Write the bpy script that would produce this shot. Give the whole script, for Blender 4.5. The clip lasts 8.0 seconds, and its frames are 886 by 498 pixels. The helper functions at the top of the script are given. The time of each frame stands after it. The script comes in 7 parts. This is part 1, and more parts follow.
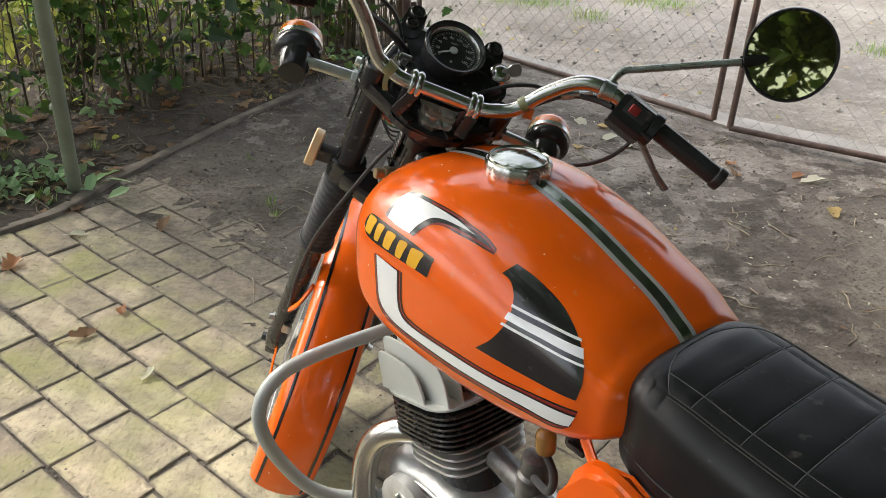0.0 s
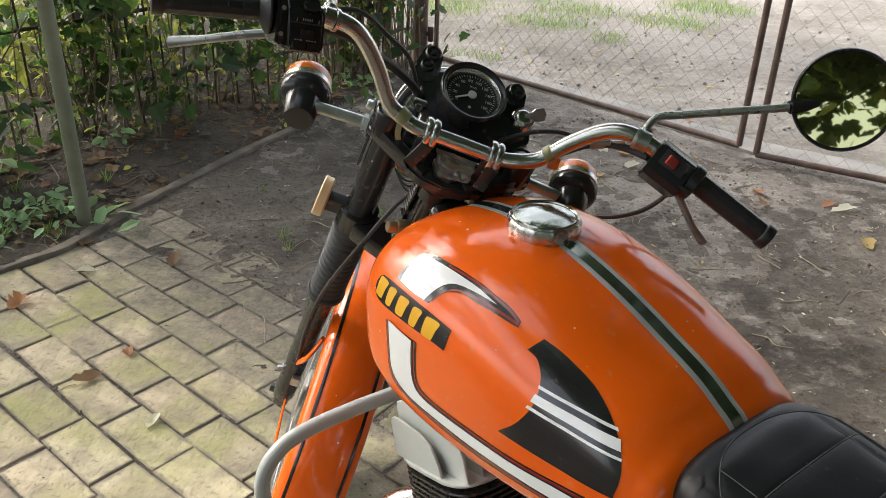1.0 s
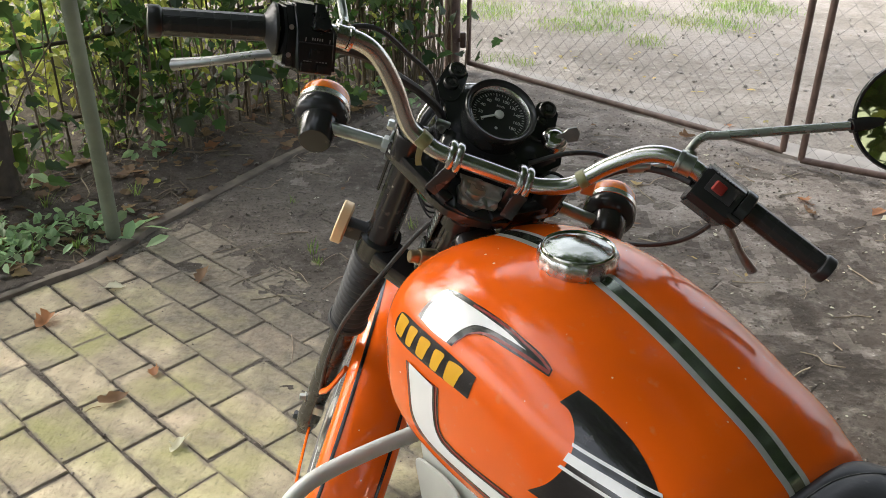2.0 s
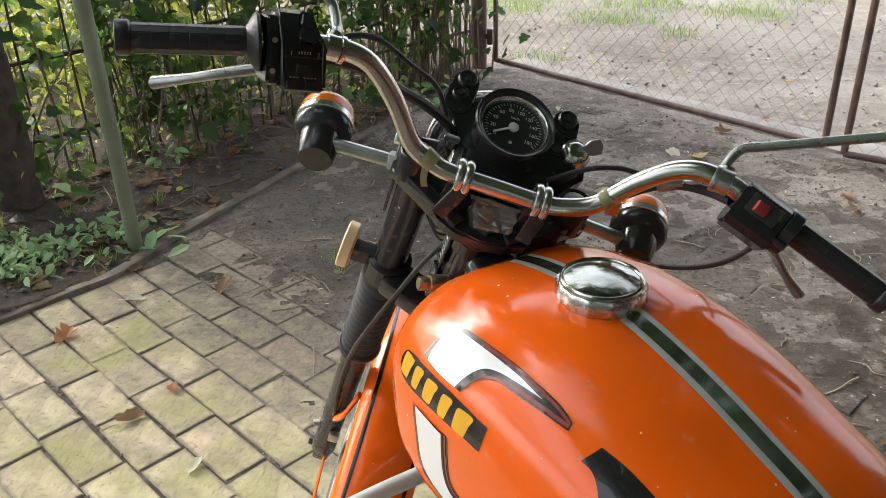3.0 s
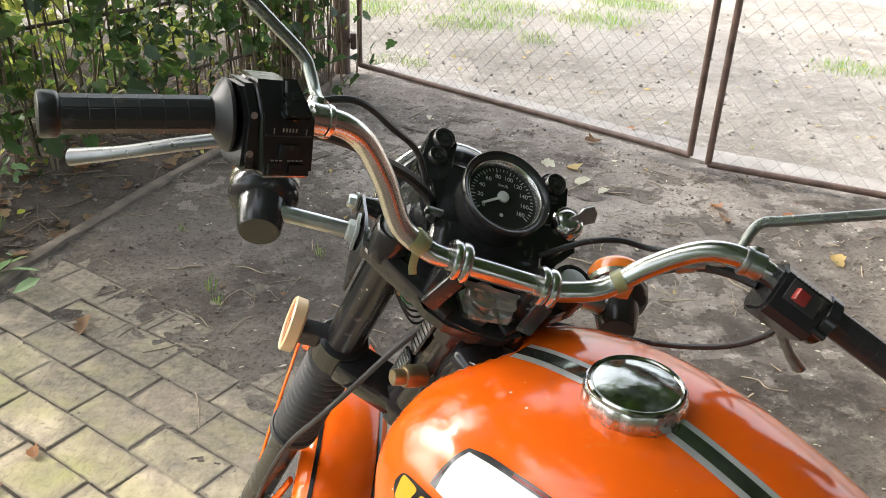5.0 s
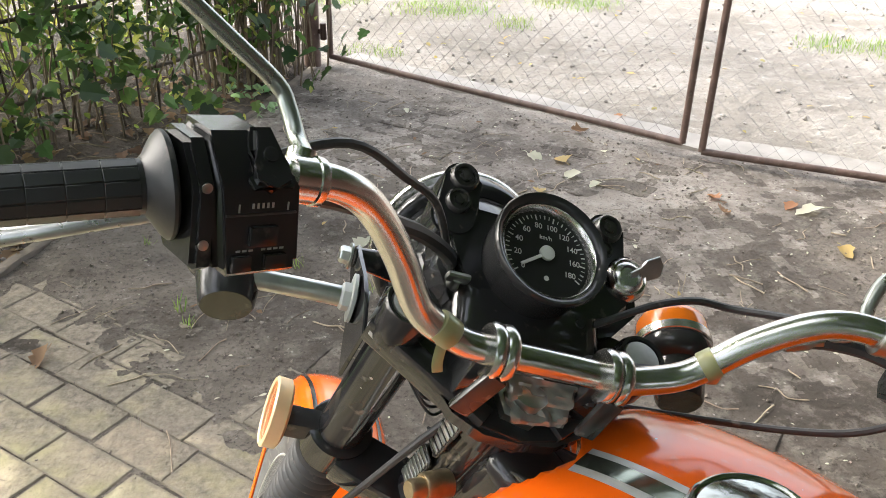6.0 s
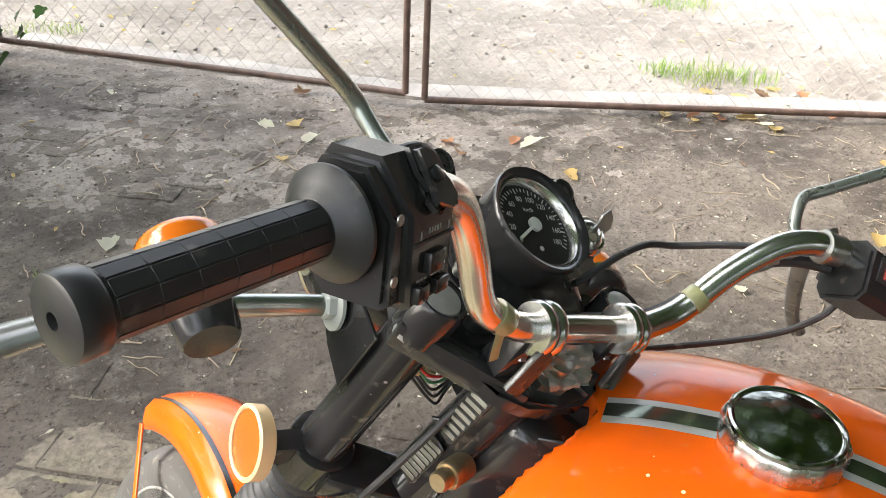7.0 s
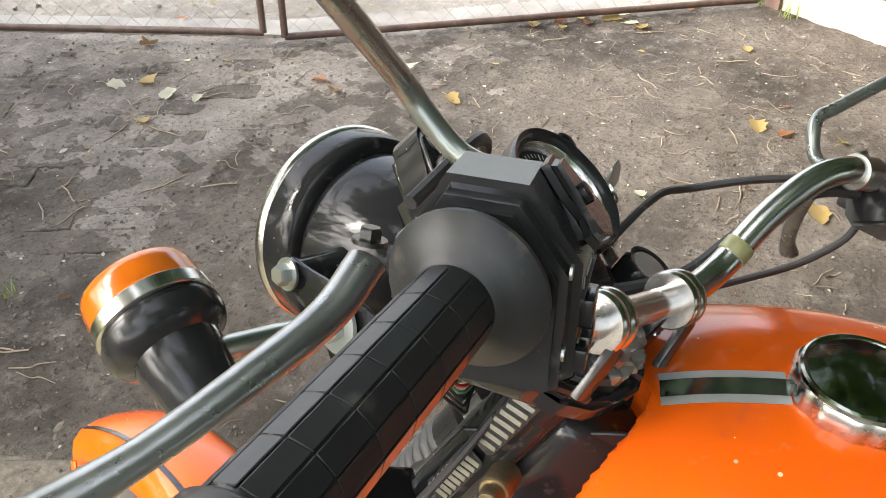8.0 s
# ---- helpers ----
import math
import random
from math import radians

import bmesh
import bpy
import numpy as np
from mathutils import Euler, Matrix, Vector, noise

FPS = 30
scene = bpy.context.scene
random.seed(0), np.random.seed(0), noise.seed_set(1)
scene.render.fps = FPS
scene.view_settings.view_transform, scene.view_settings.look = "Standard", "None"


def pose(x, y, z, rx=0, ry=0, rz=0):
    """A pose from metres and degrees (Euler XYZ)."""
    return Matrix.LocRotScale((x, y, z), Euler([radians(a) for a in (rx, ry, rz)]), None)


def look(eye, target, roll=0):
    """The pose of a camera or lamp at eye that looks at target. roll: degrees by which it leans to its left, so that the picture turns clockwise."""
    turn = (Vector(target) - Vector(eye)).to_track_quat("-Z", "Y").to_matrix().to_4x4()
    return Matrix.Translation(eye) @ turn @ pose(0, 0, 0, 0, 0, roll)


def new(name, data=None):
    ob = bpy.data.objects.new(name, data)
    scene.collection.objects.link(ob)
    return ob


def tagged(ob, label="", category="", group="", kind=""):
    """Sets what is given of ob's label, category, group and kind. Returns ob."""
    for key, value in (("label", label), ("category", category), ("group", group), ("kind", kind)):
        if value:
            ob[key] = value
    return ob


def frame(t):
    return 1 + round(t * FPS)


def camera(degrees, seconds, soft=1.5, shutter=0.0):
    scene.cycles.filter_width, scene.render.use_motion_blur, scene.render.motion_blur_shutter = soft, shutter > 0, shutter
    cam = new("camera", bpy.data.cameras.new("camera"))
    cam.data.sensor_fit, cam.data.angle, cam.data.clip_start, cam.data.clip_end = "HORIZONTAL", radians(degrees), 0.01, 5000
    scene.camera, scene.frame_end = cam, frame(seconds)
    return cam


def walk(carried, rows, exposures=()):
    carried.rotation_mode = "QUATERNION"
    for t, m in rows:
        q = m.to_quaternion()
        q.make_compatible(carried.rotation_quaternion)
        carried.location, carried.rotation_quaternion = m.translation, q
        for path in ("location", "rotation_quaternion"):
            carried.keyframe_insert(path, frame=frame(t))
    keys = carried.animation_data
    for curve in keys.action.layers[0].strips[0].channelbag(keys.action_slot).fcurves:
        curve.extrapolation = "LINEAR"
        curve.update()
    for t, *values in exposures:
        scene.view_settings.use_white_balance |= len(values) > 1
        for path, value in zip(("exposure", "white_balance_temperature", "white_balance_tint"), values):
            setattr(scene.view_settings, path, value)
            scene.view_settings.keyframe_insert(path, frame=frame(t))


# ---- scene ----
cam = camera(56.3, 8.0, 0.6)
METRES, EYE, TILT, LEAN, TURN = 1.191, 1.5, 0.0, 0.0, 0.0
PATH = [
    (0, (0.013, -0.004, 1.49), (0.006, 1.755, 0.537), 2.8),
    (0.5, (0.004, 0.064, 1.495), (-0.005, 1.835, 0.567), 2.9),
    (1, (0.009, 0.118, 1.494), (-0.043, 1.896, 0.579), 2.0),
    (1.5, (0.01, 0.16, 1.493), (-0.089, 1.94, 0.585), 1.1),
    (3, (0.039, 0.321, 1.479), (-0.181, 2.085, 0.561), -1.7),
    (3.5, (0.025, 0.356, 1.478), (-0.226, 2.112, 0.555), -2.8),
    (4, (-0.024, 0.397, 1.496), (-0.181, 2.162, 0.568), -1.5),
    (4.5, (-0.083, 0.424, 1.502), (-0.013, 2.197, 0.578), 1.4),
    (4.7, (-0.103, 0.44, 1.503), (0.013, 2.211, 0.581), 1.8),
    (5.8, (-0.134, 0.69, 1.473), (0.057, 2.438, 0.519), 2.0),
    (6, (-0.144, 0.719, 1.466), (0.065, 2.463, 0.509), 1.1),
    (6.5, (-0.243, 0.764, 1.47), (0.25, 2.431, 0.481), 2.1),
    (7, (-0.364, 0.809, 1.476), (0.511, 2.288, 0.454), 2.9),
    (7.5, (-0.393, 0.875, 1.457), (0.635, 2.197, 0.363), 3.6),
    (7.8, (-0.386, 0.94, 1.46), (0.681, 2.166, 0.295), 1.4),
    (8, (-0.387, 0.968, 1.457), (0.692, 2.184, 0.292), 0.5),
]
EXPOSURES = [(0.0, 1.84), (1.5, 1.88), (3.5, 2.12), (4.5, 2.33), (6.0, 2.60), (7.0, 2.68), (7.5, 2.58), (8.0, 2.50)]
walk(cam, [(t, look(eye, target, roll)) for t, eye, target, roll in PATH], EXPOSURES)

# ---- light ----
world = bpy.data.worlds.new("sky")
scene.world = world
world.use_nodes = True
wn = world.node_tree.nodes
sky = wn.new("ShaderNodeTexSky")
sky.sky_type, sky.sun_disc = "NISHITA", False
sky.sun_elevation, sky.sun_rotation = radians(38), radians(300)
sky.air_density, sky.dust_density, sky.ozone_density = 1.0, 4.0, 0.6
pale = wn.new("ShaderNodeHueSaturation")
pale.inputs["Saturation"].default_value = 0.45
world.node_tree.links.new(sky.outputs[0], pale.inputs["Color"])
world.node_tree.links.new(pale.outputs[0], wn["Background"].inputs[0])
wn["Background"].inputs[1].default_value = 0.15
sun_data = bpy.data.lights.new("sun", "SUN")
sun_data.energy, sun_data.angle, sun_data.color = 1.2, radians(20), (1.0, 0.95, 0.87)
sun = new("sun", sun_data)
SUN_EL, SUN_AZ = radians(38), radians(300)
sun.matrix_world = look((0, 0, 12), (-10 * math.sin(SUN_AZ) * math.cos(SUN_EL), -10 * math.cos(SUN_AZ) * math.cos(SUN_EL), 12 - 10 * math.sin(SUN_EL)))


# ---- materials ----
def material(name, color, rough=0.5, metal=0.0, coat=0.0, var=0.0, scale=8.0, bump=0.0, bump_scale=60.0, dust=0.0,
             dust_color=(0.35, 0.31, 0.26), second=None, spec=0.5, per_object=0.0, island=0.0, rough_var=0.0, trans=0.0, specks=0.0, speck_color=(0.8, 0.7, 0.6)):
    """A surface with colour drift, fine relief and specks of dust, in metres of the object's own space."""
    m = bpy.data.materials.new(name)
    m.use_nodes = True
    n, l = m.node_tree.nodes, m.node_tree.links
    b = n["Principled BSDF"]
    b.inputs["Roughness"].default_value, b.inputs["Metallic"].default_value = rough, metal
    b.inputs["Coat Weight"].default_value, b.inputs["Coat Roughness"].default_value = coat, 0.03
    b.inputs["Specular IOR Level"].default_value = spec
    if trans:
        b.inputs["Transmission Weight"].default_value = trans
    tc = n.new("ShaderNodeTexCoord")
    big = n.new("ShaderNodeTexNoise")
    big.inputs["Scale"].default_value, big.inputs["Detail"].default_value = scale, 5.0
    l.new(tc.outputs["Object"], big.inputs["Vector"])
    ramp = n.new("ShaderNodeMix")
    ramp.data_type = "RGBA"
    c2 = second if second else tuple(c * (1 - var) for c in color)
    ramp.inputs[6].default_value, ramp.inputs[7].default_value = (*color, 1), (*c2, 1)
    mr = n.new("ShaderNodeMapRange")
    mr.inputs[1].default_value, mr.inputs[2].default_value = 0.36, 0.66
    l.new(big.outputs[0], mr.inputs[0])
    l.new(mr.outputs[0], ramp.inputs[0])
    out = ramp.outputs[2]
    if per_object or island:
        src = n.new("ShaderNodeObjectInfo").outputs["Random"] if per_object else n.new("ShaderNodeNewGeometry").outputs["Random Per Island"]
        k = per_object or island
        hv = n.new("ShaderNodeHueSaturation")
        vr = n.new("ShaderNodeMapRange")
        vr.inputs[3].default_value, vr.inputs[4].default_value = 1 - k, 1 + k
        l.new(src, vr.inputs[0])
        l.new(vr.outputs[0], hv.inputs["Value"])
        hr = n.new("ShaderNodeMapRange")
        hr.inputs[3].default_value, hr.inputs[4].default_value = 0.5 - 0.05 * k, 0.5 + 0.05 * k
        mul = n.new("ShaderNodeMath")
        mul.operation = "FRACT"
        m7 = n.new("ShaderNodeMath")
        m7.operation = "MULTIPLY"
        m7.inputs[1].default_value = 7.31
        l.new(src, m7.inputs[0])
        l.new(m7.outputs[0], mul.inputs[0])
        l.new(mul.outputs[0], hr.inputs[0])
        l.new(hr.outputs[0], hv.inputs["Hue"])
        l.new(out, hv.inputs["Color"])
        out = hv.outputs[0]
    if dust:
        sp = n.new("ShaderNodeTexNoise")
        sp.inputs["Scale"].default_value, sp.inputs["Detail"].default_value = 55.0, 6.0
        l.new(tc.outputs["Object"], sp.inputs["Vector"])
        sm = n.new("ShaderNodeMapRange")
        sm.inputs[1].default_value, sm.inputs[2].default_value, sm.inputs[4].default_value = 0.66 - 0.1 * dust, 0.76, min(1, dust)
        l.new(sp.outputs[0], sm.inputs[0])
        mix = n.new("ShaderNodeMix")
        mix.data_type = "RGBA"
        mix.inputs[7].default_value = (*dust_color, 1)
        l.new(out, mix.inputs[6])
        l.new(sm.outputs[0], mix.inputs[0])
        out = mix.outputs[2]
    if specks:
        vo = n.new("ShaderNodeTexVoronoi")
        vo.inputs["Scale"].default_value = 75.0
        l.new(tc.outputs["Object"], vo.inputs["Vector"])
        sep = n.new("ShaderNodeSeparateColor")
        l.new(vo.outputs["Color"], sep.inputs[0])
        lim = n.new("ShaderNodeMapRange")
        lim.inputs[1].default_value, lim.inputs[2].default_value, lim.inputs[3].default_value, lim.inputs[4].default_value = 1 - specks, 1.0, 0.0, 0.13
        l.new(sep.outputs[0], lim.inputs[0])
        lt = n.new("ShaderNodeMath")
        lt.operation = "LESS_THAN"
        l.new(vo.outputs["Distance"], lt.inputs[0])
        l.new(lim.outputs[0], lt.inputs[1])
        mix = n.new("ShaderNodeMix")
        mix.data_type = "RGBA"
        mix.inputs[7].default_value = (*speck_color, 1)
        l.new(out, mix.inputs[6])
        l.new(lt.outputs[0], mix.inputs[0])
        out = mix.outputs[2]
    l.new(out, b.inputs["Base Color"])
    if rough_var:
        rr = n.new("ShaderNodeMapRange")
        rr.inputs[3].default_value, rr.inputs[4].default_value = max(0, rough - rough_var), rough + rough_var
        rn = n.new("ShaderNodeTexNoise")
        rn.inputs["Scale"].default_value, rn.inputs["Detail"].default_value = scale * 4, 6.0
        l.new(tc.outputs["Object"], rn.inputs["Vector"])
        l.new(rn.outputs[0], rr.inputs[0])
        l.new(rr.outputs[0], b.inputs["Roughness"])
    if bump:
        bn = n.new("ShaderNodeTexNoise")
        bn.inputs["Scale"].default_value, bn.inputs["Detail"].default_value = bump_scale, 8.0
        l.new(tc.outputs["Object"], bn.inputs["Vector"])
        bp = n.new("ShaderNodeBump")
        bp.inputs["Strength"].default_value, bp.inputs["Distance"].default_value = 1.0, bump
        l.new(bn.outputs[0], bp.inputs["Height"])
        l.new(bp.outputs[0], b.inputs["Normal"])
    return m


ORANGE = material("orange_paint", (0.86, 0.125, 0.006), 0.15, spec=0.42, coat=0.20, var=0.10, scale=5, bump=0.00025, bump_scale=26, dust=0.25, dust_color=(0.6, 0.32, 0.16), rough_var=0.05, specks=0.16, speck_color=(0.85, 0.6, 0.45))
BLACKGLOSS = material("black_gloss_paint", (0.027, 0.027, 0.028), 0.10, coat=0.2, spec=0.35, specks=0.12, speck_color=(0.3, 0.28, 0.25), var=0.3, bump=0.0002, bump_scale=30, dust=0.25, rough_var=0.05)
LAMPBLACK = material("black_lamp_paint", (0.020, 0.020, 0.021), 0.08, spec=0.20, specks=0.3, speck_color=(0.4, 0.38, 0.34), var=0.3, bump=0.0003, bump_scale=40, dust=0.2, rough_var=0.05)
BLACKSATIN = material("black_satin_paint", (0.034, 0.033, 0.032), 0.26, var=0.3, bump=0.00015, bump_scale=80, dust=0.3, rough_var=0.08)
PLASTIC = material("black_plastic", (0.028, 0.028, 0.029), 0.17, spec=0.4, var=0.25, bump=0.0001, bump_scale=200, dust=0.2, rough_var=0.06)
RUBBER = material("black_rubber", (0.036, 0.036, 0.037), 0.55, var=0.3, bump=0.00025, bump_scale=150, dust=0.35, rough_var=0.1)
TYRE = material("tyre_rubber", (0.11, 0.105, 0.098), 0.8, var=0.3, bump=0.0006, bump_scale=80, dust=0.6)
CHROME = material("chrome", (0.62, 0.605, 0.575), 0.22, metal=1.0, var=0.12, scale=20, bump=0.00005, bump_scale=60, rough_var=0.05)
ZINC = material("zinc_plate", (0.55, 0.56, 0.53), 0.32, metal=1.0, var=0.3, scale=30, bump=0.0001, rough_var=0.1)
ALU = material("cast_aluminium", (0.62, 0.62, 0.60), 0.42, metal=0.7, var=0.3, scale=25, bump=0.0004, bump_scale=180, dust=0.3, rough_var=0.1)
STEM = material("green_grey_plating", (0.36, 0.385, 0.35), 0.27, metal=0.75, var=0.2, bump=0.0001, rough_var=0.08)
GREYPAINT = material("grey_enamel", (0.44, 0.46, 0.43), 0.35, var=0.12, bump=0.0002, bump_scale=60, dust=0.2, rough_var=0.08)
VINYL = material("black_vinyl", (0.011, 0.011, 0.012), 0.40, spec=0.24, var=0.25, bump=0.00012, bump_scale=200, dust=0.15, rough_var=0.08)
VINYLSIDE = material("dark_grey_vinyl", (0.035, 0.034, 0.034), 0.45, var=0.2, bump=0.00015, bump_scale=200, dust=0.2, rough_var=0.08)
WHITEDECAL = material("white_film", (0.8, 0.8, 0.8), 0.22, coat=0.5, var=0.05)
BLACKDECAL = material("black_film", (0.012, 0.011, 0.012), 0.2, coat=0.5, var=0.2, dust=0.15)
REDDECAL = material("dark_red_film", (0.24, 0.022, 0.016), 0.25, coat=0.5, var=0.1)
YELLOWDECAL = material("yellow_film", (0.80, 0.42, 0.02), 0.25, coat=0.5, var=0.12)
STRIPSILVER = material("silver_film", (0.58, 0.58, 0.56), 0.35, metal=0.4, var=0.1)
STRIPGREEN = material("dark_mirror_film", (0.27, 0.30, 0.24), 0.12, metal=0.9, var=0.4, scale=30, rough_var=0.06)
AMBER = material("amber_lens", (0.85, 0.20, 0.01), 0.15, coat=0.4, var=0.1, trans=0.25)
CREAM = material("cream_plastic", (0.75, 0.55, 0.30), 0.4, var=0.12, dust=0.2)
REFLECT = material("orange_reflector", (0.60, 0.12, 0.012), 0.2, coat=0.5, var=0.1, bump=0.0006, bump_scale=420)
DIAL = material("dial_face", (0.012, 0.012, 0.012), 0.5, var=0.2)
DIALPRINT = material("dial_print", (0.62, 0.62, 0.60), 0.5)
BOXPRINT = material("worn_print", (0.30, 0.30, 0.29), 0.5)
REDPLASTIC = material("red_plastic", (0.34, 0.035, 0.028), 0.4, var=0.15)
BRASS = material("dull_brass", (0.42, 0.33, 0.20), 0.38, metal=0.9, var=0.3, scale=50, rough_var=0.1)
TAPE = material("yellowed_tape", (0.42, 0.42, 0.20), 0.3, coat=0.3, var=0.2, scale=40, trans=0.35)
AMBERFUEL = material("amber_plastic", (0.55, 0.30, 0.08), 0.25, var=0.3, scale=40, trans=0.5)
GREENWIRE = material("green_insulation", (0.08, 0.25, 0.12), 0.4)
REDWIRE = material("red_insulation", (0.45, 0.03, 0.03), 0.4)
COLLAR = material("grey_rubber", (0.026, 0.027, 0.028), 0.42, var=0.2, bump=0.0002, bump_scale=150, dust=0.3, rough_var=0.1)
GRIPRUBBER = material("grip_rubber", (0.028, 0.028, 0.029), 0.34, var=0.25, bump=0.00015, bump_scale=150, dust=0.25, rough_var=0.08)
CAPMETAL = material("satin_cap_metal", (0.68, 0.67, 0.65), 0.26, metal=1.0, var=0.2, scale=30, bump=0.0001, rough_var=0.08)
LEVERMETAL = material("worn_lever_metal", (0.42, 0.42, 0.41), 0.30, metal=0.9, var=0.3, scale=30, bump=0.0002, bump_scale=120, rough_var=0.1)
CAPTOP = material("dark_cap_metal", (0.42, 0.43, 0.38), 0.11, metal=1.0, var=0.2, scale=40, bump=0.0007, bump_scale=45, rough_var=0.05)
FILM = material("grey_plastic_film", (0.24, 0.24, 0.21), 0.25, coat=0.3, var=0.25, scale=60, bump=0.0006, bump_scale=60, trans=0.2)
OILY = material("oily_cast_metal", (0.17, 0.165, 0.16), 0.45, metal=0.7, var=0.5, scale=40, bump=0.0005, bump_scale=120, dust=0.4, rough_var=0.1)
CORNERPAINT = material("brown_corner_paint", (0.27, 0.175, 0.14), 0.7, var=0.3, scale=9, bump=0.001, bump_scale=50, dust=0.3)
MIRRORGLASS = material("mirror_glass", (0.41, 0.40, 0.20), 0.02, metal=0.95, var=0.1)
GLASS = bpy.data.materials.new("clear_glass")
GLASS.use_nodes = True
GLASS.node_tree.nodes["Principled BSDF"].inputs["Transmission Weight"].default_value = 1.0
GLASS.node_tree.nodes["Principled BSDF"].inputs["Roughness"].default_value = 0.02
GLASS.node_tree.nodes["Principled BSDF"].inputs["IOR"].default_value = 1.2
RUST = material("rusty_brown_paint", (0.15, 0.095, 0.075), 0.55, var=0.45, scale=14, bump=0.0006, bump_scale=90, dust=0.3, rough_var=0.12)
WIRE = material("weathered_wire", (0.23, 0.21, 0.19), 0.5, metal=0.4, var=0.4, scale=20)
POLEGREEN = material("faded_green_paint", (0.20, 0.22, 0.15), 0.5, var=0.3, scale=9, bump=0.0004, bump_scale=70, dust=0.35, rough_var=0.1)
BARK = material("bark", (0.085, 0.065, 0.048), 0.85, var=0.5, scale=18, bump=0.004, bump_scale=40)
TWIG = material("dry_twig", (0.20, 0.155, 0.105), 0.8, var=0.4, scale=20, island=0.4)
PALETWIG = material("pale_dry_twig", (0.36, 0.29, 0.20), 0.8, var=0.4, scale=20, island=0.4)
PLANK = material("weathered_plank", (0.16, 0.13, 0.10), 0.8, var=0.45, scale=12, bump=0.002, bump_scale=50)
CONCRETE = material("pale_concrete", (0.29, 0.265, 0.235), 0.85, var=0.3, scale=6, bump=0.003, bump_scale=30, dust=0.4)
PLASTER = material("pink_grey_plaster", (0.40, 0.355, 0.30), 0.85, var=0.15, scale=4, bump=0.001, bump_scale=60)
REDBRICK = material("dark_red_brick", (0.17, 0.09, 0.075), 0.85, var=0.3, scale=15, bump=0.001, per_object=0.2)


def leaf_material(name, a, b2, shine=0.45, island=0.35):
    m = material(name, a, shine, second=b2, scale=3.0, island=island)
    n, l = m.node_tree.nodes, m.node_tree.links
    b = n["Principled BSDF"]
    tr = n.new("ShaderNodeBsdfTranslucent")
    mx = n.new("ShaderNodeMixShader")
    mx.inputs[0].default_value = 0.55
    l.new(b.inputs["Base Color"].links[0].from_socket, tr.inputs[0])
    l.new(b.outputs[0], mx.inputs[1])
    l.new(tr.outputs[0], mx.inputs[2])
    l.new(mx.outputs[0], n["Material Output"].inputs[0])
    return m


LEAFGREEN = leaf_material("green_leaf", (0.115, 0.20, 0.045), (0.065, 0.13, 0.035))
LEAFYELLOW = leaf_material("yellow_green_leaf", (0.42, 0.42, 0.09), (0.24, 0.31, 0.07))
# the green leaf again, with the hedge's inner shade put into its colour
LEAFSHADED = leaf_material("shaded_leaf", (0.05, 0.09, 0.028), (0.03, 0.06, 0.02))
GRASS = leaf_material("grass_blade", (0.19, 0.32, 0.06), (0.27, 0.32, 0.10), 0.6)
DRYLEAF = leaf_material("dry_leaf", (0.26, 0.17, 0.09), (0.16, 0.10, 0.06), 0.7)
FALLENYELLOW = leaf_material("fallen_yellow_leaf", (0.55, 0.40, 0.12), (0.40, 0.34, 0.16), 0.6)
FALLENPALE = leaf_material("fallen_pale_leaf", (0.60, 0.62, 0.47), (0.66, 0.62, 0.48), 0.6)
FALLENORANGE = leaf_material("fallen_orange_leaf", (0.44, 0.22, 0.09), (0.32, 0.18, 0.09), 0.6)


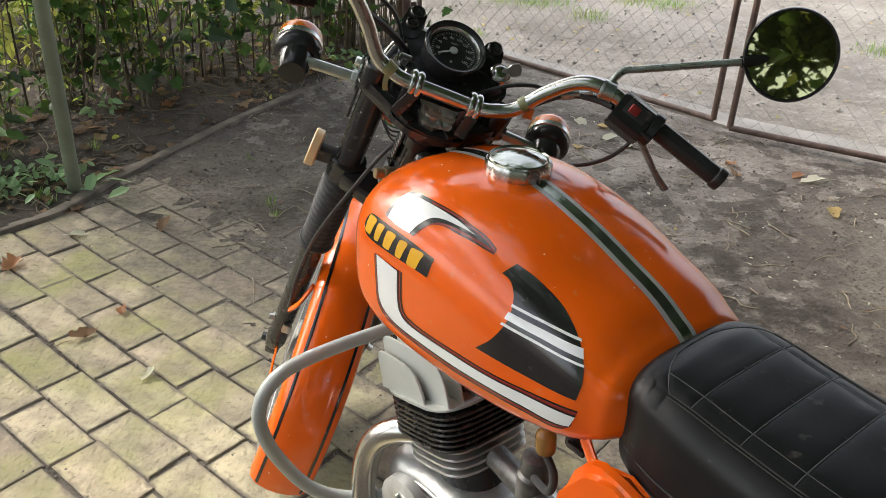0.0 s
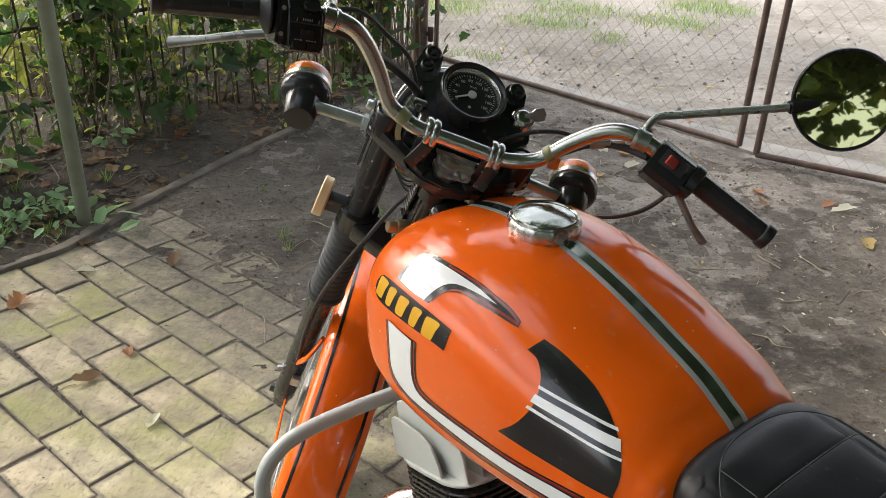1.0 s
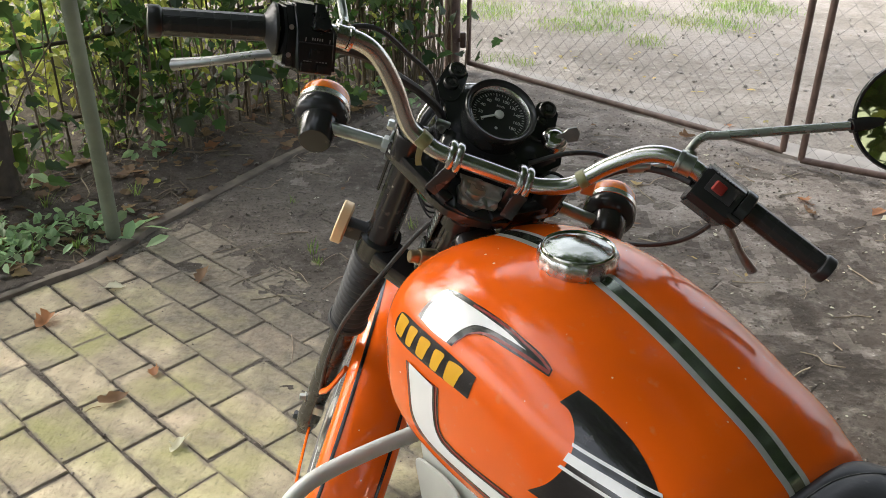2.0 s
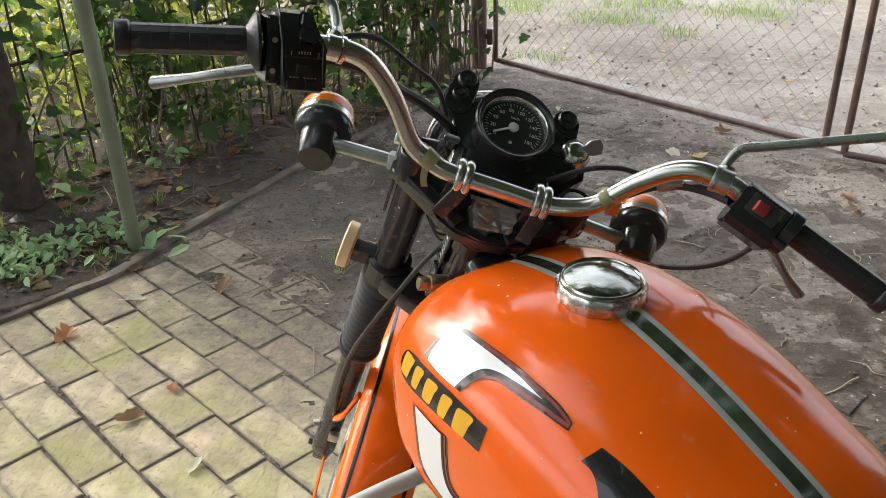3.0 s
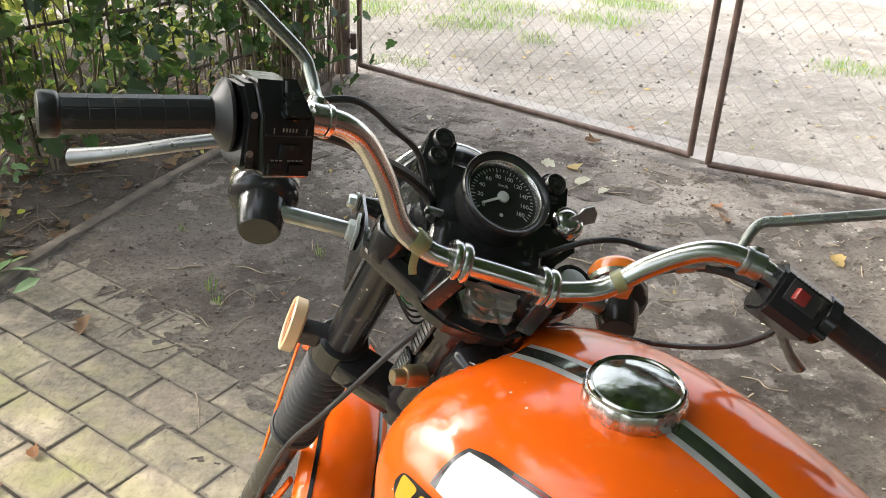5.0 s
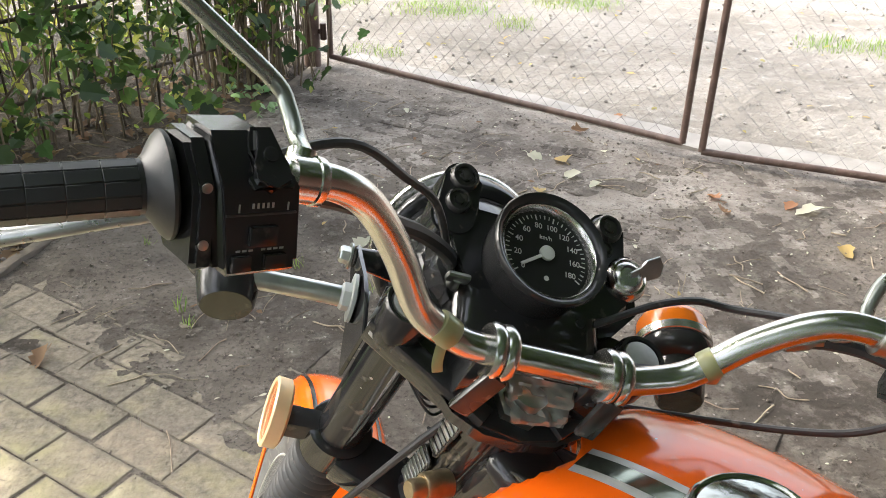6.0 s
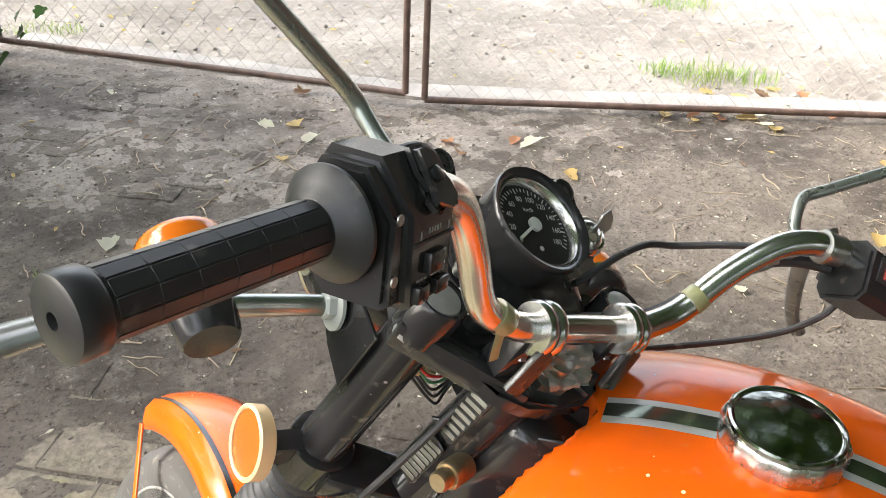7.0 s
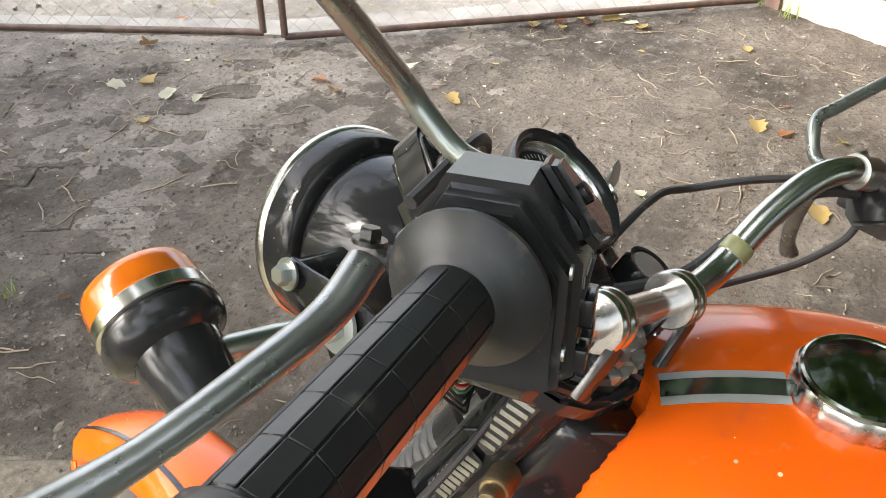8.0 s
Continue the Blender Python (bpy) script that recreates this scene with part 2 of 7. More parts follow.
def soil_material(name, base, dark, light, stone, scale=1.0, damp=0.0):
    """Trodden earth: drift of damp and dry, grit, small stones and relief."""
    m = bpy.data.materials.new(name)
    m.use_nodes = True
    n, l = m.node_tree.nodes, m.node_tree.links
    b = n["Principled BSDF"]
    b.inputs["Roughness"].default_value = 0.9
    b.inputs["Specular IOR Level"].default_value = 0.25
    tc = n.new("ShaderNodeTexCoord")

    def tex(kind, s, detail=8.0, rough=0.6):
        t = n.new(kind)
        t.inputs["Scale"].default_value = s * scale
        if kind == "ShaderNodeTexNoise":
            t.inputs["Detail"].default_value, t.inputs["Roughness"].default_value = detail, rough
        l.new(tc.outputs["Object"], t.inputs["Vector"])
        return t

    def mixed(fac, a, c2, lo, hi):
        r = n.new("ShaderNodeMapRange")
        r.inputs[1].default_value, r.inputs[2].default_value = lo, hi
        l.new(fac, r.inputs[0])
        x = n.new("ShaderNodeMix")
        x.data_type = "RGBA"
        l.new(r.outputs[0], x.inputs[0])
        for i, c in ((6, a), (7, c2)):
            if isinstance(c, tuple):
                x.inputs[i].default_value = (*c, 1)
            else:
                l.new(c, x.inputs[i])
        return x.outputs[2]
    n1, n2, n3 = tex("ShaderNodeTexNoise", 1.3), tex("ShaderNodeTexNoise", 11.0, 10.0, 0.68), tex("ShaderNodeTexNoise", 60.0, 8.0, 0.75)
    v = tex("ShaderNodeTexVoronoi", 34.0)
    c = mixed(n1.outputs[0], base, dark, 0.42, 0.62)
    c = mixed(n2.outputs[0], c, light, 0.50, 0.80)
    c = mixed(n3.outputs[0], c, dark, 0.52, 0.64)
    near = n.new("ShaderNodeMath")
    near.operation = "SUBTRACT"
    near.inputs[0].default_value = 1.0
    l.new(v.outputs["Distance"], near.inputs[1])
    gate = n.new("ShaderNodeMath")
    gate.operation = "MULTIPLY"
    l.new(near.outputs[0], gate.inputs[0])
    l.new(n2.outputs[0], gate.inputs[1])
    c = mixed(gate.outputs[0], c, stone, 0.48, 0.54)
    l.new(c, b.inputs["Base Color"])
    add = n.new("ShaderNodeMath")
    add.operation = "MULTIPLY_ADD"
    add.inputs[1].default_value = 0.5
    l.new(n3.outputs[0], add.inputs[0])
    l.new(n2.outputs[0], add.inputs[2])
    add2 = n.new("ShaderNodeMath")
    add2.operation = "MULTIPLY_ADD"
    add2.inputs[1].default_value = 0.4
    l.new(gate.outputs[0], add2.inputs[0])
    l.new(add.outputs[0], add2.inputs[2])
    bp = n.new("ShaderNodeBump")
    bp.inputs["Strength"].default_value, bp.inputs["Distance"].default_value = 1.0, 0.030
    l.new(add2.outputs[0], bp.inputs["Height"])
    l.new(bp.outputs[0], b.inputs["Normal"])
    return m


EARTH = soil_material("trodden_earth", (0.190, 0.162, 0.134), (0.070, 0.058, 0.047), (0.315, 0.280, 0.238), (0.36, 0.33, 0.29))
# gate-side earth: paler dry soil, with the brighter skylight there put into its colour
DRYLIT = soil_material("dry_lit_earth", (0.335, 0.295, 0.255), (0.125, 0.105, 0.088), (0.45, 0.41, 0.36), (0.46, 0.43, 0.38))
ROADDIRT = soil_material("pale_dirt_road", (0.31, 0.28, 0.245), (0.20, 0.178, 0.15), (0.39, 0.36, 0.32), (0.42, 0.40, 0.36), 0.7)
BEDSOIL = soil_material("dark_bed_soil", (0.115, 0.094, 0.078), (0.062, 0.050, 0.041), (0.17, 0.14, 0.11), (0.16, 0.13, 0.10))


def brick_material():
    m = material("yellow_grey_paving_brick", (0.47, 0.395, 0.27), 0.88, second=(0.32, 0.27, 0.19), scale=14.0, bump=0.007, bump_scale=48, per_object=0.24, dust=0.9, dust_color=(0.16, 0.135, 0.108), spec=0.25)
    n, l = m.node_tree.nodes, m.node_tree.links
    b = n["Principled BSDF"]
    src = b.inputs["Base Color"].links[0].from_socket
    geo = n.new("ShaderNodeNewGeometry")
    moss = n.new("ShaderNodeTexNoise")
    moss.inputs["Scale"].default_value, moss.inputs["Detail"].default_value = 3.4, 9.0
    l.new(geo.outputs["Position"], moss.inputs["Vector"])
    r = n.new("ShaderNodeMapRange")
    r.inputs[1].default_value, r.inputs[2].default_value, r.inputs[4].default_value = 0.44, 0.66, 0.75
    l.new(moss.outputs[0], r.inputs[0])
    x = n.new("ShaderNodeMix")
    x.data_type = "RGBA"
    x.inputs[7].default_value = (0.27, 0.27, 0.10, 1)
    l.new(r.outputs[0], x.inputs[0])
    l.new(src, x.inputs[6])
    mud = n.new("ShaderNodeTexNoise")
    mud.inputs["Scale"].default_value, mud.inputs["Detail"].default_value = 9.0, 12.0
    l.new(geo.outputs["Position"], mud.inputs["Vector"])
    slope = n.new("ShaderNodeVectorMath")
    slope.operation = "DOT_PRODUCT"
    slope.inputs[1].default_value = (0.616, 0.788, 0.0)
    l.new(geo.outputs["Position"], slope.inputs[0])
    lift = n.new("ShaderNodeMapRange")
    lift.inputs[1].default_value, lift.inputs[2].default_value, lift.inputs[3].default_value, lift.inputs[4].default_value = 1.05, 1.78, -0.05, 0.42
    l.new(slope.outputs["Value"], lift.inputs[0])
    both = n.new("ShaderNodeMath")
    l.new(mud.outputs[0], both.inputs[0])
    l.new(lift.outputs[0], both.inputs[1])
    r2 = n.new("ShaderNodeMapRange")
    r2.inputs[1].default_value, r2.inputs[2].default_value, r2.inputs[4].default_value = 0.46, 0.80, 0.9
    l.new(both.outputs[0], r2.inputs[0])
    x2 = n.new("ShaderNodeMix")
    x2.data_type = "RGBA"
    silt = n.new("ShaderNodeTexNoise")
    silt.inputs["Scale"].default_value, silt.inputs["Detail"].default_value, silt.inputs["Roughness"].default_value = 38.0, 9.0, 0.72
    l.new(geo.outputs["Position"], silt.inputs["Vector"])
    tone = n.new("ShaderNodeMapRange")
    tone.inputs[1].default_value, tone.inputs[2].default_value = 0.40, 0.62
    l.new(silt.outputs[0], tone.inputs[0])
    soil = n.new("ShaderNodeMix")
    soil.data_type = "RGBA"
    soil.inputs[6].default_value, soil.inputs[7].default_value = (0.235, 0.202, 0.162, 1), (0.115, 0.096, 0.078, 1)
    l.new(tone.outputs[0], soil.inputs[0])
    l.new(soil.outputs[2], x2.inputs[7])
    l.new(r2.outputs[0], x2.inputs[0])
    l.new(x.outputs[2], x2.inputs[6])
    # soil caught along each brick's edges, in its own space
    tc = n.new("ShaderNodeTexCoord")
    sep = n.new("ShaderNodeSeparateXYZ")
    l.new(tc.outputs["Object"], sep.inputs[0])
    rims = []
    for axis, half in (("X", 0.125), ("Y", 0.062)):
        a = n.new("ShaderNodeMath")
        a.operation = "ABSOLUTE"
        l.new(sep.outputs[axis], a.inputs[0])
        e = n.new("ShaderNodeMapRange")
        e.inputs[1].default_value, e.inputs[2].default_value = half - 0.014, half
        l.new(a.outputs[0], e.inputs[0])
        rims.append(e.outputs[0])
    rim = n.new("ShaderNodeMath")
    rim.operation = "MAXIMUM"
    l.new(rims[0], rim.inputs[0])
    l.new(rims[1], rim.inputs[1])
    grit = n.new("ShaderNodeTexNoise")
    grit.inputs["Scale"].default_value, grit.inputs["Detail"].default_value = 24.0, 10.0
    l.new(geo.outputs["Position"], grit.inputs["Vector"])
    sum_ = n.new("ShaderNodeMath")
    sum_.operation = "MULTIPLY_ADD"
    sum_.inputs[1].default_value = 0.36
    l.new(rim.outputs[0], sum_.inputs[0])
    l.new(grit.outputs[0], sum_.inputs[2])
    r3 = n.new("ShaderNodeMapRange")
    r3.inputs[1].default_value, r3.inputs[2].default_value, r3.inputs[4].default_value = 0.60, 0.86, 0.8
    l.new(sum_.outputs[0], r3.inputs[0])
    x3 = n.new("ShaderNodeMix")
    x3.data_type = "RGBA"
    x3.inputs[7].default_value = (0.185, 0.158, 0.125, 1)
    l.new(r3.outputs[0], x3.inputs[0])
    l.new(x2.outputs[2], x3.inputs[6])
    l.new(x3.outputs[2], b.inputs["Base Color"])
    return m


PAVER = brick_material()


# ---- shapes ----
def mesh_data(name, verts, faces, mat, smooth=40):
    me = bpy.data.meshes.new(name)
    me.from_pydata([tuple(v) for v in verts], [], [tuple(f) for f in faces])
    me.materials.append(mat)
    if smooth:
        me.shade_smooth()
        me.set_sharp_from_angle(angle=radians(smooth))
    return me


def part(name, shape, mat, parent=None, label="", xf=None, smooth=40):
    """One mesh object from (verts, faces), moved by xf, under its thing."""
    verts, faces = shape
    if xf is not None:
        verts = [xf @ Vector(v) for v in verts]
    ob = new(name, mesh_data(name, verts, faces, mat, smooth))
    ob.parent = parent
    return tagged(ob, label)


def join(*shapes):
    verts, faces = [], []
    for v, f in shapes:
        k = len(verts)
        verts += [Vector(p) for p in v]
        faces += [tuple(i + k for i in q) for q in f]
    return verts, faces


def moved(shape, m):
    return [m @ Vector(v) for v in shape[0]], shape[1]


def spline(pts, n=6):
    """A smooth line through the points."""
    p = [Vector(q) for q in pts]
    if len(p) < 3:
        return p
    p = [2 * p[0] - p[1], *p, 2 * p[-1] - p[-2]]
    out = []
    for i in range(1, len(p) - 2):
        a, b, c, d = p[i - 1:i + 3]
        for k in range(n):
            s = k / n
            out.append(0.5 * (2 * b + (c - a) * s + (2 * a - 5 * b + 4 * c - d) * s * s + (3 * b - a - 3 * c + d) * s ** 3))
    return [*out, p[-2]]


def tube(pts, r, sides=12, n=6, caps=True, flat=1.0, normal=None):
    """A round bar along a smooth line; r is one radius or one for each given point; flat squeezes it along normal."""
    line = spline(pts, n)
    k = len(line)
    if isinstance(r, (int, float)):
        rad = [r] * k
    else:
        rad = [float(q) for q in np.interp(np.linspace(0, 1, k), np.linspace(0, 1, len(r)), r)]
    verts, faces = [], []
    t0 = (line[1] - line[0]).normalized()
    side = Vector(normal) if normal is not None else t0.orthogonal()
    for i, p in enumerate(line):
        t = (line[min(i + 1, k - 1)] - line[max(i - 1, 0)]).normalized()
        side = (side - t * side.dot(t)).normalized()
        up = t.cross(side)
        for j in range(sides):
            a = 2 * math.pi * j / sides
            verts.append(p + rad[i] * (math.cos(a) * flat * side + math.sin(a) * up))
    for i in range(k - 1):
        for j in range(sides):
            a, b = i * sides + j, i * sides + (j + 1) % sides
            faces.append((a, b, b + sides, a + sides))
    if caps:
        faces += [tuple(range(sides))[::-1], tuple(range((k - 1) * sides, k * sides))]
    return verts, faces


def axis_matrix(origin, axis, up=None):
    """A pose whose z runs along axis; x leans towards up where given."""
    z = Vector(axis).normalized()
    x = Vector(up) if up is not None else z.orthogonal()
    x = (x - z * x.dot(z)).normalized()
    y = z.cross(x)
    m = Matrix((x, y, z)).transposed().to_4x4()
    m.translation = Vector(origin)
    return m


def lathe(profile, origin=(0, 0, 0), axis=(0, 0, 1), n=32, wave=0.0, lobes=0, close=True):
    """Turns (radius, height) pairs round an axis; lobes and wave cut flutes into the rim."""
    m = axis_matrix(origin, axis)
    verts, faces = [], []
    for r, h in profile:
        for j in range(n):
            a = 2 * math.pi * j / n
            q = r * (1 + (wave * math.cos(lobes * a) if lobes else 0))
            verts.append(m @ Vector((q * math.cos(a), q * math.sin(a), h)))
    for i in range(len(profile) - 1):
        for j in range(n):
            a, b = i * n + j, i * n + (j + 1) % n
            faces.append((a, b, b + n, a + n))
    if close and profile[0][0] > 1e-6:
        faces.append(tuple(range(n))[::-1])
    if close and profile[-1][0] > 1e-6:
        faces.append(tuple(range((len(profile) - 1) * n, len(profile) * n)))
    return verts, faces


def from_bm(bm):
    bm.verts.index_update()
    out = [v.co.copy() for v in bm.verts], [tuple(v.index for v in f.verts) for f in bm.faces]
    bm.free()
    return out


def block(size, bevel=0.0, m=None, segments=2, taper=None):
    """A box with rounded edges; taper shrinks its top."""
    bm = bmesh.new()
    bmesh.ops.create_cube(bm, size=1)
    for v in bm.verts:
        k = taper if taper and v.co.z > 0 else (1, 1)
        v.co = Vector((v.co.x * size[0] * k[0], v.co.y * size[1] * k[1], v.co.z * size[2]))
    if bevel:
        bmesh.ops.bevel(bm, geom=bm.edges[:], offset=bevel, segments=segments, profile=0.6, affect="EDGES")
    if m is not None:
        bm.transform(m)
    return from_bm(bm)


def plate(outline, thick, m=None, bevel=0.0, segments=1):
    """A flat outline (x, y) given a thickness along z, centred."""
    bm = bmesh.new()
    lo = [bm.verts.new((x, y, -thick / 2)) for x, y in outline]
    hi = [bm.verts.new((x, y, thick / 2)) for x, y in outline]
    k = len(outline)
    bm.faces.new(lo[::-1])
    bm.faces.new(hi)
    for i in range(k):
        bm.faces.new((lo[i], lo[(i + 1) % k], hi[(i + 1) % k], hi[i]))
    if bevel:
        bmesh.ops.bevel(bm, geom=[e for e in bm.edges if abs(e.verts[0].co.z - e.verts[1].co.z) < 1e-6], offset=bevel, segments=segments, affect="EDGES")
    bmesh.ops.recalc_face_normals(bm, faces=bm.faces[:])
    if m is not None:
        bm.transform(m)
    return from_bm(bm)


def bolt(origin, axis, r=0.006, h=0.005):
    return join(lathe([(r * 1.5, -0.001), (r * 1.5, 0.001)], origin, axis, 16), lathe([(r, 0.001), (r, h * 0.8), (r * 0.8, h)], origin, axis, 6))


def smooth1(xs, ys, x):
    """A smooth curve through (xs, ys)."""
    g = [float(q) for q in np.gradient(np.array(ys, float), np.array(xs, float))]
    i = int(np.clip(np.searchsorted(xs, x) - 1, 0, len(xs) - 2))
    h = xs[i + 1] - xs[i]
    s = float(np.clip((x - xs[i]) / h, 0, 1))
    x = float(x)
    return (2 * s ** 3 - 3 * s * s + 1) * ys[i] + (s ** 3 - 2 * s * s + s) * h * g[i] + (3 * s * s - 2 * s ** 3) * ys[i + 1] + (s ** 3 - s * s) * h * g[i + 1]


# ---- ground and setting ----
YARD = [(-0.30, 5.80), (1.42, 4.17), (3.62, 2.98)]          # the line of the gates
BORDER = [(-2.6, 1.6), (-2.1, 2.15), (-1.65, 2.69), (-1.52, 2.86), (-1.46, 3.07), (-1.41, 3.24), (-1.28, 3.54), (-1.12, 3.94), (-0.93, 4.34), (-0.62, 5.0), (-0.36, 5.72)]
COURSE, LENGTH, U0, V0, ODD = 0.131, 0.258, 0.1885, 0.110, 0.061       # courses of the paving: pitch across and along, first brick, shift of odd courses
BX, BY = (math.cos(radians(-38)), math.sin(radians(-38))), (math.cos(radians(52)), math.sin(radians(52)))


def gate_side(x, y):
    """Metres beyond the line of the gates."""
    if x < 1.42:
        a, b = YARD[0], YARD[1]
    else:
        a, b = YARD[1], YARD[2]
    dx, dy = b[0] - a[0], b[1] - a[1]
    return ((x - a[0]) * -dy + (y - a[1]) * dx) / math.hypot(dx, dy)


def border_side(x, y):
    """Metres into the bed behind the plank, by the plank's line at that height."""
    ys = [p[1] for p in BORDER]
    return float(np.interp(y, ys, [p[0] for p in BORDER])) - x


def mud(x, y):
    """How far the trodden earth lies over the bricks, 0 to 1."""
    edge = 0.616 * x + 0.788 * y - 1.60
    n = noise.noise((x * 2.3, y * 2.3, 0.3)) * 0.22 + noise.noise((x * 7, y * 7, 1.3)) * 0.07
    return float(np.clip(0.5 + (edge + n) * 1.7, 0, 1))


def ground_height(x, y):
    fine = noise.noise((x * 5, y * 5, 2.0)) * 0.006 + noise.noise((x * 14, y * 14, 4.0)) * 0.0055 + noise.noise((x * 38, y * 38, 6.0)) * 0.0035
    m = mud(x, y)
    z = -0.0030 + 0.0080 * m ** 6 + fine * (0.22 + 1.05 * m ** 3)
    if m > 0.5:
        # joints of the buried courses still show as shallow furrows
        dx, dy = x + 1.0, y - 2.0
        u, v = dx * BX[0] + dy * BX[1] - U0, dx * BY[0] + dy * BY[1] - V0
        row = round(v / COURSE)
        e = min(COURSE / 2 - abs(v - row * COURSE), LENGTH / 2 - abs((u - (ODD if row % 2 else 0.0) + LENGTH / 2) % LENGTH - LENGTH / 2))
        z -= 0.0065 * math.exp(-(e / 0.012) ** 2) * max(0.0, 0.35 + 1.1 * noise.noise((x * 2.3, y * 2.3, 12.0)) - 0.5 * max(0.0, x - 0.6))
    b = border_side(x, y)
    if b > 0 and y < 5.8:
        z = 0.012 + 0.06 * min(1, b / 0.8) + fine * 2.2 + 0.03 * noise.noise((x * 2.2, y * 2.2, 9))
    g = gate_side(x, y)
    if g > 0.12:
        z = -0.004 + 0.05 * noise.noise((x * 0.9, y * 0.9, 3)) * min(1, g) + fine * 2
    return z


def ground_sheet():
    xs = sorted({*np.round(np.arange(-2.2, 0.5, 0.013), 3), *np.round(np.arange(0.5, 4.0, 0.024), 3), *np.round(np.arange(-2.8, -2.2, 0.03), 3), *(-400, -150, -60, -25, -12, -7, -5, -4, -3.5, -3, 4.2, 4.5, 5, 5.5, 6, 7, 8, 12, 25, 60, 150, 400)})
    ys = sorted({*np.round(np.arange(1.2, 3.6, 0.013), 3), *np.round(np.arange(3.6, 6.4, 0.024), 3), *np.round(np.arange(0.6, 1.2, 0.03), 3), *(-400, -150, -60, -25, -12, -6, -3, -1.5, -0.5, 0, 0.3, 0.5, 6.5, 6.7, 6.9, 7.1, 7.3, 7.6, 8, 8.6, 9.4, 10.5, 12, 15, 25, 60, 150, 400)})
    verts = [(x, y, ground_height(x, y) if abs(x) < 8 and abs(y) < 12 else 0.0) for y in ys for x in xs]
    w = len(xs)
    faces = [(j * w + i, j * w + i + 1, (j + 1) * w + i + 1, (j + 1) * w + i) for j in range(len(ys) - 1) for i in range(w - 1)]
    ob = part("ground", (verts, faces), EARTH, smooth=180)
    ob.data.materials.append(ROADDIRT)
    ob.data.materials.append(BEDSOIL)
    ob.data.materials.append(DRYLIT)
    slots = []
    for a, _, c, _ in faces:
        x, y = (verts[a][0] + verts[c][0]) / 2, (verts[a][1] + verts[c][1]) / 2
        j = 0.10 * noise.noise((x * 4, y * 4, 0))
        # slot 3, the lightened earth, thins out away from the gates as daylight does
        slots.append(1 if gate_side(x, y) + j > 0.30 and x > -0.7 else 2 if border_side(x, y) + 0.3 * j > 0 and y < 7 else 3 if gate_side(x, y) + 0.9 * noise.noise((x * 2.6, y * 2.6, 5)) + 0.6 * noise.noise((x * 9, y * 9, 8)) - 0.8 * max(0.0, x - 0.7) > -1.2 else 0)
    ob.data.polygons.foreach_set("material_index", slots)
    tagged(ob, "trodden grey-brown earth of a shaded yard and the dirt road beyond", "ground", kind="structure")
    return ob


ground = ground_sheet()


def sill_strip():
    """The pale worn concrete sill just beyond the gates."""
    for a, b in ((YARD[0], YARD[1]), (YARD[1], YARD[2])):
        d = Vector((b[0] - a[0], b[1] - a[1], 0))
        nrm = Vector((-d.y, d.x, 0)).normalized()
        verts, faces = [], []
        k = 60
        for i in range(k + 1):
            p = Vector((*a, 0)) + d * (i / k) * 1.0
            jit = 0.035 * noise.noise((p.x * 3, p.y * 3, 5))
            for o, z in ((0.12 + jit, -0.03), (0.125 + jit, 0.010), (0.30 + jit * 0.7, 0.014), (0.33 + jit, -0.03)):
                q = p + nrm * o
                verts.append((q.x, q.y, z + 0.006 * noise.noise((q.x * 9, q.y * 9, 2)) + 0.004))
        for i in range(k):
            for j in range(3):
                faces.append((i * 4 + j, i * 4 + j + 1, (i + 1) * 4 + j + 1, (i + 1) * 4 + j))
        tagged(part("pavement_sill", (verts, faces), CONCRETE, smooth=60), "worn pale concrete sill under the gates", "sill", kind="structure")


sill_strip()


def border_plank():
    line = spline([(x, y, 0.016) for x, y in BORDER], 8)
    verts, faces = [], []
    for i, p in enumerate(line):
        t = (line[min(i + 1, len(line) - 1)] - line[max(i - 1, 0)]).normalized()
        s = Vector((t.y, -t.x, 0))
        j = 0.004 * noise.noise(p * 6)
        for o, z in ((-0.026, -0.06), (-0.025, 0.001 + j), (-0.021, 0.004 + j), (0.021, 0.003 - j), (0.025, -0.001), (0.026, -0.06)):
            verts.append(p + s * (o + j) + Vector((0, 0, z)))
    for i in range(len(line) - 1):
        for j in range(5):
            faces.append((i * 6 + j, i * 6 + j + 1, (i + 1) * 6 + j + 1, (i + 1) * 6 + j))
    tagged(part("border_plank", (verts, faces), PLANK, smooth=40), "weathered grey-brown wooden edging plank between paving and bed", "edging", kind="structure")


border_plank()


# ---- gates, post, pole, wall ----
def chain_link(a, b, z0, z1, pitch=0.045):
    """Zigzag wires woven into a diamond net between two uprights."""
    a, b = Vector((*a, 0)), Vector((*b, 0))
    d = (b - a)
    length = d.length
    d.normalize()
    nrm = Vector((-d.y, d.x, 0))
    verts, faces = [], []
    h = 0.092
    rows = int((z1 - z0) / h * 2)
    for c in range(int(length / pitch) + 1):
        prev = None
        for k in range(rows + 1):
            s = c * pitch + (pitch if (k + c) % 2 else 0) + 0.004 * noise.noise((c * 0.7, k * 0.4, 1.7))
            s = min(max(s, 0), length)
            p = a + d * s + nrm * (0.002 if (k + c) % 2 else -0.002) + Vector((0, 0, z0 + k * h / 2 + 0.003 * noise.noise((c * 0.3, k * 0.6, 8))))
            ring = [p + d * 0.0013 * math.cos(q) + nrm * 0.0013 * math.sin(q) for q in (0.5, 2.6, 4.7)]
            base = len(verts)
            verts += ring
            if prev is not None:
                faces += [(prev + j, prev + (j + 1) % 3, base + (j + 1) % 3, base + j) for j in range(3)]
            prev = base
    return verts, faces


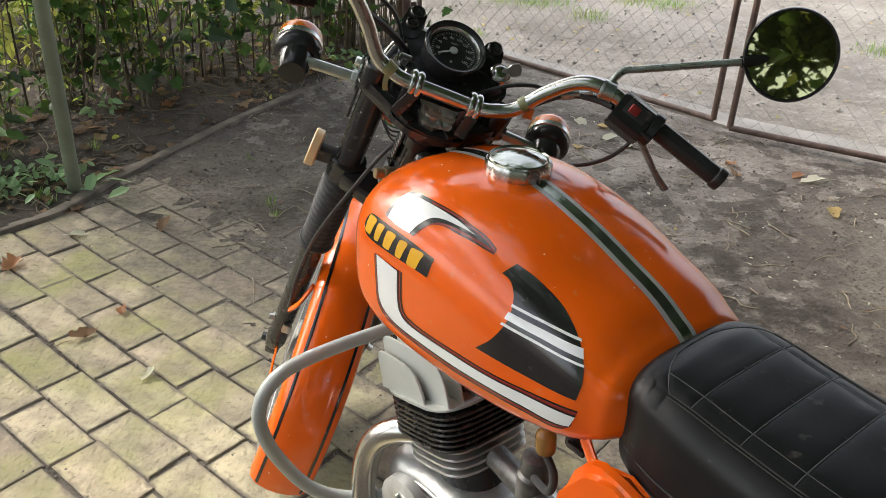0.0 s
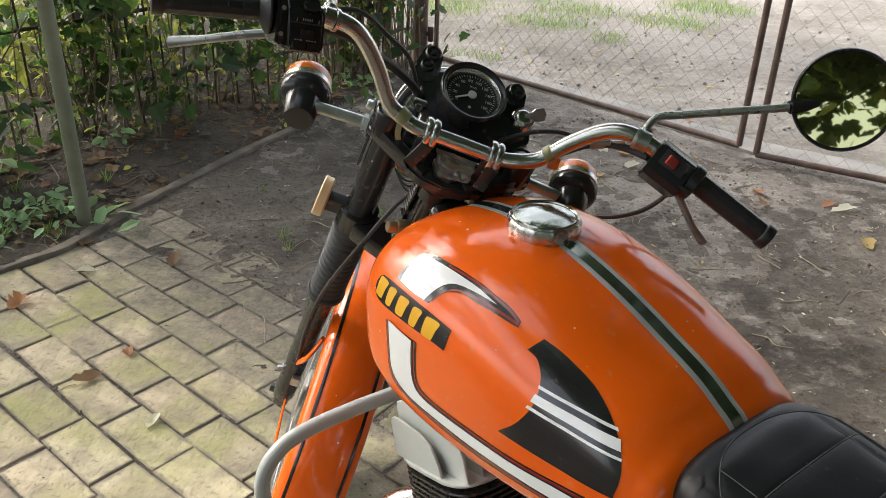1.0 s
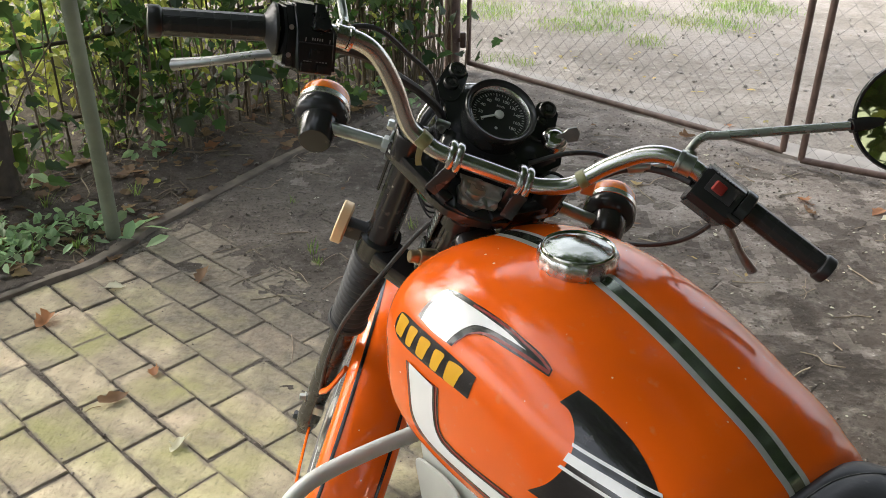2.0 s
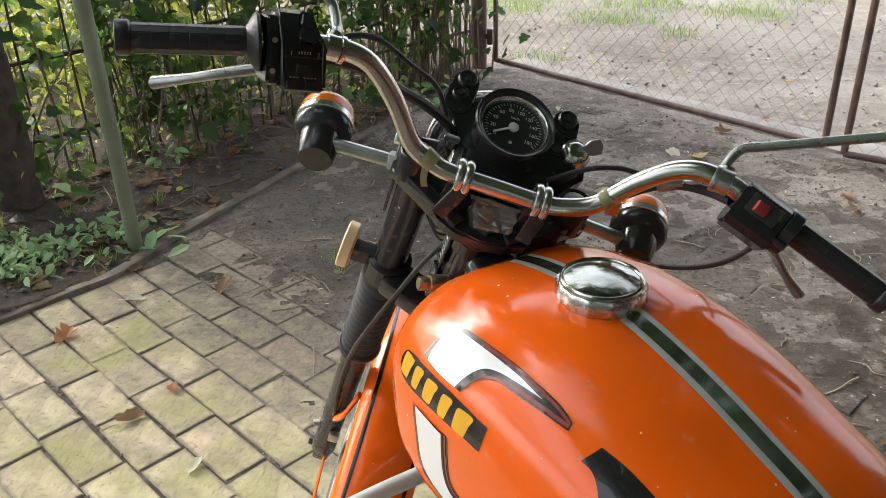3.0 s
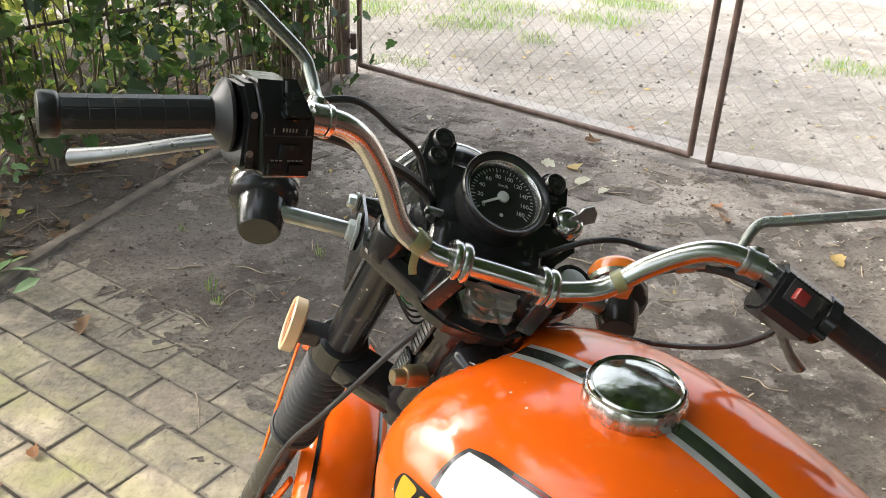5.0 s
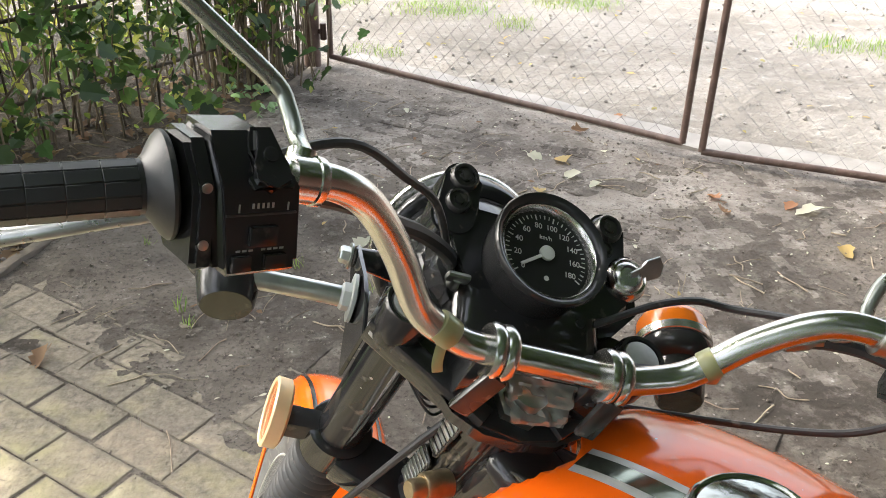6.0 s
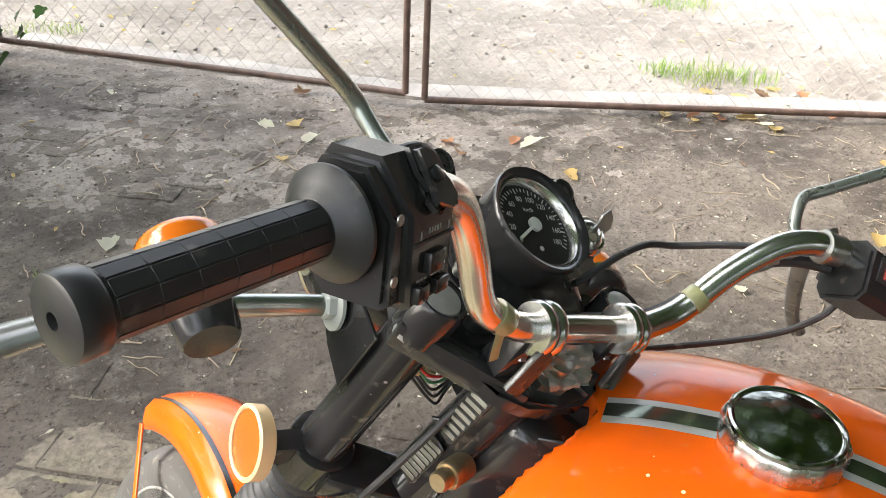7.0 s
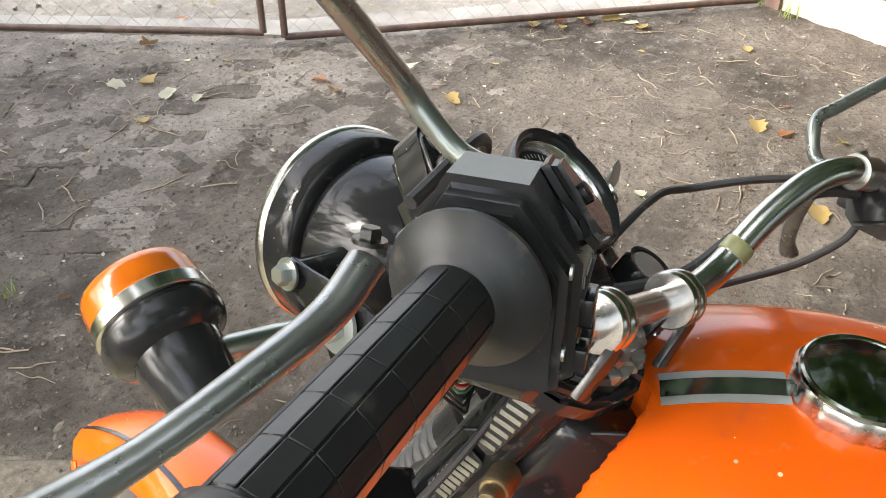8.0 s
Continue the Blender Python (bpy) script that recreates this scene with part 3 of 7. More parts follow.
def gate_leaf(a, b, z0, z1, label):
    g = tagged(new("gate_leaf"), label, "gate", group="gate leaves")
    A, B2 = Vector((*a, 0)), Vector((*b, 0))
    mid = (A + B2) / 2
    g.matrix_world = Matrix.Translation((mid.x, mid.y, z0))
    off = Matrix.Translation((-mid.x, -mid.y, -z0))
    r = 0.0165
    for name, p, q in (("rail", (*a, z0), (*b, z0)), ("rail", (*a, z1), (*b, z1)), ("upright", (*a, z0), (*a, z1)), ("upright", (*b, z0), (*b, z1))):
        p, q = Vector(p), Vector(q)
        part(name, tube([p.lerp(q, i / 8) + Vector((0, 0, 0.004 * noise.noise((i, p.x, q.y)) if name == "rail" else 0)) for i in range(9)], r, 12, 2), RUST, g, xf=off)
    net = part("wire_mesh", chain_link(a, b, z0 + 0.01, z1), WIRE, g, "grey wire diamond mesh", xf=off, smooth=0)
    tagged(net, kind="stuff")
    return g


gate_leaf((-0.25, 5.745), (1.385, 4.195), 0.075, 1.75, "rusty brown tube gate leaf with wire diamond mesh")
gate_leaf((1.462, 4.142), (3.56, 3.03), 0.05, 1.75, "rusty brown tube gate leaf standing beside the wall")

post = tagged(new("gate_post"), "thick rusty brown steel post holding the gate", "post")
post.matrix_world = pose(-0.365, 5.80, 0)
part("tube", tube([(0, 0, -0.2), (0.002, 0, 0.9), (0, 0.003, 2.2)], 0.052, 20, 3), RUST, post)
for hz in (0.22, 1.45):
    part("hinge", join(lathe([(0.016, -0.05), (0.02, -0.045), (0.02, 0.045), (0.016, 0.05)], (0.075, -0.035, hz), (0, 0, 1), 14), block((0.05, 0.012, 0.03), 0.002, pose(0.05, -0.025, hz, 0, 0, -25))), RUST, post)

pole = tagged(new("awning_pole"), "faded green round steel pole standing at the edging plank", "pole")
pole.matrix_world = pose(-1.527, 3.075, 0)
part("tube", tube([(0, 0, -0.1), (0.001, 0, 0.8), (-0.004, 0.001, 2.75)], 0.0285, 24, 4), POLEGREEN, pole)


def house_wall():
    """The end of the house beside the gate: plaster base and brick courses above."""
    w = tagged(new("wall_east"), "dark red brick wall on a pink-grey plastered base", "wall", kind="structure")
    a, b = Vector((3.66, 2.98, 0)), Vector((3.35, 0.4, 0))
    d = (b - a).normalized()
    out = Vector((d.y, -d.x, 0))
    m = Matrix((d, out, Vector((0, 0, 1)))).transposed().to_4x4()
    m.translation = a
    w.matrix_world = m
    length = (b - a).length
    part("plaster_base", block((length, 0.34, 0.24), 0.012, pose(length / 2 + 0.05, -0.15, 0.06)), PLASTER, w)
    part("corner_band", block((0.09, 0.36, 2.9), 0.01, pose(0.0, -0.15, 1.35)), CORNERPAINT, w)
    # unseen plain wall behind the camera, added to keep bright sky off the tank
    part("rear_wall", block((3.6, 0.30, 2.95), 0.01, pose(length + 1.75, -0.15, 1.425)), REDBRICK, w, "unseen plain wall added to block bright sky from the tank")
    part("core", block((length, 0.24, 2.6), 0.0, pose(length / 2 + 0.1, -0.15, 1.479)), CONCRETE, w)
    me = mesh_data("brick", *block((0.25, 0.06, 0.065), 0.006, None, 1), REDBRICK)
    for k in range(18):
        for i in range(9):
            x = 0.21 + (i + (0.5 if k % 2 else 0)) * 0.262
            if x < length - 0.1:
                o = new("brick", me)
                o.parent = w
                o.matrix_basis = pose(x, -0.045 + random.uniform(-0.003, 0.003), 0.222 + k * 0.077)
    return w


house_wall()


# ---- the motorcycle ----
bike = tagged(new("motorcycle"), "orange and black motorcycle parked on brick paving with its bars turned", "motorcycle")
bike.matrix_world = pose(0.111, 1.082, 0, 0, 0, 130)
# its own space: x ahead, y to its left, z up. The fork's space: x right, y ahead, z up along the steering axis.
STEER, RAKE, HEAD = radians(42), radians(30), Vector((0.177, 0.006, 1.0933))
g0, r0 = Vector((math.cos(RAKE), 0, math.sin(RAKE))), Vector((0, -1, 0))
axis_r = math.cos(STEER) * r0 - math.sin(STEER) * g0
axis_g = math.cos(STEER) * g0 + math.sin(STEER) * r0
axis_s = Vector((-math.sin(RAKE), 0, math.cos(RAKE)))
FORK = Matrix((axis_r, axis_g, axis_s)).transposed().to_4x4()
FORK.translation = HEAD
LEVEL = Vector((0, math.cos(RAKE), -math.sin(RAKE)))        # level and ahead, in the fork's space
UPRIGHT = Vector((0, math.sin(RAKE), math.cos(RAKE)))


def fpart(name, shape, mat, parent=bike, label="", smooth=40):
    return part(name, shape, mat, parent, label, FORK, smooth)


# -- tank --
TX = [-0.345, -0.338, -0.322, -0.29, -0.2, -0.12, -0.02, 0.06, 0.126, 0.165, 0.197, 0.217, 0.229]
TW = [0.06, 0.095, 0.125, 0.143, 0.163, 0.174, 0.180, 0.180, 0.174, 0.164, 0.144, 0.112, 0.060]
TT = [0.865, 0.890, 0.918, 0.943, 0.984, 1.012, 1.033, 1.033, 1.022, 1.008, 0.985, 0.955, 0.925]
TB = [0.846, 0.836, 0.822, 0.800, 0.770, 0.759, 0.752, 0.752, 0.757, 0.767, 0.788, 0.818, 0.858]


def tank_at(x):
    x = min(max(x, TX[0]), TX[-1])
    t, b = smooth1(TX, TT, x), smooth1(TX, TB, x)
    return smooth1(TX, TW, x), t, b, b + 0.48 * (t - b)


def tank_side(x, z):
    w, t, b, m = tank_at(x)
    k, e = ((z - m) / (t - m), 2.6) if z > m else ((m - z) / (m - b), 4.5)
    return w * max(0.0, 1 - min(1, abs(k)) ** e) ** (1 / e)


def tank_roof(x, y):
    w, t, b, m = tank_at(x)
    return m + (t - m) * max(0.0, 1 - min(1, abs(y) / w) ** 2.6) ** (1 / 2.6)


def tank_shape():
    n = 34
    xs = [TX[0] + (TX[-1] - TX[0]) * (0.5 - 0.5 * math.cos(math.pi * i / 90)) for i in range(91)]
    verts, faces = [], []
    for x in xs:
        w, t, b, m = tank_at(x)
        for j in range(4 * n):
            a = 2 * math.pi * j / (4 * n)
            c, s = math.cos(a), math.sin(a)
            e = 2.6 if s >= 0 else 4.5
            y = w * math.copysign(abs(c) ** (2 / e), c)
            z = m + ((t - m) if s >= 0 else (m - b)) * math.copysign(abs(s) ** (2 / e), s)
            # the front is cut back round the steering head, with a lumpy welded edge
            limit = 0.143 + 0.080 * (abs(y) / 0.10) ** 1.45 + 0.0022 * noise.noise((y * 95, z * 60, 2.0))
            verts.append((min(x, limit), y, z))
    k = 4 * n
    for i in range(len(xs) - 1):
        for j in range(k):
            p, q = i * k + j, i * k + (j + 1) % k
            faces.append((p, p + k, q + k, q))
    faces += [tuple(range(k)), tuple(range((len(xs) - 1) * k, len(xs) * k))[::-1]]
    return verts, faces


tank = part("fuel_tank", tank_shape(), ORANGE, bike, "glossy orange teardrop fuel tank", smooth=60)


def tank_decal(name, outline, mat, lift, label="", smooth_line=True, parent=tank):
    """A film cut to an outline (x, z) and laid on the tank's left side."""
    line = [(p.x, p.y) for p in spline([(x, z, 0) for x, z in (*outline, outline[0])], 5)][:-1] if smooth_line else outline
    bm = bmesh.new()
    bm.faces.new([bm.verts.new((x, z, 0)) for x, z in line])
    lo = [min(p[i] for p in line) for i in (0, 1)]
    hi = [max(p[i] for p in line) for i in (0, 1)]
    for i, nv in ((0, Vector((1, 0, 0))), (1, Vector((0, 1, 0)))):
        c = lo[i] + 0.006
        while c < hi[i]:
            co = Vector((0, 0, 0))
            co[i] = c
            bmesh.ops.bisect_plane(bm, geom=bm.verts[:] + bm.edges[:] + bm.faces[:], plane_co=co, plane_no=nv)
            c += 0.006
    bmesh.ops.triangulate(bm, faces=bm.faces[:])
    for v in bm.verts:
        x, z = v.co.x, v.co.y
        e = 0.002
        gx = (tank_side(x + e, z) - tank_side(x - e, z)) / (2 * e)
        gz = (tank_side(x, z + e) - tank_side(x, z - e)) / (2 * e)
        nv = Vector((-gx, 1, -gz)).normalized()
        v.co = Vector((x, tank_side(x, z), z)) + nv * lift
    bmesh.ops.recalc_face_normals(bm, faces=bm.faces[:])
    return part(name, from_bm(bm), mat, parent, label, smooth=60)


def outline(*runs):
    """Smooth runs of (ahead, up) joined at sharp corners."""
    out = []
    for run in runs:
        pts = [(p.x, p.y) for p in spline([(x, z, 0) for x, z in run], 5)]
        out += pts if not out or math.dist(out[-1], pts[0]) > 1e-5 else pts[1:]
    return out if math.dist(out[0], out[-1]) > 1e-5 else out[:-1]


def blend(a, b, f):
    return [(x0 + (x1 - x0) * f, z0 + (z1 - z0) * f) for (x0, z0), (x1, z1) in zip(a, b)]


def band(run, w):
    """A narrow line along a run, w wide upwards."""
    return outline(run, [(x, z + w) for x, z in run[::-1]])


def lay_films():
    """The films on the tank: striped band, black panel, wing and badge; outlines along (ahead, up) in metres."""
    low = [(0.102, 0.909), (0.097, 0.871), (0.093, 0.838), (0.079, 0.819), (0.047, 0.810), (-0.008, 0.809), (-0.081, 0.810), (-0.145, 0.813), (-0.200, 0.815), (-0.244, 0.817), (-0.262, 0.822), (-0.274, 0.832)]
    top = [(-0.281, 0.860), (-0.250, 0.857), (-0.199, 0.851), (-0.144, 0.847), (-0.082, 0.846), (-0.035, 0.844), (0.002, 0.845), (0.021, 0.851), (0.028, 0.869), (0.029, 0.912)]
    low_in = [(0.091, 0.912), (0.087, 0.876), (0.082, 0.845), (0.067, 0.830), (0.037, 0.823), (-0.016, 0.823), (-0.088, 0.824), (-0.150, 0.826), (-0.205, 0.828), (-0.240, 0.829), (-0.260, 0.831), (-0.273, 0.834)]
    top_in = [(-0.279, 0.849), (-0.251, 0.847), (-0.200, 0.843), (-0.145, 0.839), (-0.082, 0.838), (-0.029, 0.836), (0.009, 0.836), (0.029, 0.844), (0.038, 0.866), (0.040, 0.910)]
    for f, mat, name in ((0.0, BLACKDECAL, "stripe_edge"), (0.22, REDDECAL, "stripe_edge"), (0.62, BLACKDECAL, "stripe_edge"), (0.86, WHITEDECAL, "stripe")):
        tank_decal(name, outline(blend(low, low_in, f), blend(top, top_in, f)), mat, 0.0006 + 0.0004 * f / 0.22, smooth_line=False)
    tank_decal("black_panel", outline([(-0.134, 0.984), (-0.159, 0.978), (-0.189, 0.968), (-0.216, 0.957), (-0.241, 0.944), (-0.260, 0.930), (-0.273, 0.914), (-0.279, 0.896), (-0.277, 0.874)], [(-0.277, 0.874), (-0.205, 0.872), (-0.124, 0.872)],
               [(-0.124, 0.872), (-0.147, 0.896), (-0.161, 0.920), (-0.164, 0.938), (-0.159, 0.953), (-0.149, 0.964), (-0.139, 0.970), (-0.127, 0.973)], [(-0.127, 0.973), (-0.134, 0.984)]), BLACKDECAL, 0.0007, smooth_line=False)
    for quad in (((-0.160, 0.949), (-0.252, 0.9385), (-0.255, 0.936), (-0.161, 0.946)), ((-0.161, 0.940), (-0.159, 0.931), (-0.268, 0.922), (-0.261, 0.931)), ((-0.158, 0.926), (-0.272, 0.917), (-0.273, 0.9145), (-0.156, 0.9225))):
        tank_decal("panel_line", quad, WHITEDECAL, 0.0012, smooth_line=False)
    lower = [(0.024, 0.967), (0.019, 0.976), (0.010, 0.985), (-0.001, 0.990), (-0.016, 0.9925), (-0.034, 0.992), (-0.068, 0.990), (-0.102, 0.986)]
    upper = [(-0.100, 0.991), (-0.089, 0.995), (-0.074, 0.999), (-0.051, 1.003), (-0.025, 1.0065), (0.007, 1.008), (0.037, 1.0075), (0.061, 1.006), (0.082, 1.002)]
    tank_decal("wing", outline(lower, upper, [(0.082, 1.002), (0.089, 0.995), (0.096, 0.981), (0.100, 0.967)], [(0.100, 0.967), (0.062, 0.966), (0.024, 0.967)]), BLACKDECAL, 0.0007, smooth_line=False)
    tank_decal("wing_line", band([(0.020, 0.9705), (0.012, 0.982), (0.002, 0.989), (-0.012, 0.9925), (-0.034, 0.9935), (-0.068, 0.9915), (-0.100, 0.9872)], 0.0022), REDDECAL, 0.0010, smooth_line=False)
    tank_decal("wing_line", band([(0.030, 1.0052), (0.000, 1.0055), (-0.028, 1.0040), (-0.056, 0.9998), (-0.080, 0.9950), (-0.099, 0.9892)], 0.0016), REDDECAL, 0.0010, smooth_line=False)
    tank_decal("wing_line", band([(0.0965, 0.970), (0.092, 0.983)], 0.003), REDDECAL, 0.0010, smooth_line=False)
    tank_decal("wing_core", outline([(0.0335, 0.967), (0.026, 0.980), (0.017, 0.990), (0.007, 0.9955), (-0.008, 0.9980), (-0.025, 0.9985), (-0.042, 0.9980), (-0.064, 0.9965)], [(-0.064, 0.9965), (-0.032, 1.0020), (-0.004, 1.0040), (0.022, 1.0045), (0.051, 1.0035), (0.079, 1.0005)],
               [(0.079, 1.0005), (0.086, 0.992), (0.0895, 0.980), (0.0905, 0.967)], [(0.0905, 0.967), (0.062, 0.966), (0.0335, 0.967)]), WHITEDECAL, 0.0013, smooth_line=False)
    tank_decal("badge", outline([(0.144, 0.942), (0.139, 0.951), (0.130, 0.956), (0.103, 0.959), (0.030, 0.960), (-0.027, 0.956)], [(-0.027, 0.956), (-0.023, 0.928)], [(-0.023, 0.928), (0.009, 0.9285), (0.070, 0.926), (0.113, 0.924), (0.134, 0.925), (0.143, 0.933), (0.144, 0.942)]), BLACKDECAL, 0.0007, smooth_line=False)
    for x, w in ((0.136, 0.024), (0.106, 0.018), (0.080, 0.022), (0.048, 0.019), (0.020, 0.026)):
        tank_decal("badge_shape", [(x, 0.950), (x - 0.004, 0.954), (x - w, 0.9545), (x - w + 0.003, 0.944), (x - w + 0.007, 0.932), (x - w + 0.010, 0.929), (x + 0.001, 0.929), (x + 0.002, 0.936)], YELLOWDECAL, 0.0012)


lay_films()

# strip along the top, silver edges and dark middle, broken by the filler
def roof_strip(x0, x1, y0, y1, mat, lift, name, label=""):
    verts, faces = [], []
    k = max(4, int(abs(x1 - x0) / 0.006))
    for i in range(k + 1):
        x = x0 + (x1 - x0) * i / k
        for j in range(3):
            y = y0 + (y1 - y0) * j / 2
            verts.append((x, y, tank_roof(x, y) + lift))
    for i in range(k):
        for j in range(2):
            faces.append((i * 3 + j, i * 3 + j + 1, i * 3 + j + 4, i * 3 + j + 3))
    part(name, (verts, faces), mat, tank, label, smooth=60)


for x0, x1 in ((0.138, 0.050), (-0.042, -0.332)):
    roof_strip(x0, x1, -0.0165, 0.0165, STRIPSILVER, 0.0008, "trim_strip", "silver edged trim strip")
    roof_strip(x0, x1, -0.0085, 0.0085, STRIPGREEN, 0.0014, "trim_strip", "dark mirror trim strip")

# filler cap
CAPX, CAPZ = 0.003, 1.031
cap = part("filler_cap", lathe([(0.038, -0.006), (0.0455, -0.004), (0.0475, 0.002), (0.0475, 0.016), (0.0455, 0.020)], (CAPX, 0, CAPZ), (-0.02, 0, 1), 112, 0.016, 14), CAPMETAL, tank, "satin metal fluted filler cap")
part("cap_top", lathe([(0.0450, 0.0192), (0.0440, 0.0228), (0.0420, 0.0240), (0.0400, 0.0232), (0.0390, 0.0222), (0.030, 0.0242), (0.018, 0.0258), (0.0, 0.0265)], (CAPX, 0, CAPZ), (-0.02, 0, 1), 64), CAPTOP, tank, "dark mirror-like cap top")
part("cap_collar", lathe([(0.052, -0.008), (0.0505, -0.0005), (0.046, 0.001), (0.04, 0.0)], (CAPX, 0, CAPZ - 0.002), (-0.02, 0, 1), 48), ORANGE, tank)
for sy in (1, -1):
    part("tank_lug", join(block((0.05, 0.012, 0.035), 0.004, pose(0.222, 0.055 * sy, 0.905, 0, 20, -15 * sy)), bolt((0.238, 0.064 * sy, 0.905), (0.2, sy, 0), 0.007, 0.009)), ORANGE, tank)

# -- seat --
def seat_shape(inset=0.0, z_drop=0.0):
    sx = [-0.30, -0.315, -0.34, -0.38, -0.45, -0.55, -0.68, -0.80, -0.90, -0.95, -0.965]
    sw = [0.075, 0.105, 0.122, 0.130, 0.134, 0.137, 0.138, 0.136, 0.128, 0.105, 0.06]
    st = [0.905, 0.925, 0.934, 0.933, 0.924, 0.914, 0.908, 0.910, 0.915, 0.905, 0.88]
    sb = [0.80, 0.785, 0.775, 0.770, 0.768, 0.770, 0.775, 0.785, 0.80, 0.81, 0.83]
    return sx[::-1], sw[::-1], st[::-1], sb[::-1]


SX, SW, ST, SB = seat_shape()


def seat_point(x, a):
    w, t, b = smooth1(SX, SW, x), smooth1(SX, ST, x), smooth1(SX, SB, x)
    m = b + 0.62 * (t - b)
    c, s = math.cos(a), math.sin(a)
    e = 3.4 if s >= 0 else 5.0
    return Vector((x, w * math.copysign(abs(c) ** (2 / e), c), m + ((t - m) if s >= 0 else (m - b)) * math.copysign(abs(s) ** (2 / e), s)))


def seat_roof(x, y):
    w, t, b = smooth1(SX, SW, x), smooth1(SX, ST, x), smooth1(SX, SB, x)
    m = b + 0.62 * (t - b)
    return m + (t - m) * max(0, 1 - min(1, abs(y) / w) ** 3.4) ** (1 / 3.4)


SEAMS_X = [-0.397 - 0.0635 * i for i in range(9)]
PANEL = 0.103                                          # half width of the stitched top


def panel_front(y):
    """Where the stitched top begins, rounded towards its sides."""
    return -0.328 - 0.040 * min(1.0, abs(y) / PANEL) ** 2.6


def seam_distance(x, y):
    """Metres to the nearest seam of the seat's top."""
    f = panel_front(y)
    if abs(y) > PANEL + 0.02 or x > f + 0.02:
        return 1.0
    ends = [abs(abs(y) - PANEL), abs(x - f)]
    if abs(y) < PANEL and x < f:
        ends += [abs(y), abs(abs(y) - 0.080)] + [abs(x - q) for q in SEAMS_X]
    return min(ends)


def seat_body():
    xs = [SX[0] + (SX[-1] - SX[0]) * (0.5 - 0.5 * math.cos(math.pi * i / 360)) for i in range(361)]
    k = 150
    verts, faces = [], []
    for x in xs:
        for j in range(k):
            p = seat_point(x, 2 * math.pi * j / k)
            d = seam_distance(x, p.y)
            if p.z > 0.85 and d < 0.05:
                # panels swell a little between their stitched seams
                p.z -= 0.0008 * math.exp(-(d / 0.0024) ** 2) + 0.0010 * math.exp(-(d / 0.012) ** 2)
            verts.append(p)
    for i in range(len(xs) - 1):
        for j in range(k):
            a, b = i * k + j, i * k + (j + 1) % k
            faces.append((a, a + k, b + k, b))
    faces += [tuple(range(k)), tuple(range((len(xs) - 1) * k, len(xs) * k))[::-1]]
    return verts, faces


seat = part("seat", seat_body(), VINYL, bike, "black vinyl seat stitched in squares", smooth=60)
THREAD = material("grey_seam_thread", (0.075, 0.073, 0.072), 0.6, var=0.2, scale=60)


def seam(pts, r=0.00075, mat=THREAD, name="seam"):
    return part(name, tube([(x, y, seat_roof(x, y) + z) for x, y, z in pts], r, 6, 2), mat, seat)


for y in (0.0, 0.080, -0.080):
    seam([(x, y, -0.0015) for x in np.linspace(panel_front(y), -0.92, 24)])
for x in SEAMS_X[:8]:
    seam([(x, y, -0.0015) for y in np.linspace(-PANEL, PANEL, 17)])
seam([(panel_front(y), y, -0.0015) for y in np.linspace(-PANEL, PANEL, 25)])
for sy in (1, -1):
    for o in (0.0, 0.004):
        seam([(x, sy * (PANEL + o), -0.0012) for x in np.linspace(panel_front(PANEL), -0.92, 24)], 0.0011, VINYLSIDE, "piping")
    side = [Vector((x, sy * (smooth1(SX, SW, x) + 0.0005), smooth1(SX, SB, x) + 0.055)) for x in np.linspace(-0.335, -0.93, 14)]
    part("piping", tube(side, 0.0012, 6, 2), VINYLSIDE, seat)
    part("seat_skirt", tube([Vector((x, sy * (smooth1(SX, SW, x) + 0.001), smooth1(SX, SB, x) + 0.010)) for x in np.linspace(-0.335, -0.93, 12)], 0.006, 8, 2), RUBBER, seat)

# -- frame, engine --
def mirrored(shape):
    return [Vector((v[0], -v[1], v[2])) for v in shape[0]], [f[::-1] for f in shape[1]]


def fmirrored(shape):
    return [Vector((-v[0], v[1], v[2])) for v in shape[0]], [f[::-1] for f in shape[1]]


STEM_TOP, STEM_LOW = HEAD + axis_s * -0.075, HEAD + axis_s * -0.27
part("head_tube", lathe([(0.027, 0), (0.031, 0.004), (0.031, 0.02), (0.026, 0.026), (0.026, 0.165), (0.031, 0.17), (0.031, 0.19), (0.026, 0.195)], STEM_LOW, axis_s, 28), BLACKGLOSS, bike)
part("frame_neck", block((0.150, 0.066, 0.150), 0.022, Matrix.Translation((0.178, 0, 0.905)) @ pose(0, 0, 0, 0, -30, 0), 4), BLACKGLOSS, bike, "black enamelled steering neck")
part("frame_tube", tube([HEAD + axis_s * -0.12, (0.1, 0, 0.93), (-0.1, 0, 0.86), (-0.4, 0, 0.78), (-0.62, 0, 0.76)], 0.022, 14, 5), BLACKGLOSS, bike)
part("frame_tube", tube([HEAD + axis_s * -0.25, (0.30, 0, 0.72), (0.23, 0, 0.45), (0.17, 0, 0.27), (0.0, 0, 0.23), (-0.35, 0, 0.25)], 0.02, 14, 5), BLACKGLOSS, bike)
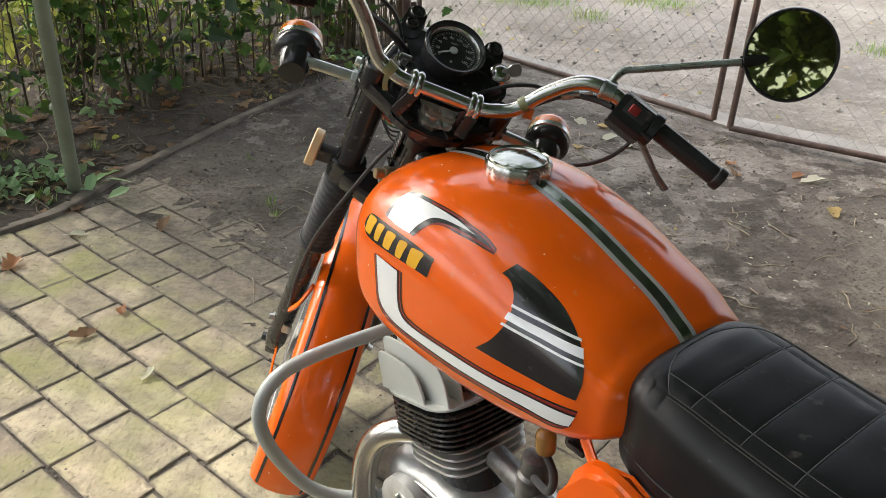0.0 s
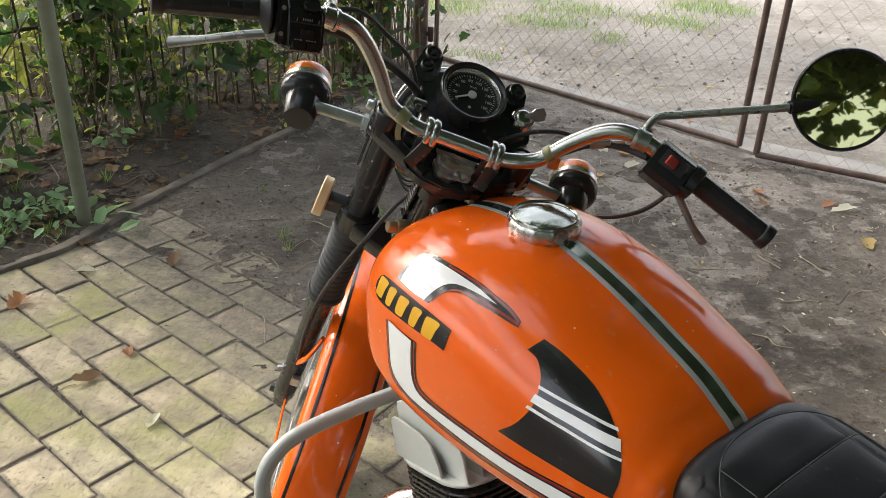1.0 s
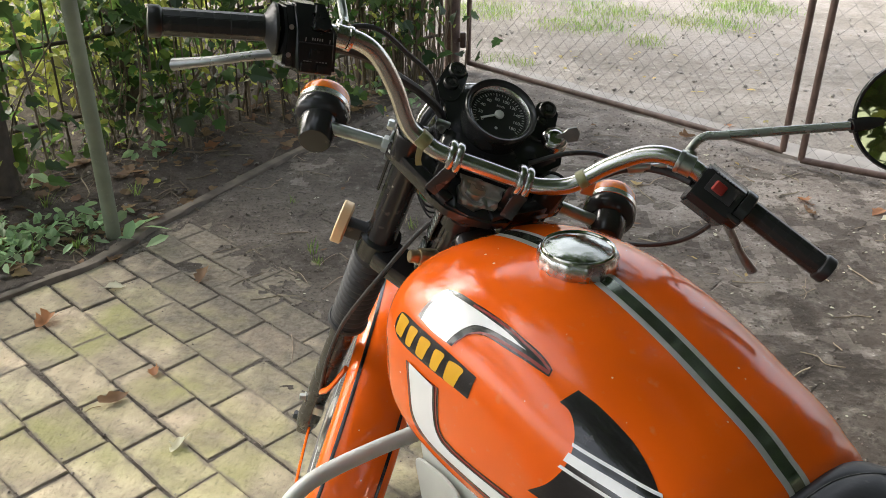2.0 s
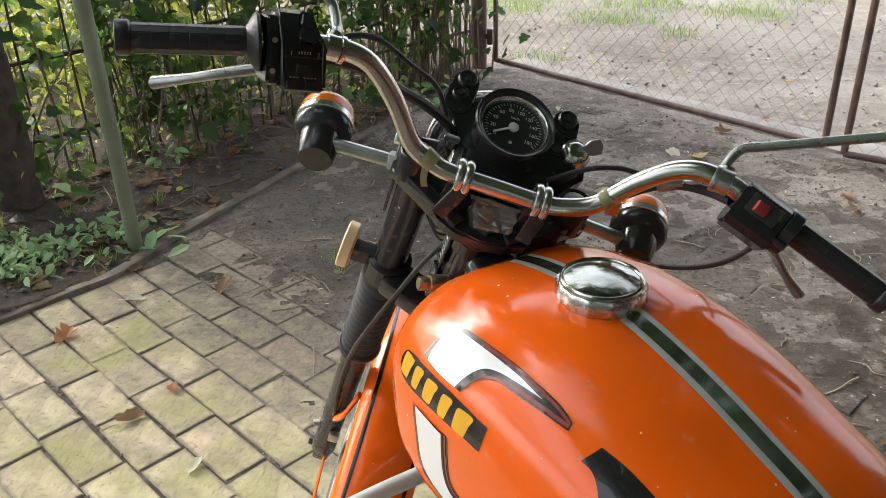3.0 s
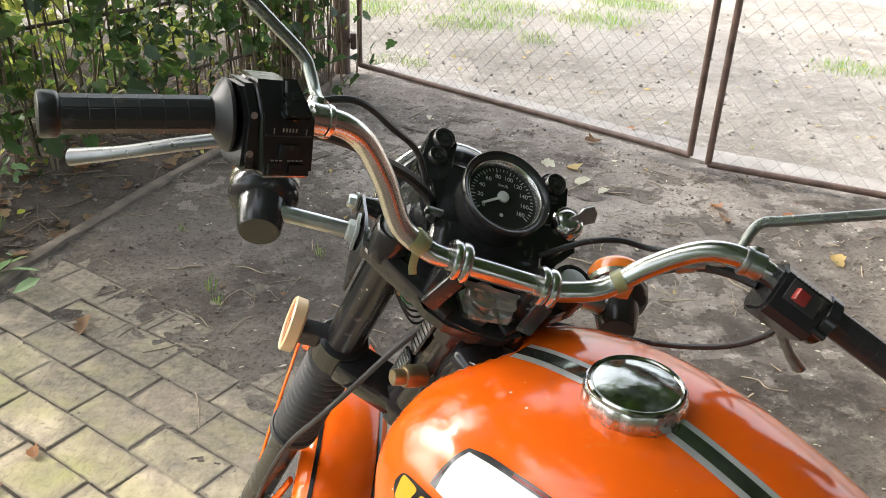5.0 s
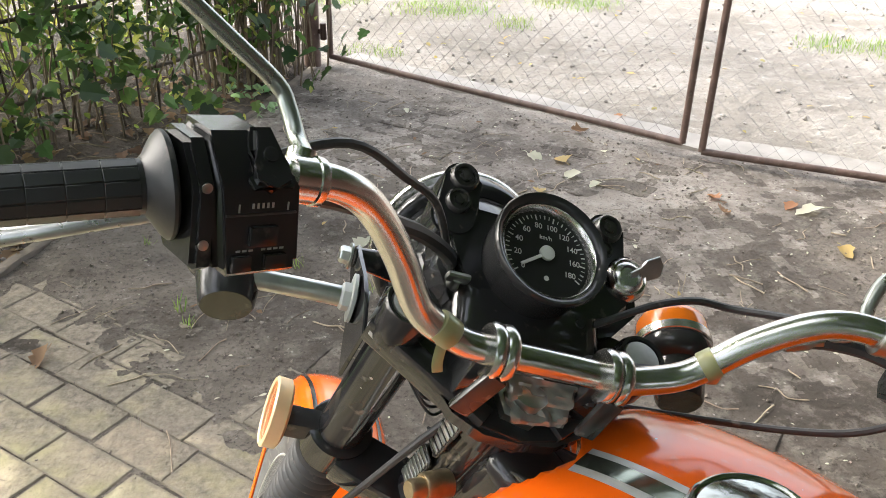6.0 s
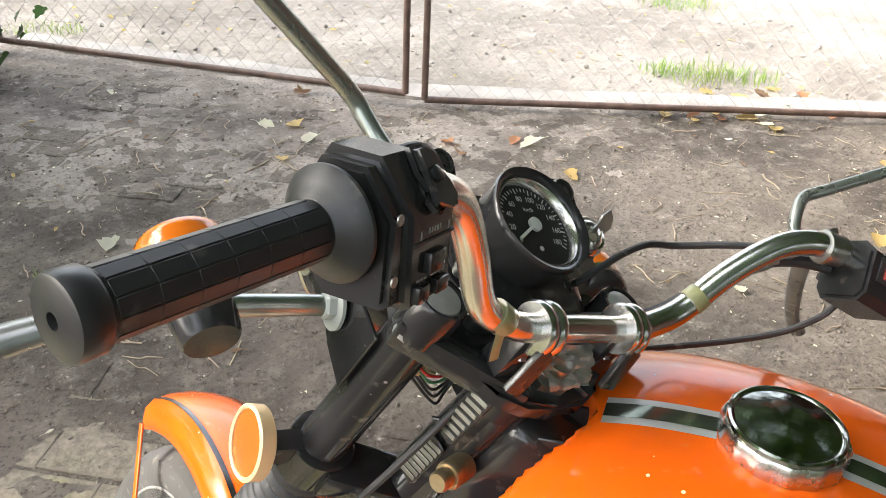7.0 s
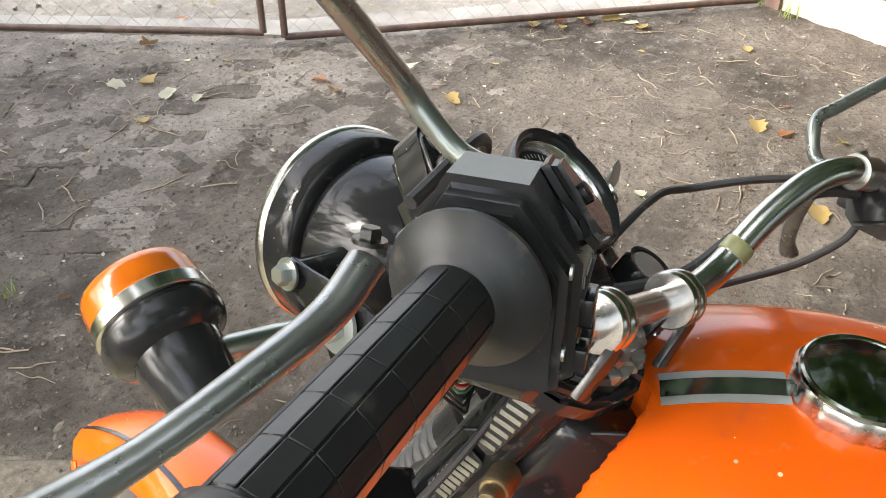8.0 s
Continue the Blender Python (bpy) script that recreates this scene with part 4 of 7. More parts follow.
for sy in (1, -1):
    part("gusset", plate([(0.0, 0.0), (0.16, -0.02), (0.10, -0.13), (0.03, -0.12)], 0.004, Matrix.Translation((0.12, 0.024 * sy, 1.0)) @ pose(0, 0, 0, 90), 0.001), BLACKGLOSS, bike)
    part("frame_tube", tube([(-0.36, 0.06 * sy, 0.76), (-0.5, 0.09 * sy, 0.73), (-0.75, 0.11 * sy, 0.72), (-0.95, 0.11 * sy, 0.74)], 0.011, 10, 5), BLACKGLOSS, bike)
    part("swing_arm", tube([(-0.32, 0.09 * sy, 0.33), (-0.5, 0.095 * sy, 0.32), (-0.73, 0.095 * sy, 0.31)], 0.018, 10, 5), BLACKGLOSS, bike)
    shock = part("rear_shock", tube([(-0.62, 0.125 * sy, 0.70), (-0.68, 0.125 * sy, 0.36)], 0.022, 14, 5), BLACKGLOSS, bike)

# ribbed silver plates riveted to the head
for k, (w0, ln) in enumerate(((-0.064, 0.078), (-0.150, 0.062))):
    m = axis_matrix(HEAD + axis_s * (w0 - ln / 2) + Vector((0.017, 0.0275, 0)), (0.42, 0.90, 0.24), axis_s)
    p = part("ribbed_plate", plate([(ln / 2 * a, 0.0112 * b) for a, b in ((-1, -0.7), (-0.85, -1), (0.85, -1), (1, -0.7), (1, 0.7), (0.85, 1), (-0.85, 1), (-1, 0.7))], 0.003, m, 0.0008), BLACKSATIN, bike, "small plate with silver ribs")
    for i in range(8):
        part("rib", block((0.0048, 0.0185, 0.0014), 0.0005, m @ pose(-ln / 2 + ln * (i + 1) / 9, 0, 0.002, 0, 0, 16), 1), ZINC, p)

part("steering_lock", join(lathe([(0.013, -0.02), (0.013, 0.004), (0.0115, 0.006)], (0.250, 0.053, 0.950), (0.3, 1, 0.25), 20), lathe([(0.0095, 0.004), (0.0095, 0.018), (0.008, 0.02), (0, 0.0195)], (0.250, 0.053, 0.950), (0.3, 1, 0.25), 20)), BRASS, bike, "dull brass steering lock")

# engine: silver head with upright fins, black barrel, silver base fins, case
engine = part("engine_case", block((0.42, 0.20, 0.20), 0.05, pose(-0.02, 0, 0.34), 4), ALU, bike, "dull cast aluminium engine case")
part("clutch_cover", block((0.30, 0.035, 0.15), 0.016, pose(-0.05, 0.115, 0.35), 3), ALU, engine)
part("gear_cover", lathe([(0.07, 0), (0.068, 0.018), (0.055, 0.024), (0, 0.025)], (0.085, 0.105, 0.37), (0, 1, 0), 40), ALU, engine)
CYL = Vector((0.30, 0, 1.0)).normalized()
CYLO = Vector((0.052, 0, 0.450))
mc = axis_matrix(CYLO, CYL, (1, 0, 0))


def fin(z, lx, ly, t):
    o = []
    for a in range(32):
        c, s = math.cos(2 * math.pi * a / 32), math.sin(2 * math.pi * a / 32)
        o.append((lx * math.copysign(abs(c) ** 0.45, c), ly * math.copysign(abs(s) ** 0.45, s)))
    return plate(o, t, mc @ pose(0, 0, z), t * 0.3)


barrel = part("cylinder", lathe([(0.06, -0.03), (0.06, 0.22)], CYLO, CYL, 28), BLACKSATIN, bike, "black finned cylinder")
for i in range(4):
    part("fin", fin(0.030 + i * 0.0145, 0.080, 0.088, 0.0045), ALU, barrel)
for i in range(7):
    part("fin", fin(0.086 + i * 0.0098, 0.092, 0.105, 0.0042), BLACKSATIN, barrel, "black cooling fin")
head = part("cylinder_head", fin(0.162, 0.094, 0.108, 0.005), GREYPAINT, bike, "silver painted cylinder head")
for y in (0.100, 0.085, 0.056, 0.027, -0.002, -0.031, -0.060, -0.089):
    e = 1.0 if y > 0.09 else 0.25
    rear, top = -0.086 + 0.050 * e ** 2, 0.094 - 0.024 * e ** 2
    prof = [(rear, 0.0), (0.088, 0.0), (0.088, top - 0.012), (0.085, top - 0.004), (0.078, top), (0.066, top), (rear + 0.050, top - 0.008), (rear + 0.032, top - 0.013), (rear + 0.018, top - 0.022), (rear + 0.009, top - 0.036), (rear + 0.004, top - 0.052)]
    part("fin", plate(prof, 0.0045, mc @ pose(0, 0, 0.163) @ Matrix.Translation((0, y, 0)) @ pose(0, 0, 0, 90), 0.0013), GREYPAINT, head)
part("spark_plug", join(lathe([(0.013, 0), (0.013, 0.03), (0.009, 0.034), (0.009, 0.055), (0, 0.056)], mc @ Vector((0, 0, 0.175)), CYL, 16)), RUBBER, head)
for sy in (1, -1):
    part("exhaust_pipe", tube([(0.11, 0.05 * sy, 0.500), (0.160, 0.085 * sy, 0.490), (0.200, 0.11 * sy, 0.445), (0.208, 0.125 * sy, 0.37), (0.18, 0.135 * sy, 0.29), (0.10, 0.14 * sy, 0.245), (-0.2, 0.15 * sy, 0.235)], 0.0245, 18, 6), CHROME, bike, "chrome exhaust pipe")
    part("silencer", tube([(-0.2, 0.15 * sy, 0.235), (-0.3, 0.165 * sy, 0.245), (-0.8, 0.185 * sy, 0.29), (-0.98, 0.19 * sy, 0.31)], [0.022, 0.04, 0.042, 0.03], 18, 6), CHROME, bike)
carb = part("carburettor", join(lathe([(0.027, 0), (0.027, 0.05), (0.022, 0.055), (0.022, 0.085), (0.012, 0.09)], (-0.125, 0.03, 0.525), (0, 0, 1), 22), tube([(-0.03, 0.02, 0.535), (-0.19, 0.04, 0.535)], 0.022, 16, 3)), OILY, bike, "oily dark carburettor")
part("fuel_filter", lathe([(0.006, 0), (0.0135, 0.005), (0.0145, 0.010), (0.0145, 0.030), (0.0125, 0.036), (0.006, 0.041), (0.005, 0.050)], (-0.205, 0.105, 0.715), (0.1, 0, 1), 20), AMBERFUEL, bike, "amber plastic fuel filter")
part("fuel_hose", tube([(-0.20, 0.105, 0.765), (-0.19, 0.103, 0.79), (-0.175, 0.095, 0.81)], 0.0055, 10, 5), AMBERFUEL, bike)
part("fuel_hose", tube([(-0.205, 0.105, 0.717), (-0.225, 0.105, 0.69), (-0.215, 0.10, 0.65), (-0.16, 0.07, 0.615)], 0.006, 10, 5), RUBBER, bike)
part("fuel_tap", join(lathe([(0.011, 0), (0.011, 0.028), (0.007, 0.034)], (-0.245, 0.10, 0.76), (0, 0, 1), 14), block((0.03, 0.008, 0.01), 0.003, pose(-0.26, 0.112, 0.768))), PLASTIC, bike)
for sy in (1, -1):
    cover = [(-0.272, 0.64), (-0.276, 0.70), (-0.284, 0.745), (-0.294, 0.780), (-0.310, 0.804), (-0.330, 0.812), (-0.36, 0.808), (-0.44, 0.790), (-0.51, 0.76), (-0.53, 0.66), (-0.49, 0.54), (-0.40, 0.50), (-0.31, 0.53), (-0.28, 0.59)]
    part("side_cover", plate(cover, 0.036, Matrix.Translation((0, 0.146 * sy, 0)) @ pose(0, 0, 0, 90), 0.012, 4), ORANGE, bike, "orange side cover")
    part("mount_strap", tube([(-0.275, 0.118 * sy, 0.80), (-0.32, 0.13 * sy, 0.765), (-0.40, 0.14 * sy, 0.70)], 0.010, 10, 4, flat=0.4, normal=(0, 1, 0)), ORANGE, bike)

# crankcase lid seams and stiffening ribs
for k, (x0, x1, z0) in enumerate(((0.10, -0.12, 0.432), (0.12, -0.16, 0.414))):
    part("case_seam", tube([(x0, 0.098, z0 - 0.03), (x0 - 0.02, 0.099, z0), (0.5 * (x0 + x1), 0.0995, z0 + 0.008), (x1, 0.098, z0)], 0.0035, 8, 5), ALU, engine)
part("kick_boss", lathe([(0.03, 0), (0.03, 0.02), (0.024, 0.026), (0, 0.027)], (-0.10, 0.130, 0.40), (0, 1, 0), 32), ALU, engine)
for bx, pz in ((0.09, 0.425), (-0.17, 0.425), (0.09, 0.29), (-0.19, 0.29)):
    part("case_screw", bolt((bx, 0.133, pz - 0.012), (0, 1, 0), 0.005, 0.005), ZINC, engine)

# crash bar
for sy in (1, -1):
    part("crash_bar", tube([(0.25, 0.02 * sy, 0.642), (0.25, 0.15 * sy, 0.648), (0.25, 0.238 * sy, 0.644), (0.25, 0.282 * sy, 0.625), (0.25, 0.305 * sy, 0.590), (0.25, 0.306 * sy, 0.54), (0.25, 0.28 * sy, 0.463), (0.245, 0.22 * sy, 0.36), (0.22, 0.15 * sy, 0.315), (0.175, 0.085 * sy, 0.325), (0.13, 0.02 * sy, 0.38)], 0.0125, 16, 6), GREYPAINT, bike, "grey painted crash bar tube")

# rear wheel, mudguard and stand
def wheel(m, name, parent=bike):
    r = 0.308
    ty = lathe([(r - 0.062, -0.036), (r - 0.045, -0.043), (r - 0.018, -0.042), (r - 0.004, -0.026), (r, -0.009), (r, 0.009), (r - 0.004, 0.026), (r - 0.018, 0.042), (r - 0.045, 0.043), (r - 0.062, 0.036)], (0, 0, 0), (0, 1, 0), 72)
    w = part(name, moved(lathe([(0.05, -0.05), (0.062, -0.045), (0.062, -0.038), (0.03, -0.03), (0.03, 0.03), (0.062, 0.038), (0.062, 0.045), (0.05, 0.05)], (0, 0, 0), (0, 1, 0), 36), m), ALU, parent)
    part("tyre", moved(ty, m), TYRE, w, "worn dark rubber tyre")
    part("rim", moved(lathe([(r - 0.05, -0.036), (r - 0.062, -0.038), (r - 0.066, -0.03), (r - 0.058, -0.02), (r - 0.075, -0.012), (r - 0.075, 0.012), (r - 0.058, 0.02), (r - 0.066, 0.03), (r - 0.062, 0.038), (r - 0.05, 0.036)], (0, 0, 0), (0, 1, 0), 72), m), ALU, w, "pale metal rim")
    for i in range(36):
        a = 2 * math.pi * i / 36
        b = a + (0.42 if i % 2 else -0.42)
        s = 0.036 if (i // 2) % 2 else -0.036
        part("spoke", moved(tube([(0.058 * math.cos(a), s, 0.058 * math.sin(a)), ((r - 0.07) * math.cos(b), s * 0.2, (r - 0.07) * math.sin(b))], 0.0017, 5, 1, False), m), CHROME, w)
    return w


wheel(pose(-0.73, 0, 0.308), "rear_wheel")


def mudguard(r, half, a0, a1, m, n=48, lip=0.012):
    """A rolled guard round a wheel; angles from ahead, upwards."""
    verts, faces = [], []
    prof = [(-half, -0.045), (-half, -0.034), (-half * 0.94, -0.016), (-half * 0.74, -0.003), (-half * 0.36, 0.004), (0, 0.006), (half * 0.36, 0.004), (half * 0.74, -0.003), (half * 0.94, -0.016), (half, -0.034), (half, -0.045)]
    prof += [(x * 0.97, h - 0.003) for x, h in prof[::-1]]
    k = len(prof)
    for i in range(n + 1):
        a = radians(a0 + (a1 - a0) * i / n)
        for x, h in prof:
            verts.append(m @ Vector((x, (r + h) * math.cos(a), (r + h) * math.sin(a))))
    for i in range(n):
        for j in range(k):
            p, q = i * k + j, i * k + (j + 1) % k
            faces.append((p, q, q + k, p + k))
    faces += [tuple(range(k))[::-1], tuple(range(n * k, (n + 1) * k))]
    return verts, faces


RW = Matrix(((0, 1, 0, -0.73), (1, 0, 0, 0), (0, 0, 1, 0.308), (0, 0, 0, 1)))
part("rear_mudguard", mudguard(0.37, 0.075, 40, 190, RW), ORANGE, bike, "orange rear mudguard", smooth=50)
for sy in (1, -1):
    part("stand_leg", tube([(-0.28, 0.06 * sy, 0.27), (-0.30, 0.11 * sy, 0.15), (-0.33, 0.15 * sy, 0.012), (-0.37, 0.16 * sy, 0.01)], 0.012, 10, 4), BLACKGLOSS, bike)

MIRROR_STEM = {1: [(0.214, 0.012, 0.110), (0.228, 0.036, 0.104), (0.236, 0.054, 0.115), (0.246, 0.0635, 0.125), (0.262, 0.0632, 0.135), (0.325, 0.0615, 0.176), (0.385, 0.060, 0.215)],
               -1: [(0.219, 0.014, 0.128), (0.224, 0.036, 0.119), (0.233, 0.056, 0.123), (0.244, 0.066, 0.131), (0.286, 0.069, 0.157), (0.42, 0.077, 0.239)]}
LEVER_L = [(0.262, 0.020, 0.075), (0.286, 0.005, 0.064), (0.32, -0.006, 0.052), (0.362, -0.016, 0.033), (0.403, -0.02, 0.012)]
LEVER_R = [(0.270, 0.030, 0.085), (0.300, 0.034, 0.058), (0.34, 0.034, 0.022), (0.38, 0.030, -0.012), (0.408, 0.024, -0.030)]
LEVER_RAD = [0.009, 0.0086, 0.0080, 0.0074, 0.0100]


def mudguard_line(r, x, a0, a1, n=60):
    """A narrow painted line along the guard."""
    verts, faces = [], []
    half = 0.066
    for i in range(n + 1):
        a = radians(a0 + (a1 - a0) * i / n)
        for o in (-0.003, 0.0, 0.003):
            u = x + o
            h = float(np.interp(abs(u) / half, [0, 0.36, 0.74, 0.94, 1.0], [0.006, 0.004, -0.003, -0.016, -0.034])) + 0.0009
            verts.append(GUARD @ Vector((u, (r + h) * math.cos(a), (r + h) * math.sin(a))))
    for i in range(n):
        for j in range(2):
            faces.append((i * 3 + j, i * 3 + j + 1, i * 3 + j + 4, i * 3 + j + 3))
    return verts, faces


# -- fork --
LEGX, LEGY = 0.089, 0.045
for sx in (-1, 1):
    leg = fpart("fork_tube", lathe([(0.0235, -0.27), (0.0255, -0.265), (0.0255, -0.245), (0.0235, -0.24), (0.0235, -0.075), (0.0225, -0.06)], (sx * LEGX, LEGY, 0), (0, 0, 1), 32), BLACKGLOSS, bike, "black painted upper fork tube")
    fpart("fork_cap", lathe([(0.0165, -0.014), (0.0168, -0.002), (0.0155, 0.001), (0.010, 0.0018), (0, 0.002)], (sx * (LEGX + 0.012), LEGY - 0.010, -0.012), (0, 0, 1), 32), ALU, leg, "dull silver fork cap")
    fpart("cap_ring", lathe([(0.0225, -0.05), (0.0225, -0.014), (0.0205, -0.010), (0.0175, -0.0105), (0.0172, -0.016)], (sx * (LEGX + 0.012), LEGY - 0.010, 0), (0, 0, 1), 32), BLACKGLOSS, leg)
    ribs = [(0.026, -0.272), (0.029, -0.276)]
    for i in range(13):
        z = -0.283 - i * 0.0152
        ribs += [(0.0335 - i * 0.0001, z), (0.0338 - i * 0.0001, z - 0.004), (0.0300, z - 0.0085), (0.0298, z - 0.0115)]
    ribs += [(0.032, -0.481), (0.0335, -0.484), (0.0335, -0.492), (0.027, -0.495)]
    fpart("boot", lathe(ribs, (sx * LEGX, LEGY, 0), (0, 0, 1), 36), RUBBER, leg, "ribbed black rubber fork boot")
    fpart("slider", lathe([(0.0225, -0.48), (0.0225, -0.86), (0.024, -0.87), (0.024, -0.905), (0.02, -0.915)], (sx * LEGX, LEGY, 0), (0, 0, 1), 28), BLACKSATIN, leg, "black lower fork leg")
    fpart("axle_lug", join(block((0.034, 0.05, 0.06), 0.01, Matrix.Translation((sx * LEGX, LEGY + 0.012, -0.925)), 2), bolt((sx * (LEGX + 0.018), LEGY + 0.015, -0.93), (sx, 0, 0), 0.011, 0.014)), BLACKSATIN, leg)
    fpart("clip", lathe([(0.034, -0.006), (0.0355, -0.004), (0.0355, 0.004), (0.034, 0.006)], (sx * LEGX, LEGY, -0.487), (0, 0, 1), 32), RUBBER, leg)
    fpart("guard_bolt", join(bolt((sx * (LEGX + 0.022), LEGY - 0.005, -0.80), (sx, -0.3, 0), 0.007, 0.012), block((0.02, 0.012, 0.03), 0.003, Matrix.Translation((sx * (LEGX - 0.012), LEGY - 0.025, -0.80)))), ZINC, leg)
    # lamp ear wraps the tube and reaches ahead
    fpart("lamp_ear", (plate([(0.0, -0.080), (0.040, -0.080), (0.066, -0.090), (0.108, -0.114), (0.126, -0.120), (0.132, -0.129), (0.126, -0.139), (0.108, -0.141), (0.066, -0.132), (0.040, -0.145), (0.0, -0.150)], 0.004, Matrix.Translation((sx * (LEGX + 0.029), LEGY, 0)) @ pose(0, 0, 0, 90, 0, 90), 0.001)), BLACKGLOSS, leg)
    # lower clamp
    fpart("lower_clamp", join(lathe([(0.029, -0.022), (0.032, -0.02), (0.032, 0.02), (0.029, 0.022)], (sx * LEGX, LEGY, -0.262), (0, 0, 1), 28),
          block((0.085, 0.05, 0.036), 0.008, Matrix.Translation((sx * 0.045, 0.015, -0.264)) @ pose(0, 0, 0, 0, 0, sx * 22))), BLACKGLOSS, leg)
    refl = fpart("reflector", lathe([(0.029, -0.010), (0.034, -0.007), (0.0345, 0.006), (0.032, 0.008), (0.030, 0.0062), (0.0295, 0.002), (0, 0.002)], (sx * (LEGX + 0.063), LEGY + 0.010, -0.255), (sx, 0.05, 0.03), 44), CREAM, leg, "cream rimmed round reflector")
    fpart("reflector_face", lathe([(0.030, 0.0035), (0.030, 0.0048), (0.02, 0.0055), (0, 0.006)], (sx * (LEGX + 0.063), LEGY + 0.010, -0.255), (sx, 0.05, 0.03), 44), REFLECT, leg)
    fpart("reflector_bracket", join(block((0.036, 0.022, 0.028), 0.004, Matrix.Translation((sx * (LEGX + 0.038), LEGY + 0.002, -0.252))), lathe([(0.012, 0), (0.012, 0.012)], (sx * (LEGX + 0.040), LEGY + 0.008, -0.255), (sx, 0, 0), 16)), RUBBER, leg)

# upper yoke: two arms meeting behind the stem, bar risers
yoke_half = [(0.0, -0.045), (0.030, -0.043), (0.055, -0.030), (0.078, 0.010), (0.112, 0.018), (0.120, 0.045), (0.112, 0.072), (0.086, 0.080), (0.064, 0.066), (0.050, 0.030), (0.028, 0.010), (0.0, 0.012)]
yoke = fpart("fork_yoke", plate([*yoke_half[:-1], yoke_half[-1], *[(-x, y) for x, y in yoke_half[-2:0:-1]]], 0.020, Matrix.Translation((0, 0, -0.052)), 0.004, 2), BLACKGLOSS, bike, "black enamelled fork yoke")
for sx in (-1, 1):
    fpart("clamp_bolt", bolt((sx * 0.116, 0.030, -0.048), (sx * 0.5, -0.8, 0.35), 0.0065, 0.007), ALU, yoke)
    fpart("arm_flange", block((0.017, 0.116, 0.026), 0.003, Matrix.Translation((sx * 0.075, 0.002, -0.050)) @ pose(0, 0, 0, 0, 0, -sx * 54)), BLACKGLOSS, yoke, "flat black yoke arm")
    fpart("bar_riser", block((0.026, 0.028, 0.050), 0.004, Matrix.Translation((sx * 0.047, -0.006, -0.020)), 2, (0.9, 0.8)), BLACKGLOSS, yoke)
    strap_top, strap_end = Vector((sx * 0.048 + 0.005, -0.027, 0.006)), Vector((sx * 0.052 - 0.005, -0.036, -0.028))
    fpart("riser_strap", block((0.018, 0.006, (strap_top - strap_end).length + 0.004), 0.0015, axis_matrix((strap_top + strap_end) / 2, strap_top - strap_end, (1, 0, 0))), BLACKSATIN, yoke)
    clamp = fpart("bar_clamp", join(*[lathe([(0.0112, -0.0048), (0.0200, -0.0045), (0.0216, -0.002), (0.0216, 0.002), (0.0200, 0.0045), (0.0112, 0.0048)], (sx * 0.047 + 0.0035 + o, -0.008, 0.012), (1, 0.05, 0.0), 32) for o in (-0.0048, 0.0048)]), CHROME, yoke, "bright steel bar clamp")
    fpart("clamp_nut", lathe([(0.005, 0), (0.005, 0.006)], (sx * 0.047, -0.013, -0.012), (0, -0.6, -0.8), 6), ZINC, yoke)
stem_nut = fpart("stem_nut", join(lathe([(0.024, -0.044), (0.024, -0.034), (0.021, -0.032)], (0, -0.012, 0), (0, 0, 1), 6), lathe([(0.016, -0.032), (0.016, -0.020), (0.010, -0.017), (0, -0.016)], (0, -0.012, 0), (0, 0, 1), 24)), ZINC, yoke, "silver stem nut")
fpart("steering_stem", lathe([(0.018, -0.29), (0.018, -0.045)], (0, -0.012, 0), (0, 0, 1), 20), BLACKGLOSS, yoke)


def crumpled_sheet(a, b, c, d, n=14, depth=0.006):
    """A thin crumpled film between four corners."""
    a, b, c, d = Vector(a), Vector(b), Vector(c), Vector(d)
    nv = (b - a).cross(d - a).normalized()
    verts = []
    for side in (0.0, 0.0006):
        for i in range(n + 1):
            for j in range(n + 1):
                u, v = i / n, j / n
                p = (a * (1 - u) + b * u) * (1 - v) + (d * (1 - u) + c * u) * v
                w = noise.noise((u * 4, v * 4, 3)) + 0.6 * noise.noise((u * 9, v * 9, 5))
                verts.append(p + nv * (depth * w + side) + (b - a) * 0.10 * noise.noise((u * 3, v * 3, 7)))
    k, h = n + 1, (n + 1) ** 2
    faces = []
    for i in range(n):
        for j in range(n):
            p = i * k + j
            faces += [(p, p + k, p + k + 1, p + 1), (h + p, h + p + 1, h + p + k + 1, h + p + k)]
    return verts, faces


fpart("plastic_scrap", crumpled_sheet((-0.028, -0.008, -0.010), (0.036, -0.008, -0.010), (0.030, -0.034, -0.030), (-0.012, -0.036, -0.034)), FILM, yoke, "crumpled clear plastic scrap")

# -- handlebar --
BAR = [(0, -0.008, 0.012), (0.055, -0.008, 0.012), (0.08, -0.006, 0.016), (0.11, -0.001, 0.03), (0.14, 0.009, 0.069), (0.17, 0.012, 0.103), (0.195, 0.007, 0.120), (0.225, -0.003, 0.1245), (0.26, -0.017, 0.1215), (0.400, -0.0748, 0.1102)]
BAR_LEFT = [*BAR[:-3], (0.225, -0.004, 0.1265), (0.26, -0.0235, 0.1315), (0.400, -0.0850, 0.1258)]      # bent a little upwards
bar = fpart("handlebar", tube([*[(-x, y, z) for x, y, z in BAR_LEFT[:0:-1]], *BAR], 0.0111, 24, 8), CHROME, bike, "chrome tubular handlebar")


